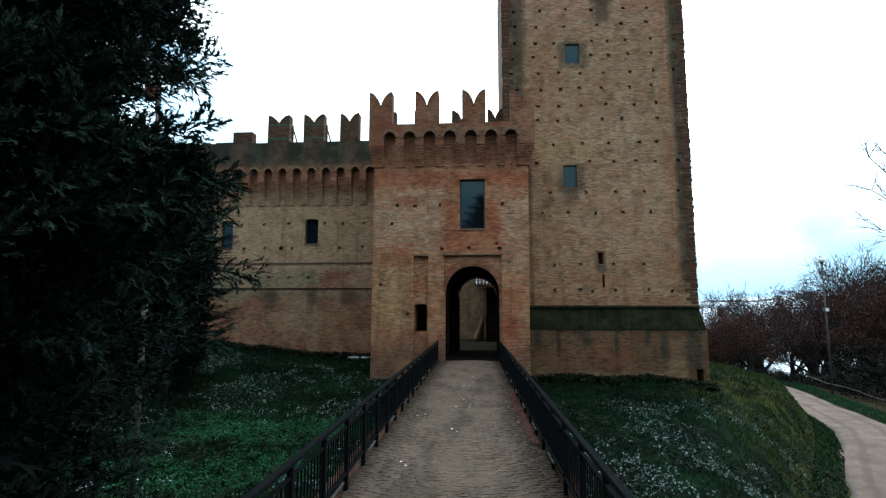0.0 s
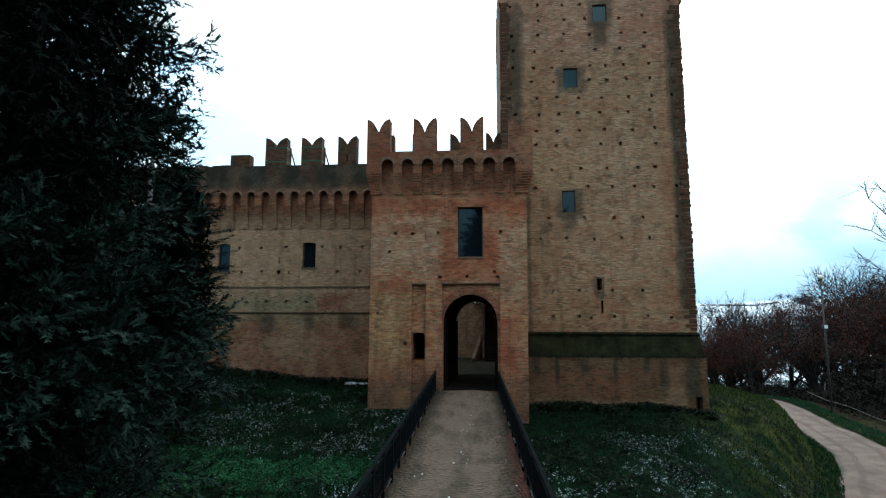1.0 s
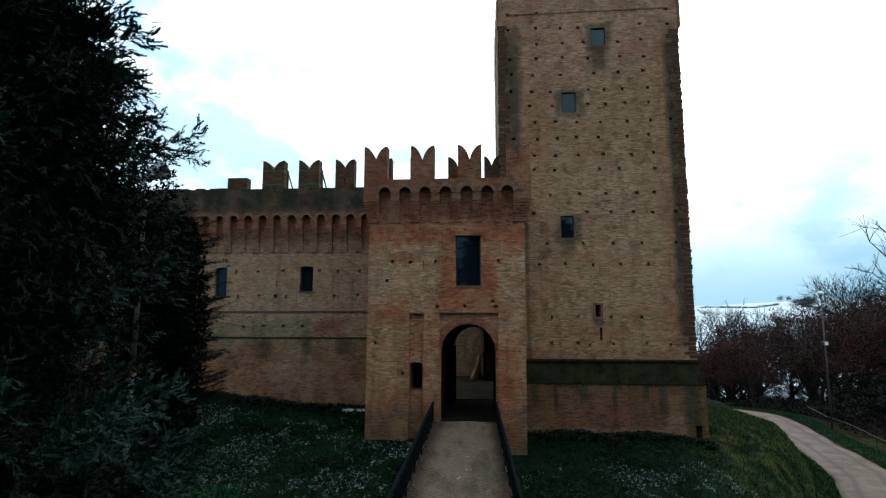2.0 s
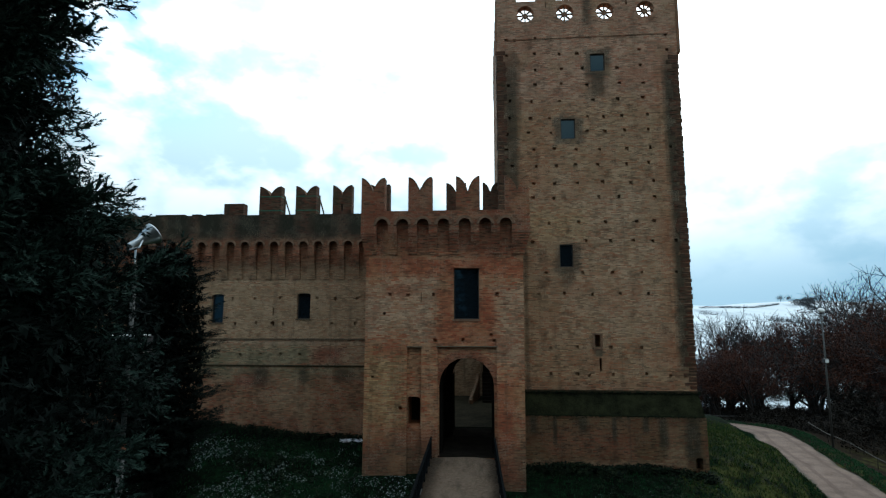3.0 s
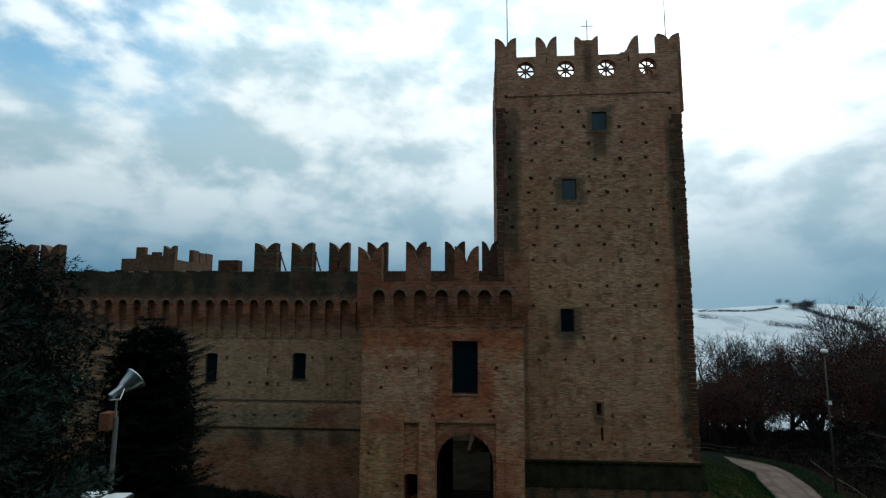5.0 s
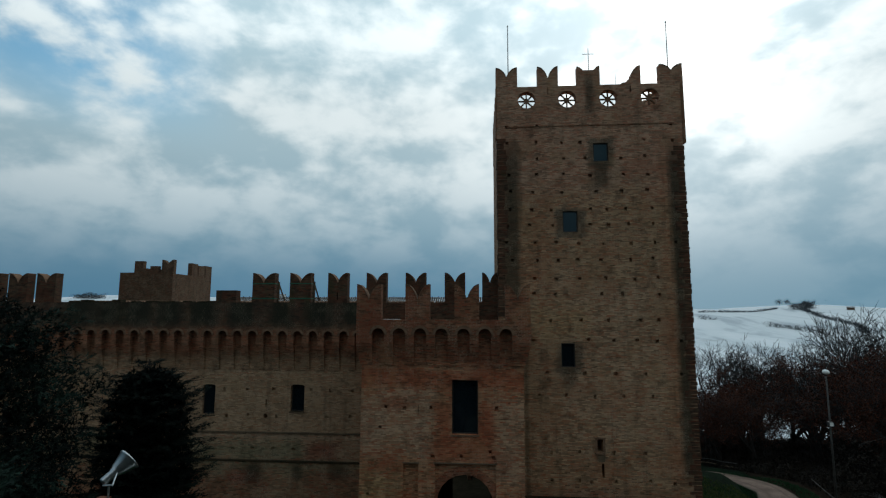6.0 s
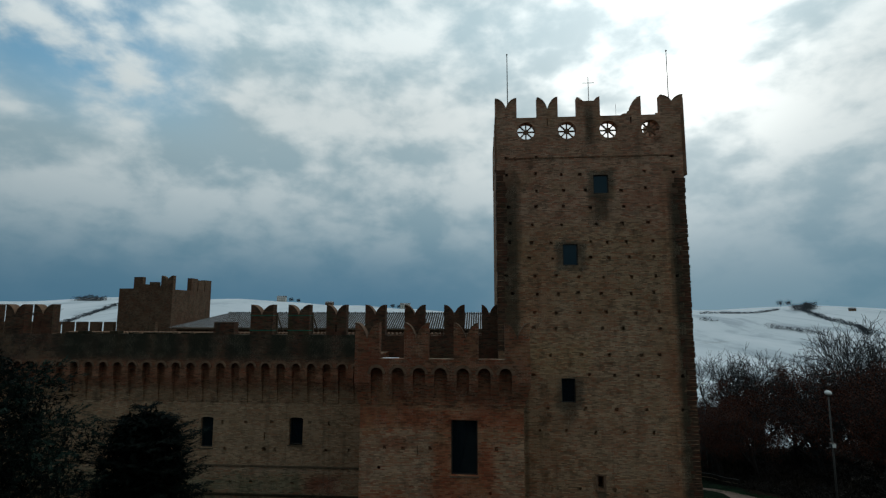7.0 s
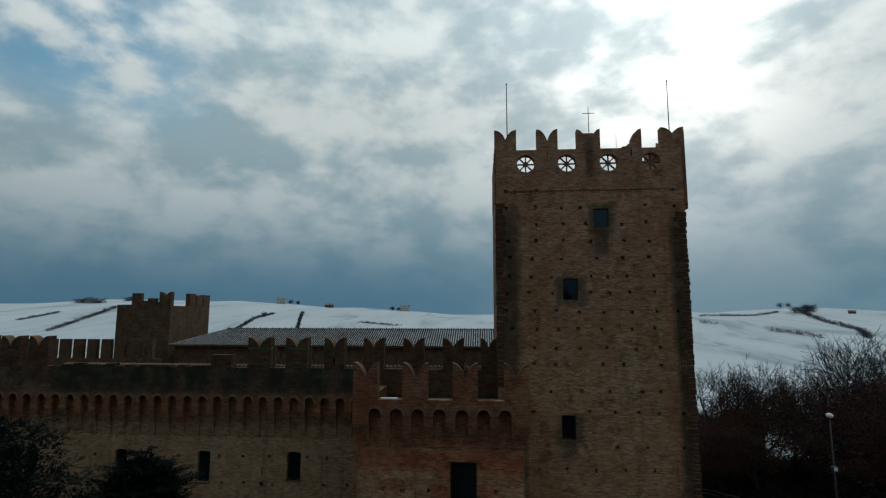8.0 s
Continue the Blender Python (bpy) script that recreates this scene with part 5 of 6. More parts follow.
def conifer(label, at, profile, per_metre, sprig_size, seed, mat, lift=(0.0, 0.25), sag=-0.12, side_len=0.34, trunk=0.28, face=None, fill=5000, lobes=0.35, plume=1.1, twigs=14, flat=0.8, fill_size=0.35, ragged=0.1, pairs=3, leaf=0.2, long_boughs=(), core=0):
    """A conifer of many plume-like boughs; profile gives the crown's radius by height."""
    rng = np.random.default_rng(seed)
    tree = thing("conifer_tree", label, "tree", at=at)
    zs, rs = np.array([p[0] for p in profile], float), np.array([p[1] for p in profile], float)
    top = zs[-1]
    tubes("trunk", [[((0.05 * math.sin(z * 0.8), 0.05 * math.cos(z), z), max(0.02, trunk * (1 - z / (top + 0.3)))) for z in np.linspace(-0.6, top, 14)]], M_BARK, tree, 9)
    pos, fwd, size, limbs = [], [], [], []
    jobs = [(a + rng.normal() * 0.06, L * rng.uniform(0.72, 1.0), zz + rng.normal() * 0.12) for a, zz, L in long_boughs for _ in range(26)]
    z = zs[0]
    while z < top - 0.1:
        R = float(np.interp(z, zs, rs))
        for _ in range(max(3, int(per_metre * (0.6 + R / 4)))):
            a = rng.uniform(0, 2 * math.pi)
            if face is not None and math.cos(a - face) < -0.1 and rng.random() < 0.85:
                continue
            L = R * rng.choice((1.0, 0.94, 0.86, 1.06, 0.72), p=(0.28, 0.27, 0.22, 0.08, 0.15)) * rng.uniform(0.94, 1.02)
            L *= rng.uniform(1 - ragged, 1 + 0.8 * ragged)
            L *= 0.95 + lobes * noise.noise(Vector((math.cos(a) * 1.4, math.sin(a) * 1.4, z * 0.75 + seed)))
            jobs.append((a, min(L, R * 1.1), z + rng.uniform(-0.25, 0.25)))
        z += 0.33 * rng.uniform(0.8, 1.2)
    for a, L, zz in jobs:
        e1, e2 = rng.uniform(*lift), sag * rng.uniform(0.6, 1.4)
        ca, sa = math.cos(a), math.sin(a)
        bend = rng.uniform(-0.25, 0.25)
        up_tip = rng.uniform(0.0, 0.16)
        path = lambda s: np.array((ca * L * s - sa * L * bend * s * s, sa * L * s + ca * L * bend * s * s, zz + L * (e1 * s + e2 * s * s + up_tip * s ** 5)))
        if rng.random() < 0.09 and len(limbs) < 40:
            limbs.append([(path(s), 0.01 + 0.03 * (1 - s) * (L / 3)) for s in (0.05, 0.25, 0.45, 0.6)])
        # side branchlets all round the bough's outer part make a full plume
        s0 = max(0.25, 1 - plume / max(L, 0.1)) if L > 0.8 else 0.1
        for k in range(twigs):
            s = s0 + (1 - s0) * (k + rng.uniform(0.0, 1.0)) / twigs
            p = path(s)
            d = path(min(1, s + 0.05)) - path(max(0, s - 0.05))
            d /= np.linalg.norm(d) + 1e-9
            lat = np.array((-d[1], d[0], 0.0))
            lat /= np.linalg.norm(lat) + 1e-9
            upv = np.cross(d, lat)
            roll = rng.uniform(0, 2 * math.pi)
            q = d * rng.uniform(0.7, 1.2) + lat * math.cos(roll) + upv * math.sin(roll) * flat
            q /= np.linalg.norm(q)
            sl = side_len * min(1.0, 3.0 * (1.0 - s) / (1.0 - s0) + 0.5) * min(1.0, L / 1.2) * rng.uniform(0.6, 1.2)
            m = max(2, int(round(sl / (sprig_size * 0.42))))
            for j in range(m):
                pos.append(p + q * sl * (j / m) + rng.normal(size=3) * sprig_size * 0.12)
                fwd.append(q + d * 0.35 + rng.normal(size=3) * 0.42)
                size.append(sprig_size * rng.uniform(0.7, 1.2))
    for limb in limbs:
        tubes("limb", [limb], M_BARK, tree, 4)
    # foliage inside the crown, its shade put into a near-black colour
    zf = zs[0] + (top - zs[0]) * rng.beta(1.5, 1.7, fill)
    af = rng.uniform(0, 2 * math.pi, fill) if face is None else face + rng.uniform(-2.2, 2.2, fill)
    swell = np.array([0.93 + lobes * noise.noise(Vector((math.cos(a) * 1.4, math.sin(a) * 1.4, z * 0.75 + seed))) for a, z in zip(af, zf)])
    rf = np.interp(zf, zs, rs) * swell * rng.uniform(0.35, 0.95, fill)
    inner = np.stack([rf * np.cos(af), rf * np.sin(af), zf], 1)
    shapes = [sprig(seed + k, pairs, leaf, 0.62) for k in range(5)]
    scatter("crown", pos, fwd, size, mat, tree, shapes, rng)
    full = [sprig(seed + 9 + k, 2, 0.2, 0.6) for k in range(4)]
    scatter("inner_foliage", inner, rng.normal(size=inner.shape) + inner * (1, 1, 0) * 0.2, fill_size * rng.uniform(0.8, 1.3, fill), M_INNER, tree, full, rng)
    tagged(tree.children[-1], kind="stuff")
    if core:
        # coarse filler clumps near the trunk, in the same painted shade colour
        zc = zs[0] + (top - zs[0]) * rng.beta(1.3, 1.9, core)
        ac = face + rng.uniform(-2.2, 2.2, core)
        rc = np.interp(zc, zs, rs) * rng.uniform(0.25, 0.78, core)
        old = np.stack([rc * np.cos(ac), rc * np.sin(ac), zc], 1)
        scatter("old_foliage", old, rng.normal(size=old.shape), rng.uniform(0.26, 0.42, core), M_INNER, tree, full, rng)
        tagged(tree.children[-1], kind="stuff")
    return len(pos)


conifer("large dark cypress with feathery grey-green boughs beside the bridge", (-3.9, 4.3, -1.2),
        [(0.9, 3.0), (2.2, 3.2), (3.2, 3.35), (4.0, 3.45), (4.6, 3.4), (5.0, 3.0), (5.6, 2.6), (6.2, 3.35), (7.2, 3.55), (7.8, 3.45), (8.4, 2.95), (9.2, 2.35), (9.9, 2.5), (10.5, 2.2), (11.2, 1.85), (12.2, 1.5), (13.4, 1.2), (14.6, 0.7), (15.6, 0.1)],
        13, 0.105, 11, M_NEEDLE, (-0.12, 0.22), -0.12, 0.24, face=-0.35, fill=105000, lobes=0.22, plume=0.95, twigs=44, fill_size=0.135, ragged=0.12, pairs=4, leaf=0.22, long_boughs=((-0.17, 9.75, 2.9), (-0.05, 9.6, 2.75), (0.12, 8.05, 3.0), (-0.3, 7.4, 3.2), (0.2, 10.7, 2.1), (-0.15, 11.6, 2.0), (-0.02, 4.8, 3.9), (0.1, 4.1, 3.9), (-0.12, 4.75, 3.7)), core=16000)
conifer("tall dark cypress with spreading grey-green boughs below the wall", (-12.8, 15.2, -1.2),
        [(0.8, 3.0), (4, 3.7), (9, 3.5), (10.6, 3.1), (11.6, 2.5), (12.4, 1.6), (13.0, 0.3)],
        6, 0.2, 23, M_NEEDLE, (0.0, 0.3), -0.1, 0.42, face=-0.6, fill=20000, lobes=0.6, plume=1.7, twigs=26, fill_size=0.3, ragged=0.25, pairs=4, leaf=0.15)


def fir(label, at, profile, seed, mat, tier=0.42, trunk=0.2, coarse=1.0):
    """A fir of flat boughs in tiers, whose tips turn up a little."""
    rng = np.random.default_rng(seed)
    tree = thing("fir_tree", label, "tree", at=at)
    zs, rs = np.array([p[0] for p in profile], float), np.array([p[1] for p in profile], float)
    top = zs[-1]
    tubes("trunk", [[((0.04 * math.sin(z), 0.03 * math.cos(z), z), max(0.02, trunk * (1 - z / (top + 0.3)))) for z in np.linspace(-0.6, top, 12)]], M_BARK, tree, 9)
    pos, fwd, size, limbs = [], [], [], []
    z = zs[0]
    while z < top - 0.15:
        R = float(np.interp(z, zs, rs))
        n = int(6 + 3.2 * R)
        for i in range(n):
            a = 2 * math.pi * (i + rng.uniform(-0.35, 0.35)) / n + z * 2.3
            L = R * rng.choice((1.0, 0.9, 0.78, 1.12), p=(0.45, 0.35, 0.17, 0.03)) * rng.uniform(0.95, 1.03)
            zz, droop = z + rng.uniform(-0.14, 0.14), rng.uniform(-0.16, 0.10)
            ca, sa = math.cos(a), math.sin(a)
            path = lambda u: np.array((ca * L * u, sa * L * u, zz + L * (droop * u + 0.16 * u ** 3)))
            if i % 3 == 0:
                limbs.append([(path(u), 0.008 + 0.03 * (1 - u)) for u in (0.02, 0.3, 0.6, 0.85)])
            k = int((9 + 8 * L) / coarse)
            for m in range(k):
                u = 0.25 + 0.75 * (m + rng.random()) / k
                p = path(u)
                wide = 0.55 * L ** 0.5 * (1.12 - u) ** 0.7
                for side in (-1, 1):
                    w = wide * rng.uniform(0.5, 1.1)
                    q = np.array((ca * 0.85 - side * sa * 0.7, sa * 0.85 + side * ca * 0.7, rng.uniform(-0.12, 0.14)))
                    for t in np.arange(0.0, w, 0.15 * coarse):
                        pos.append(p + q * t + rng.normal(size=3) * 0.025)
                        fwd.append(q + np.array((ca, sa, 0.15)) * 0.3 + rng.normal(size=3) * 0.25)
                        size.append(0.2 * coarse * rng.uniform(0.75, 1.2))
        z += tier * rng.uniform(0.85, 1.15)
    for limb in limbs:
        tubes("limb", [limb], M_BARK, tree, 4)
    scatter("crown", pos, fwd, size, mat, tree, [sprig(seed + k, 2, 0.24, 0.7) for k in range(5)], rng, loose=0.2)
    # inner filler in the foliage colour that carries painted shade
    n = int(14000 / coarse ** 2)
    zf, af = rng.uniform(zs[0] + 0.1, top - 0.5, n), rng.uniform(0, 2 * math.pi, n)
    rf = np.interp(zf, zs, rs) * rng.uniform(0.05, 0.7, n)
    inner = np.stack([rf * np.cos(af), rf * np.sin(af), zf], 1)
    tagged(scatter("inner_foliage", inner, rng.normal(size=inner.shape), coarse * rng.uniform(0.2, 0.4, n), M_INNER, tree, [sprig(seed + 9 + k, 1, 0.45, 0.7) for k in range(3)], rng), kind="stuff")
    return tree


fir("blackish green fir with layered flat boughs near the wall", (-10.75, 20.6, -0.85),
    [(0.9, 1.5), (1.5, 2.1), (3.0, 2.45), (5.0, 2.5), (7.2, 2.3), (8.4, 2.05), (9.3, 1.6), (9.8, 0.7), (10.1, 0.1)], 37, M_FIR)


# dark conifers at the near end of the bridge, which the window panes mirror
tall_fir = fir("tall dark fir at the near end of the bridge", (30, -19, -2.2), [(0.9, 1.8), (1.5, 2.4), (5.0, 2.4), (7.2, 2.0), (8.4, 1.5), (9.3, 0.9), (10.1, 0.1)], 71, M_FIR, coarse=3.0)
tagged(tall_fir, group="firs by the approach")
for x, y, turn, size in ((-12, -18, 40, 1.8), (-5.5, -21, 110, 2.0), (2.4, -22, 160, 2.0), (5.5, -19, 200, 1.75), (12.5, -20, 290, 2.0), (20, -19, 10, 1.8), (-20, -20, 75, 1.9)):
    twin = copy_thing(tall_fir, pose(x, y, -2.2, 0, 0, turn))
    twin.scale = (size, size, size)
    tagged(twin, "tall dark fir at the near end of the bridge", group="firs by the approach")


def bare_tree(name, label, seed, height, leafy=0.0, spread=0.62, group="winter wood", trunk=None, twig_mat=None, fine_twigs=True, floor=0.012, bole=0.30):
    """A winter tree: forking limbs down to fine twigs, with some withered leaves."""
    rnd = random.Random(seed)
    rng = np.random.default_rng(seed)
    tree = thing(name, label, "tree", group)
    thick, fine, tips = [], [], []

    def grow(p, d, ln, r, level):
        path = [(p.copy(), r)]
        reach = ln if level else height * 0.30
        k = 4 if level < 3 else (3 if level < 4 else 2)
        q, dd = p.copy(), d.copy()
        for i in range(k):
            dd = (dd + Vector((rnd.gauss(0, 0.16), rnd.gauss(0, 0.16), rnd.gauss(0.05, 0.1)))).normalized()
            q = q + dd * (ln / k)
            path.append((q.copy(), r * (1 - 0.45 * (i + 1) / k)))
        (thick if level < 3 else fine).append(path)
        if level >= (5 if fine_twigs else 4):
            tips.append((q.copy(), dd.copy()))
            return
        n = (4, 4, 3, 3, 3)[level] + (rnd.random() < 0.5)
        for i in range(n):
            s = rnd.uniform(0.35, 1.0) if i else 1.0
            j = min(k, max(1, int(round(s * k))))
            b = path[j][0]
            a = rnd.uniform(0, 2 * math.pi)
            u = dd.orthogonal().normalized()
            v = dd.cross(u)
            t = spread * rnd.uniform(0.6, 1.3) * (0.55 if i == 0 else 1)
            nd = (dd * math.cos(t) + (u * math.cos(a) + v * math.sin(a)) * math.sin(t)).normalized()
            grow(b, nd, reach * rnd.uniform(0.55, 0.8), max(floor, path[j][1] * rnd.uniform(0.45, 0.65)), level + 1)

    grow(Vector((0, 0, -0.4)), Vector((rnd.uniform(-0.1, 0.1), rnd.uniform(-0.1, 0.1), 1)).normalized(), height * bole, trunk or height * 0.026, 0)
    tubes("trunk", thick, M_BARK, tree, 6)
    tagged(tubes("twig_wood", fine, twig_mat or M_TWIG, tree, 3), kind="stuff")
    if leafy > 0:
        leaf = np.array([((0, -0.28, 0), (0.5, 0, 0.06), (0, 0.28, 0.0)), ((0.1, 0.2, 0.0), (0.55, 0.02, 0.05), (1.0, 0, 0))])
        leaf2 = np.array([((0, -0.3, 0.1), (0.6, 0.1, 0), (0.05, 0.35, 0)), ((0.2, -0.1, 0), (0.6, 0.1, 0), (1.0, -0.15, 0.1))])
        pos, fwd = [], []
        for p, d in tips:
            if noise.noise(p * 0.45 + Vector((seed, 0, 0))) + 0.55 > 1.1 - leafy:
                for _ in range(14):
                    pos.append(np.array(p) + rng.normal(size=3) * 0.16), fwd.append(rng.normal(size=3))
        if pos:
            scatter("leaves", pos, fwd, rng.uniform(0.07, 0.16, len(pos)), M_OAK, tree, [leaf, leaf2], rng, "withered russet leaves", "stuff")
    return tree


def place(master, spots):
    for k, (x, y, turn, s) in enumerate(spots):
        z = float(ground_height(x, y)) - 0.1
        m = pose(x, y, z, 0, 0, turn)
        ob = master if k == 0 else copy_thing(master, m)
        tall = s * (1 + 0.15 * math.sin(x * 3.1 + y * 1.7)) * (1.13 + 0.07 * smooth01((x / y - 0.56) / 0.14)) * (1 + 0.007 * max(0, y - 62))
        ob.matrix_world = m @ Matrix.Diagonal((tall, tall, tall * 1.06, 1))


bare = bare_tree("bare_tree", "leafless grey-brown tree with fine twigs in a winter wood", 5, 11.0, 0.0)
bare_b = bare_tree("bare_tree", "leafless forked tree with twisted limbs in a winter wood", 8, 10.0, 0.0, 0.75)
oak_a = bare_tree("oak_tree", "winter oak holding withered russet leaves", 13, 12.5, 0.9, 0.72, bole=0.26)
oak_b = bare_tree("oak_tree", "broad winter oak with rust-brown leaves", 21, 11.5, 0.7, 0.8, bole=0.16)
oak_c = bare_tree("oak_tree", "twisted winter oak with a few russet leaves", 34, 10.0, 0.5, 0.85, bole=0.24)
place(oak_a, [(40.5, 57, 90, 1.2), (48, 62, 70, 1.57), (44, 50, 200, 1.34), (57, 66, 130, 1.68), (33.6, 66.5, 310, 1.1), (52, 54, 20, 1.51)])
place(oak_b, [(43.5, 66, 40, 1.46), (50, 72, 160, 1.62), (39.4, 52.5, 260, 1.18), (62, 74, 90, 1.68), (46.5, 56, 10, 1.46), (35.0, 72.5, 200, 1.06), (32.6, 70, 75, 0.95), (29.3, 66, 15, 0.85), (30.6, 71, 190, 0.95), (33.8, 79, 130, 1.05), (30.2, 75, 300, 0.9), (45, 60, 330, 1.4), (53, 68, 240, 1.6)])
place(oak_c, [(38, 84, 0, 1.51), (45.4, 88.7, 120, 1.62), (50, 82, 220, 1.68), (34.5, 88, 50, 1.34), (44.8, 73.5, 170, 1.34), (36.5, 79, 80, 1.23), (30, 84, 250, 1.1), (47, 84, 15, 1.5), (56, 88, 95, 1.6)])
place(bare, [(47, 79, 0, 1.57), (53, 90, 80, 1.68), (58, 84, 150, 1.79), (42, 95, 230, 1.51), (36, 97, 20, 1.34), (42.5, 69, 300, 1.12), (64, 92, 45, 1.79), (30.5, 95, 200, 1.23), (44, 74, 25, 1.4), (56, 70, 215, 1.5), (46, 92, 130, 1.5), (61, 88, 340, 1.6)])
place(bare_b, [(49, 68, 0, 1.57), (55, 78, 100, 1.68), (33, 92, 180, 1.29), (60, 100, 250, 1.68), (48, 98, 320, 1.57), (68, 84, 60, 1.79), (43, 84, 30, 1.46), (51, 84, 70, 1.5), (40, 87, 190, 1.4), (53, 60, 290, 1.4)])
place_more = [(40, 60, 15, 0.62), (45, 70, 75, 0.6), (36, 76, 140, 0.55), (52, 66, 200, 0.65), (38.5, 90, 260, 0.6), (49, 92, 310, 0.6), (57, 74, 33, 0.66), (42.5, 56, 170, 0.5), (34.5, 66, 222, 0.45), (47.5, 52, 95, 0.55), (60, 82, 120, 0.66), (33, 80, 10, 0.5), (55, 96, 280, 0.6), (44, 100, 66, 0.6), (36, 57.5, 350, 0.42), (41, 65, 128, 0.55)]
thicket = bare_tree("bare_tree", "low tangled leafless thicket tree under the wood", 61, 10.0, 0.0, 0.85, fine_twigs=False, floor=0.02, bole=0.14)
thicket.matrix_world = pose(62, 70, float(ground_height(62, 70)) - 0.3, 0, 0, 40)
for x, y, turn, sc in place_more:
    sapling = copy_thing(thicket, pose(x, y, float(ground_height(x, y)) - 0.3, 0, 0, turn))
    sapling.scale = (sc * 1.5, sc * 1.5, sc * 1.1)
    tagged(sapling, "low tangled leafless thicket tree under the wood")


def build_track_tree():
    """A young tree by the track whose long twigs hang over the bank."""
    rnd = random.Random(9)
    t = thing("bare_tree", "leafless young tree with long thin twigs by the track", "tree")
    foot = Vector((17.6, 15.6, float(ground_height(17.6, 15.6)) - 0.3))
    stem = [(foot, 0.14), (foot + Vector((-0.1, 0.05, 2.5)), 0.11), (foot + Vector((-0.05, 0.2, 5.2)), 0.08), (foot + Vector((-0.2, 0.25, 8.2)), 0.04), (foot + Vector((-0.3, 0.2, 10.0)), 0.015)]
    tubes("trunk", [stem], M_BARK, t, 8)
    ends = [Vector((13.2, 16.7, 6.0)), Vector((13.8, 17.3, 4.9)), Vector((13.0, 16.4, 6.9)), Vector((14.1, 17.4, 7.4)), Vector((13.7, 15.7, 5.6))]
    for k in range(9):
        a = rnd.uniform(-1.9, 1.9)
        ends.append(foot + Vector((3.2 * math.cos(a), 3.2 * math.sin(a), rnd.uniform(5.5, 9.5))))
    twigs = []
    for e in ends:
        s = stem[1][0].lerp(stem[3][0], rnd.uniform(0.15, 0.8))
        mid = s.lerp(e, 0.5) + Vector((0, 0, rnd.uniform(0.4, 0.9)))
        curve = [(1 - u) ** 2 * s + 2 * u * (1 - u) * mid + u * u * e for u in [i / 9 for i in range(10)]]
        tubes("limb", [[(p, 0.045 * (1 - i / 10) + 0.006) for i, p in enumerate(curve)]], M_BARK, t, 5)
        for i in range(3, 10):
            for _ in range(3):
                d = ((curve[i] - curve[i - 1]).normalized() + Vector((rnd.gauss(0, 0.5), rnd.gauss(0, 0.5), rnd.gauss(0.15, 0.4)))).normalized()
                ln = rnd.uniform(0.4, 1.0)
                p = curve[i]
                q = p + d * ln * 0.5
                r = q + (d + Vector((rnd.gauss(0, 0.2), rnd.gauss(0, 0.2), rnd.gauss(0.1, 0.2)))) * ln * 0.5
                twigs.append([(p, 0.012), (q, 0.009), (r, 0.005)])
                for _ in range(2):
                    g = q + (d + Vector((rnd.gauss(0, 0.6), rnd.gauss(0, 0.6), rnd.gauss(0.1, 0.5)))) * ln * 0.35
                    twigs.append([(q, 0.008), (g, 0.004)])
    tagged(tubes("twig_wood", twigs, M_TWIG, t, 3), kind="stuff")


build_track_tree()


# ---- grass, weeds, brambles ----
def tuft(seed, blades=5):
    rnd = random.Random(seed)
    out = []
    for _ in range(blades):
        a, ln = rnd.uniform(0, 2 * math.pi), rnd.uniform(0.6, 1.1)
        lean = rnd.uniform(0.15, 0.6)
        tip = (ln, math.cos(a) * lean * ln, math.sin(a) * lean * ln)
        w = 0.07
        out.append(((0.0, w * math.sin(a), -w * math.cos(a)), (0.0, -w * math.sin(a), w * math.cos(a)), tip))
    return np.array(out)


def weed(seed, leaves=9):
    rnd = random.Random(seed)
    out = []
    for _ in range(leaves):
        a, h = rnd.uniform(0, 2 * math.pi), rnd.uniform(0.1, 0.9)
        r = rnd.uniform(0.25, 0.6)
        c, s = math.cos(a), math.sin(a)
        out.append(((h, c * 0.1, s * 0.1), (h + 0.1, c * r - s * 0.16, s * r + c * 0.16), (h + 0.12, c * r + s * 0.16, s * r - c * 0.16)))
    return np.array(out)


def on_grass(n, x0, x1, y0, y1, rng, clear=1.7):
    x, y = rng.uniform(x0, x1, n), rng.uniform(y0, y1, n)
    ok = ~((x > -0.6 + 0.0195 * (23.4 - y)) & (x < 2.75 + 0.0195 * (23.4 - y)) & (y < 23.4))
    ok &= ~((x > GX0) & (x < GX1) & (y > 23.3))
    ok &= ~((x > 3) & (x < 12.2) & (y > 26.05)) & ~((x < 3.2) & (y > 27.5))
    d = np.full(n, 1e9)
    for k in range(0, len(ROAD_XY), 2):
        d = np.minimum(d, np.hypot(x - ROAD_XY[k, 0], y - ROAD_XY[k, 1]))
    ok &= d > clear
    return x[ok], y[ok]


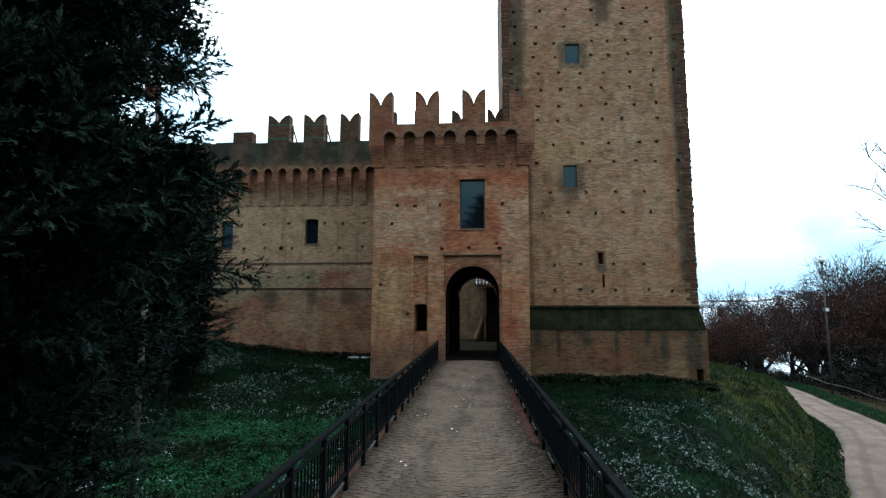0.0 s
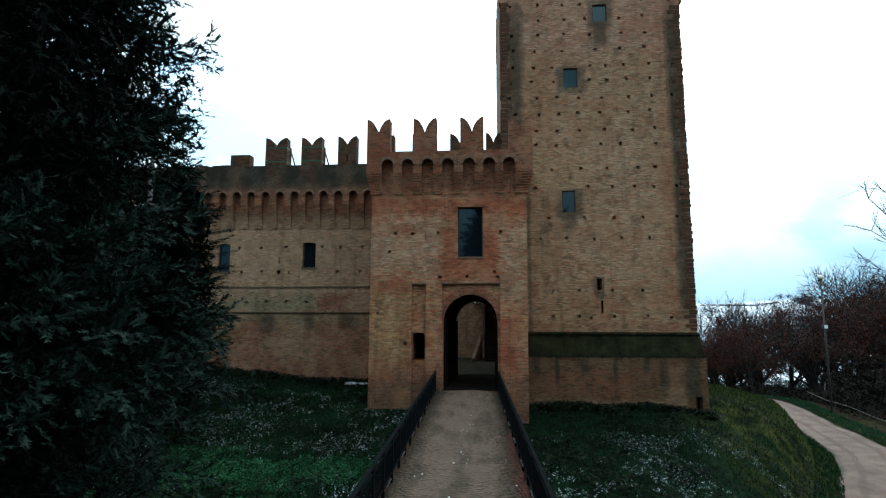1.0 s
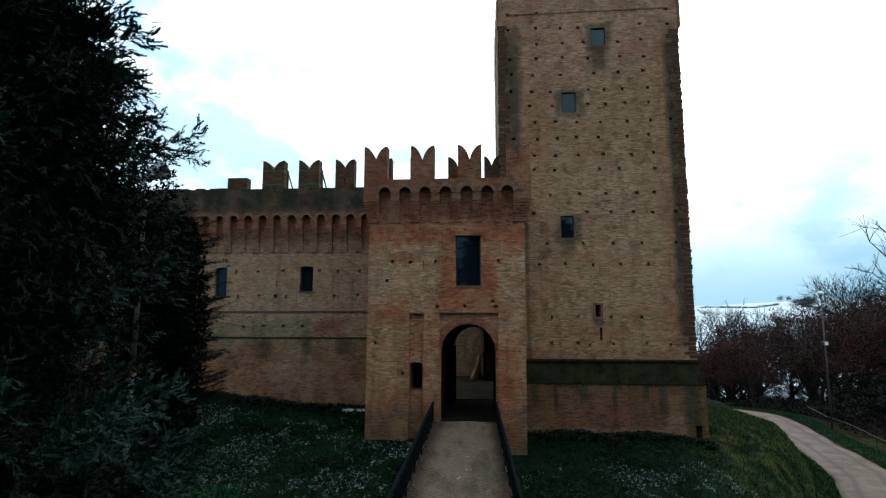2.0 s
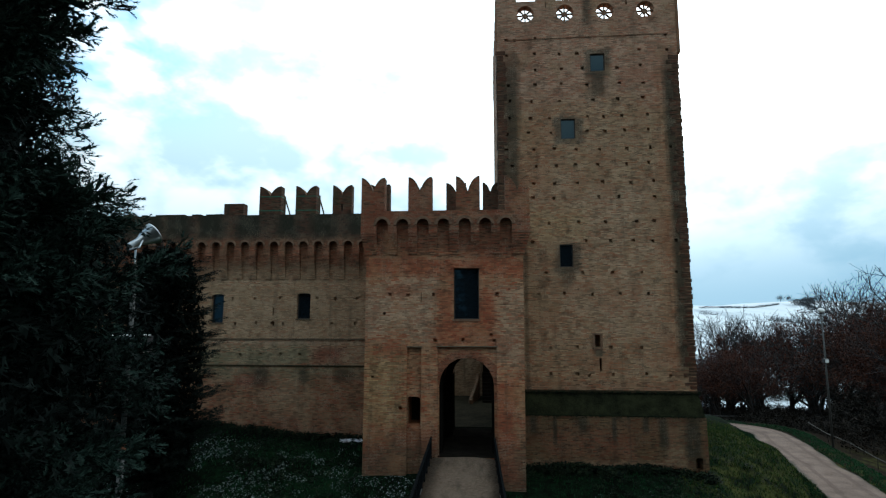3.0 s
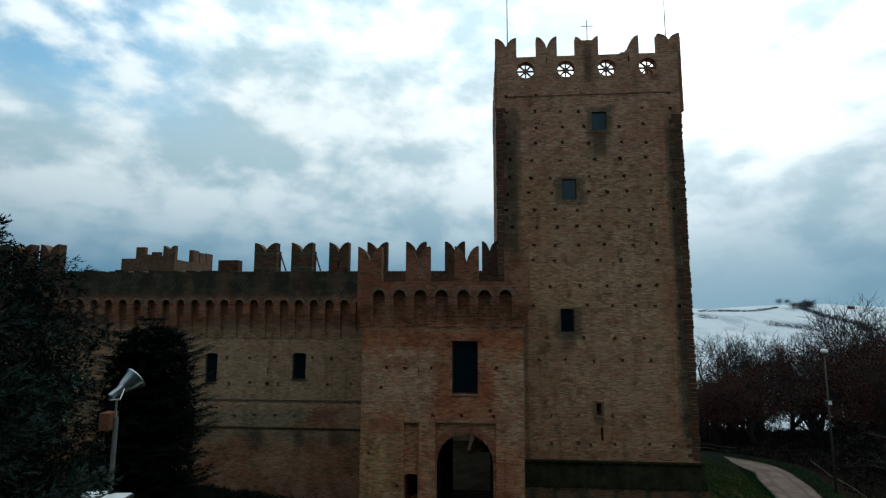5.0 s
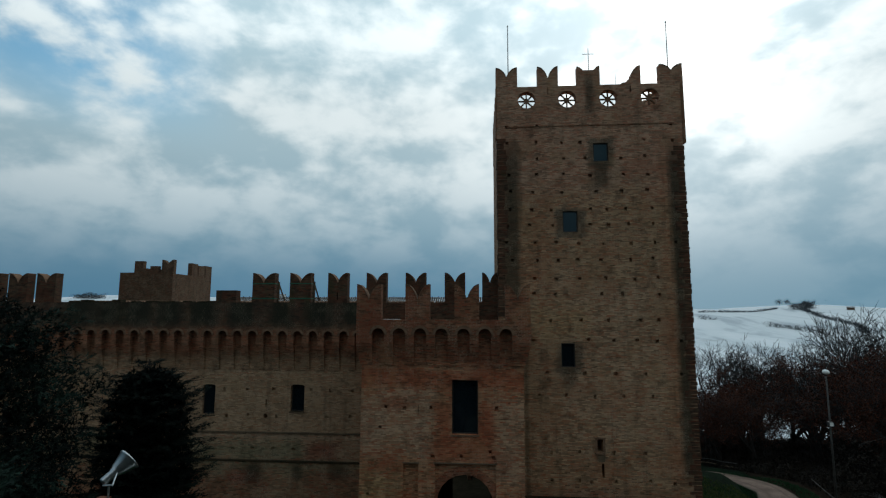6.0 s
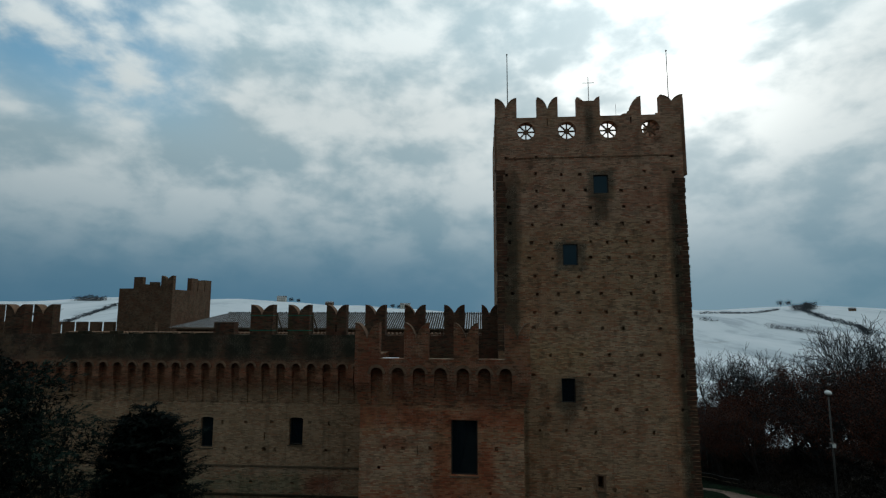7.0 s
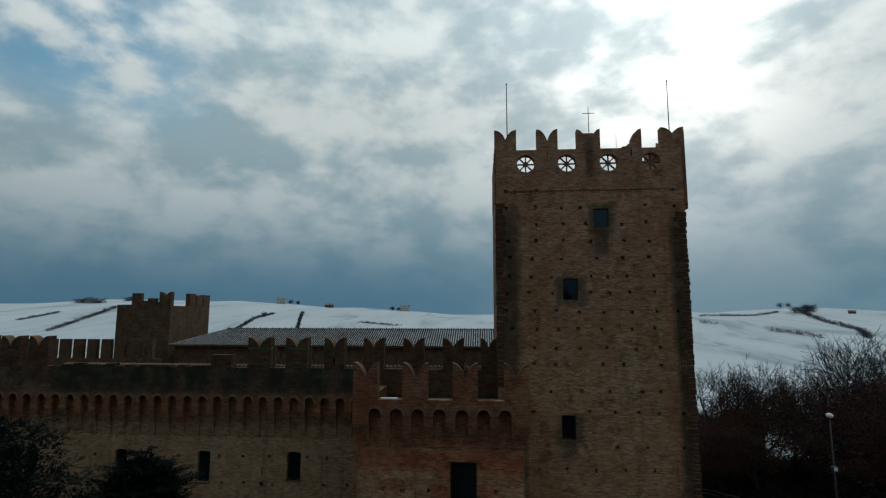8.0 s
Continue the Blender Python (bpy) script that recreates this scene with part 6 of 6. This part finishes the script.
def build_grass():
    rng = np.random.default_rng(3)
    up = np.array((0.0, 0.0, 1.0))
    for name, label, n, area, size, mat, shapes in (
            ("grass", "short wet green grass of the castle mound", 41000, (-17, 24, 7.5, 46), (0.08, 0.20), M_GRASSBLADE, [tuft(k) for k in range(4)]),
            ("grass", "yellow-green grass on the shoulder of the mound", 26000, (10.5, 26, 19, 48), (0.08, 0.2), M_SHOULDER, [tuft(k + 5) for k in range(4)]),
            ("weeds", "low leafy weeds on the bank", 7000, (-16, 17, 8, 28), (0.14, 0.32), M_WEED, [weed(k) for k in range(4)]),
            ("snowy_weeds", "leafy weeds dusted with snow", 52000, (-15, 17, 8, 26), (0.05, 0.12), M_FROST, [weed(k + 9, 5) for k in range(4)]),
            ("lush_grass", "patches of lush wet green grass", 16000, (-9, -0.7, 8, 19), (0.08, 0.2), M_LUSH, [tuft(k + 20) for k in range(2)] + [weed(k + 20, 8) for k in range(3)])):
        x, y = on_grass(n, *area, rng)
        if name != "grass":
            level, depth, fine = {"weeds": (-0.1, 4.0, 0.0), "snowy_weeds": (0.08, 9.0, 0.9), "lush_grass": (-0.05, 15.0, 0.3)}[name]
            keep = np.array([noise.noise(Vector((a * 0.33, b * 0.33, depth))) + fine * noise.noise(Vector((a * 1.6, b * 1.6, depth))) for a, b in zip(x, y)]) > level
            if name == "snowy_weeds":
                keep &= (x < 1) | (y < 22.8 + 0.8 * np.sin(1.3 * x))
            x, y = x[keep], y[keep]
        z = ground_height(x, y) - 0.01
        pos = np.stack([x, y, z], 1)
        fwd = up + rng.normal(size=pos.shape) * 0.18
        ob = scatter(name, pos, fwd, rng.uniform(*size, len(x)), mat, None, shapes, rng, label, "stuff")
        tagged(ob, category="grass" if "grass" in name else "weeds")
    # green verge beside the track
    n = 6000
    y = rng.uniform(28, 58, n)
    x = np.interp(y, ROAD_XY[::-1, 1], ROAD_XY[::-1, 0]) + rng.uniform(1.7, 3.2, n)
    tagged(scatter("verge_grass", np.stack([x, y, ground_height(x, y) - 0.01], 1), up + rng.normal(size=(n, 3)) * 0.2, rng.uniform(0.08, 0.2, n), M_LUSH, None, [tuft(k + 30) for k in range(4)], rng, "strip of green grass along the gravel track", "stuff"), category="grass")
    y = rng.uniform(16, 52, n)
    x = np.interp(y, ROAD_XY[::-1, 1], ROAD_XY[::-1, 0]) - rng.uniform(1.62, 2.7, n) * 1.12
    tagged(scatter("verge_grass", np.stack([x, y, ground_height(x, y) - 0.01], 1), up + rng.normal(size=(n, 3)) * 0.2, rng.uniform(0.08, 0.22, n), M_GRASSBLADE, None, [tuft(k + 40) for k in range(4)], rng, "ragged grass along the inner edge of the track", "stuff"), category="grass")
    # brambles under the wood and along the fence
    n = 42000
    x, y = rng.uniform(27.5, 80, n), rng.uniform(44, 90, n)
    rx = np.interp(y, ROAD_XY[::-1, 1], ROAD_XY[::-1, 0])
    ok = (x > rx + 4.2) & (x < 38 + (y - 40) * 0.9)
    x, y = x[ok], y[ok]
    hump = np.array([noise.noise(Vector((a * 0.16, c * 0.16, 2.0))) for a, c in zip(x, y)])
    z = ground_height(x, y) + rng.uniform(0, 1, len(x)) ** 1.4 * np.clip(3.0 + 4.0 * hump, 0.9, 6.0)
    z = np.where((x < 1.9 + 0.60 * y) & (x > 1.9 + 0.40 * y), ground_height(x, y) + 0.3 * (z - ground_height(x, y)), z)
    tagged(scatter("undergrowth", np.stack([x, y, z], 1), rng.normal(size=(len(x), 3)) + up, rng.uniform(0.22, 0.5, len(x)), M_IVY, None, [weed(k + 20, 6) for k in range(4)], rng,
                   "tangled dark brambles under the winter wood", "stuff"), category="undergrowth")
    n = 15000
    x, y = rng.uniform(29, 100, n), 110 + rng.normal(size=n) * 3.0
    z = ground_height(x, y) + rng.uniform(0, 1, n) ** 1.2 * (1.0 + 0.5 * np.sin(0.31 * x) * np.sin(0.13 * x + 1) + 3.6 * smooth01((x - 70) / 4))
    tagged(scatter("undergrowth", np.stack([x, y, z], 1), rng.normal(size=(n, 3)) + up, rng.uniform(0.4, 0.9, n), M_IVY, None, [weed(k + 30, 6) for k in range(4)], rng,
                   "dark bramble bank along the far edge of the wood", "stuff"), category="undergrowth")
    n = 11000
    x, y = rng.uniform(50, 190, n), 182 + rng.normal(size=n) * 3.0
    z = ground_height(x, y) + rng.uniform(0, 1, n) * (4.6 + 1.5 * np.sin(0.23 * x))
    tagged(scatter("far_thicket", np.stack([x, y, z], 1), rng.normal(size=(n, 3)) + up, rng.uniform(0.5, 1.1, n), M_THICKET, None, [weed(k + 50, 6) for k in range(4)], rng,
                   "grey-green thicket beyond a strip of snow", "stuff"), category="thicket")
    # moss along the lips of the sloping band, dark growth at the foot of the walls
    n = 1500
    x = rng.uniform(3.5, 12.05, n)
    top = rng.random(n) < 0.65
    pos = np.stack([x, np.where(top, 26.41, 26.16) - 0.02 * rng.random(n), np.where(top, 2.60, 1.57) + rng.normal(size=n) * 0.025], 1)
    tagged(scatter("moss", pos, rng.normal(size=(n, 3)) + np.array((0, -0.8, 0.5)), rng.uniform(0.04, 0.1, n), M_WEED, None, [weed(k + 70, 7) for k in range(4)], rng, "dark cushions of moss along the ledges of the tower", "stuff"), category="moss")
    n = 2600
    x = np.concatenate([rng.uniform(3.8, 12.3, n // 2), rng.uniform(-15, -3.2, n // 2)])
    y = np.where(x > 0, 26.0, 27.42) - np.abs(rng.normal(size=len(x))) * 0.3
    tagged(scatter("weeds", np.stack([x, y, ground_height(x, y) - 0.02], 1), up + rng.normal(size=(len(x), 3)) * 0.3, rng.uniform(0.12, 0.34, len(x)), M_WEED, None, [weed(k + 80, 9) for k in range(4)], rng, "dark weeds growing along the foot of the walls", "stuff"), category="weeds")
    n = 1100
    y = rng.uniform(9.5, 15.5, n)
    x = 2.40 + 0.0195 * (23.4 - y) - np.abs(rng.normal(size=n)) * 0.13 * (1 - np.abs(y - 12.3) / 4.2)
    leaf = np.array([((0, -0.4, 0), (1, 0, 0.1), (0, 0.4, 0.05))])
    tagged(scatter("fallen_leaves", np.stack([x, y, np.full(n, 0.315) + rng.random(n) * 0.025], 1), rng.normal(size=(n, 3)) * (1, 1, 0.1), rng.uniform(0.025, 0.065, n), M_LITTER, None, [leaf], rng,
                   "drift of wet russet leaves against the kerb", "stuff", 0.12), category="leaves")
    # a strip of old snow at the foot of the wall
    n = 640
    x, y = rng.uniform(-5.0, -3.25, n), 27.0 + rng.normal(size=n) * 0.16
    tagged(scatter("snow_drift", np.stack([x, y, ground_height(x, y) + 0.06 + 0.05 * rng.random(n)], 1), rng.normal(size=(n, 3)) * (1, 1, 0.1), rng.uniform(0.06, 0.14, n), M_SNOW, None, [np.array([((0, -0.5, 0), (1, -0.2, 0.1), (0.3, 0.6, 0.05))])], rng, "strip of old snow at the foot of the wall", "stuff", 0.3), category="snow")
    # scraps of snow left on the deck
    spots = [(1.30, 15.6), (1.42, 13.2), (1.36, 12.4), (1.33, 17.8), (0.62, 11.4), (1.28, 10.3), (2.42, 11.2), (2.46, 12.0), (2.40, 12.9), (1.55, 16.4), (0.5, 8.2)]
    pos = np.array([(a + rng.normal() * 0.10, c + rng.normal() * 0.13, 0.372 - 0.068 * ((a - 1.24) / 1.3) ** 2) for a, c in spots for _ in range(3)])
    flake = np.array([((0, -0.5, 0), (1, -0.2, 0.06), (0.3, 0.5, 0.03)), ((0.2, -0.6, 0.02), (0.9, 0.5, 0.05), (-0.2, 0.3, 0.0))])
    tagged(scatter("snow_scraps", pos, rng.normal(size=pos.shape) * (1, 1, 0.03), rng.uniform(0.015, 0.045, len(pos)), M_SNOW, None, [flake], rng, "scraps of old snow on the bridge deck", "stuff", 0.05), category="snow")


build_grass()


# ---- floodlight pole by the trees ----
def build_flood_pole():
    g = float(ground_height(-5.3, 11.2))
    p = thing("floodlight_pole", "weathered steel pole carrying a horn-shaped floodlight and two box floodlights", "floodlight pole", at=(-5.30, 11.2, 0))
    bm = bmesh.new()
    rod(bm, (0, 0, g - 0.3), (0, 0, 3.6), 0.062, 0.058, 12)
    rod(bm, (0, 0, 3.6), (0, 0, 7.30), 0.048, 0.045, 12)
    part("pole", bm, M_POLE, p, "streaked grey steel pole", smooth=True)
    bm = bmesh.new()
    rod(bm, (0, 0, 3.52), (0, 0, 3.64), 0.075, 0.07, 12)
    part("collar", bm, M_RUST, p)
    bm = boxes((-0.25, -0.02, -0.16, 0.10, 7.06, 7.40))
    soften(bm, 0.012)
    part("ballast_box", bm, M_RUST, p, "rusty steel ballast box")
    cab = [Vector((-0.16, -0.05, 7.07)), Vector((-0.20, -0.08, 6.86)), Vector((-0.12, -0.08, 6.72)), Vector((0.0, -0.05, 6.78))]
    tubes("cable", [[(c, 0.012) for c in cab]], M_BLACK, p, 6)
    # horn floodlight, tilted up towards the castle
    m = Matrix.Translation((-0.16, 0, 7.68)) @ Matrix.Rotation(radians(58), 4, "Z") @ Matrix.Rotation(radians(54), 4, "Y")
    flood = new("floodlight")
    flood.parent = p
    tagged(flood, "horn-shaped silver floodlight tilted upwards")
    prof = [(0.0, 0.0), (0.075, 0.0), (0.085, 0.02), (0.085, 0.22), (0.10, 0.235), (0.10, 0.27), (0.13, 0.30), (0.225, 0.56), (0.245, 0.57), (0.245, 0.595), (0.22, 0.60)]
    verts, faces = [], []
    sides = 24
    for r, z in prof:
        for k in range(sides):
            a = 2 * math.pi * k / sides
            verts.append(m @ Vector((r * math.cos(a), r * math.sin(a), z)))
    for i in range(len(prof) - 1):
        for k in range(sides):
            a, b = i * sides + k, i * sides + (k + 1) % sides
            faces.append((a, b, b + sides, a + sides))
    mesh_part("reflector_body", verts, faces, M_GALV, flood, smooth=True)
    bm = bmesh.new()
    bmesh.ops.create_circle(bm, cap_ends=True, segments=24, radius=0.222, matrix=m @ Matrix.Translation((0, 0, 0.585)))
    part("front_glass", bm, M_GLASS, flood)
    bm = bmesh.new()
    rod(bm, (-0.02, 0, 7.28), (-0.02, 0, 7.62), 0.02, sides=8)
    rod(bm, (-0.16, 0.02, 7.62), (0.10, -0.06, 7.66), 0.018, sides=8)
    rod(bm, (0.10, -0.06, 7.66), tuple(m @ Vector((0.0, -0.11, 0.26))), 0.016, sides=8)
    part("bracket", bm, M_GALV, flood)
    # two box floodlights on a cross-arm
    part("cross_arm", boxes((-0.55, 0.45, -0.03, 0.03, 5.50, 5.55)), M_BLACK, p)
    for dx, dy, turn in ((-0.31, -0.02, -10), (0.22, -0.12, 6)):
        f = new("box_floodlight")
        f.parent = p
        tagged(f, "grey box floodlight with a pale snow-dusted lid")
        t = Matrix.Translation((dx, dy, 5.56)) @ Matrix.Rotation(radians(turn), 4, "Z")
        bm = bmesh.new()
        prism(bm, [(-0.25, 0.02), (0.19, 0.0), (0.19, 0.25), (-0.22, 0.25), (-0.25, 0.2)], -0.17, 0.17)
        soften(bm, 0.012)
        bm.transform(t)
        part("housing", bm, M_HOUSING, f)
        bm = boxes((-0.24, 0.20, -0.18, 0.18, 0.252, 0.275))
        bm.transform(t)
        part("lid", bm, M_WHITE, f, "pale lid with thin snow")
        bm = boxes((0.192, 0.25, -0.175, 0.175, -0.01, 0.262))
        bm.transform(t)
        part("front_frame", bm, M_BLACK, f)
        bm = boxes((0.20, 0.216, -0.19, -0.175, -0.06, 0.2), (0.20, 0.216, 0.175, 0.19, -0.06, 0.2), (0.20, 0.216, -0.19, 0.19, -0.075, -0.06))
        bm.transform(t)
        part("yoke", bm, M_GALV, f)


build_flood_pole()


# ---- street lamp, fences by the track ----
def build_street_lamp():
    x, y = 29.15, 45.3
    g = float(ground_height(x, y))
    l = thing("street_lamp", "tall thin grey lamp post with a round lamp head", "street lamp", at=(x, y, 0))
    bm = bmesh.new()
    rod(bm, (0, 0, g - 0.3), (0, 0, 6.35), 0.085, 0.05, 10)
    part("post", bm, M_POLE, l, smooth=True)
    bm = bmesh.new()
    bmesh.ops.create_uvsphere(bm, u_segments=16, v_segments=10, radius=0.24, matrix=Matrix.Translation((-0.02, -0.05, 6.58)) @ Matrix.Rotation(radians(20), 4, "X") @ Matrix.Diagonal((1.1, 1, 0.75, 1)))
    part("lamp_head", bm, M_WHITE, l, "round whitish lamp head", smooth=True)
    bm = bmesh.new()
    rod(bm, (0, 0, 6.30), (0, 0, 6.42), 0.09, 0.15, 10)
    part("neck", bm, M_BLACK, l)
    bm = boxes((-0.18, 0.18, -0.2, 0.14, 2.42, 2.76))
    soften(bm, 0.02)
    part("side_floodlight", bm, M_BLACK, l, "small floodlight on the post")
    part("lens", boxes((-0.14, 0.12, -0.215, -0.2, 2.46, 2.72)), M_WHITE, l)
    p = thing("lamp_pole", "thin distant lamp pole at the edge of the wood", "pole", at=(31.0, 74.0, 0))
    g = float(ground_height(31, 74))
    bm = bmesh.new()
    rod(bm, (0, 0, g - 0.3), (0, 0, 3.6), 0.07, 0.05, 8)
    part("post", bm, M_POLE, p)
    bm = boxes((-0.2, 0.2, -0.2, 0.2, 3.6, 3.85))
    soften(bm, 0.05)
    part("lamp_head", bm, M_WHITE, p)


build_street_lamp()


def fence(label, pts, every, h, r, lower=False):
    f = thing("fence", label, "fence", "track fences")
    line = smooth_line(pts, 0.5)
    rnd = random.Random(2)
    run, last, tops = 0.0, None, []
    for k, p in enumerate(line):
        if last is not None:
            run += (p - last).length
        if last is None or run >= every:
            run = 0.0
            z = float(ground_height(p.x, p.y))
            top = Vector((p.x + rnd.uniform(-0.08, 0.08), p.y, z + h * rnd.uniform(0.85, 1.08)))
            bm = bmesh.new()
            rod(bm, (p.x, p.y, z - 0.2), top, r * 1.2, r, 7)
            part("post", bm, M_BARK, f)
            tops.append(top - Vector((0, 0, 0.06)))
        last = p
    for a, b in zip(tops, tops[1:]):
        for drop in ((0.0, 0.42) if lower else (0.0,)):
            bm = bmesh.new()
            rod(bm, a - Vector((0, 0, drop)), b - Vector((0, 0, drop)), r, r * 0.85, 7)
            part("rail", bm, M_POLE if drop == 0 else M_WOOD, f)


fence("weathered grey pole fence along the gravel track", [(30.9, 51.5), (30.0, 46.5), (29.1, 42), (28.2, 37.5), (27.2, 33)], 3.6, 0.85, 0.024)
fence("pale handrail fence at the edge of the wood", [(26.5, 70), (28.4, 62), (29.0, 59.5)], 2.2, 0.95, 0.045, True)


# ---- hedges, trees and farms on the snowy hills ----
def hedge_row(name, label, pts, width, height, seed, dense=1.0, category="hedge"):
    rng = np.random.default_rng(seed)
    pos, size = [], []
    for (xa, ya), (xb, yb) in zip(pts, pts[1:]):
        n = int(math.hypot(xb - xa, yb - ya) * 2.9 * dense) + 2
        t = rng.random(n)
        gaps = np.array([noise.noise(Vector((xa * 0.1 + v * 9, seed, 0))) for v in t]) > -0.35
        t = t[gaps]
        x = xa + (xb - xa) * t + rng.normal(size=len(t)) * width
        y = ya + (yb - ya) * t + rng.normal(size=len(t)) * width
        hh = height * (0.5 + 0.8 * np.array([abs(noise.noise(Vector((a * 0.06, b * 0.06, seed)))) for a, b in zip(x, y)]))
        for k in range(4):
            pos.append(np.stack([x + rng.normal(size=len(x)) * 0.7, y + rng.normal(size=len(x)) * 0.7, ground_height(x, y) + hh * rng.random(len(x))], 1))
    pos = np.concatenate(pos)
    ob = scatter(name, pos, rng.normal(size=pos.shape), rng.uniform(0.6, 1.4, len(pos)), M_SCRUB, None, [weed(k + 40, 7) for k in range(4)], rng, label, "stuff")
    tagged(ob, category=category)


LINES = [
    ("hedgerow", "dark bare hedgerow across a snowy field", [(-411, 474), (-438, 545), (-492, 675)], 1.2, 4.0),
    ("hedgerow", "dark bare hedgerow across a snowy field", [(-505, 540), (-517, 610)], 1.0, 3.0),
    ("hedgerow", "dark hedgerow along a field edge", [(-247, 516), (-272, 615), (-274, 680)], 1.0, 3.5),
    ("hedgerow", "thin hedgerow between white fields", [(-186, 524), (-250, 722)], 0.5, 2.0),
    ("hedgerow", "scrubby hedge on the snowy slope", [(290, 563), (301, 539), (308, 503)], 2.0, 5.0),
    ("hedgerow", "scrubby hedge climbing the snowy hill", [(445, 770), (405, 655), (384, 569), (345, 500)], 2.0, 5.0),
    ("hedgerow", "low hedge near the hilltop", [(297, 744), (324, 740), (376, 766), (430, 800)], 1.2, 3.5),
    ("hedgerow", "row of bushes on the snowy slope", [(257, 640), (268, 628)], 2.0, 5.0),
    ("copse", "dark leafless copse on the hilltop", [(440, 770), (452, 775), (470, 790)], 5.0, 13.0),
    ("copse", "dark copse on the skyline", [(-600, 740), (-562, 740)], 5.0, 9.0),
    ("copse", "small dark copse on the skyline", [(-566, 800), (-545, 800)], 4.0, 9.0),
    ("scrub", "patch of scrub on bare soil in the snow", [(-145, 632), (-120, 620), (-98, 612)], 4.0, 2.0),
]
for k, (nm, lb, pts, wd, ht) in enumerate(LINES):
    hedge_row(nm, lb, pts, wd, ht, 100 + k, 1.3 if ht < 8 else 7.0, "hedge" if nm == "hedgerow" else "trees")


def hill_tree(x, y, h, seed):
    rng = np.random.default_rng(seed)
    g = float(ground_height(x, y))
    t = thing("hill_tree", "distant round-headed leafless tree on the snowy hilltop", "tree", "hilltop trees", at=(x, y, g))
    bm = bmesh.new()
    rod(bm, (0, 0, -0.5), (0, 0, h * 0.6), 0.3, 0.15, 6)
    part("trunk", bm, M_BARK, t)
    n = 420
    d = rng.normal(size=(n, 3))
    d /= np.linalg.norm(d, axis=1, keepdims=True)
    pos = d * (rng.random((n, 1)) ** 0.4) * np.array((h * 0.52, h * 0.52, h * 0.38)) * (1 + 0.25 * rng.normal(size=(n, 1))) + np.array((0, 0, h * 0.5))
    scatter("crown", pos, rng.normal(size=(n, 3)), rng.uniform(0.5, 1.2, n), M_SCRUB, t, [weed(k + 60, 8) for k in range(3)], rng)


for k, (x, y, h) in enumerate([(482, 890, 12), (496, 893, 10), (437, 772, 11), (456, 776, 14), (465, 780, 12), (-150, 880, 8), (-330, 890, 9), (-318, 892, 7), (-140, 885, 7), (-270, 640, 7), (-300, 520, 6)]):
    hill_tree(x, y, h, 200 + k)


def farmhouse(x, y, w, d, h, wall, label, turn=0):
    g = float(ground_height(x, y)) - 0.5
    f = thing("farmhouse", label, "house", "distant farmhouses", at=(x, y, g), turn=turn)
    part("wall", boxes((-w / 2, w / 2, -d / 2, d / 2, 0, h)), wall, f)
    bm = bmesh.new()
    prism(bm, [(-d / 2 - 0.5, h), (d / 2 + 0.5, h), (0, h + d * 0.28)], -w / 2 - 0.4, w / 2 + 0.4, "x")
    part("roof", bm, M_TILE, f, "low tiled roof with snow")
    for i in range(int(w / 3)):
        for z in ((1.6, 4.4) if h > 5.5 else (1.6,)):
            a = -w / 2 + 1.5 + i * 3
            part("window", boxes((a - 0.5, a + 0.5, -d / 2 - 0.04, -d / 2 + 0.02, z, z + 1.4)), M_FRAME, f)


farmhouse(-345, 885, 15, 9, 8, M_PLASTER, "pale farmhouse on the snowy ridge", 8)
farmhouse(-262, 890, 13, 8, 5, M_FAR, "low brick farm building on the ridge", -10)
farmhouse(-130, 888, 17, 9, 8, M_PLASTER, "pale farmhouse among trees on the ridge", 5)
farmhouse(492, 740, 8, 6, 3.2, M_FAR, "reddish farmhouse on the snowy hillside", -30)
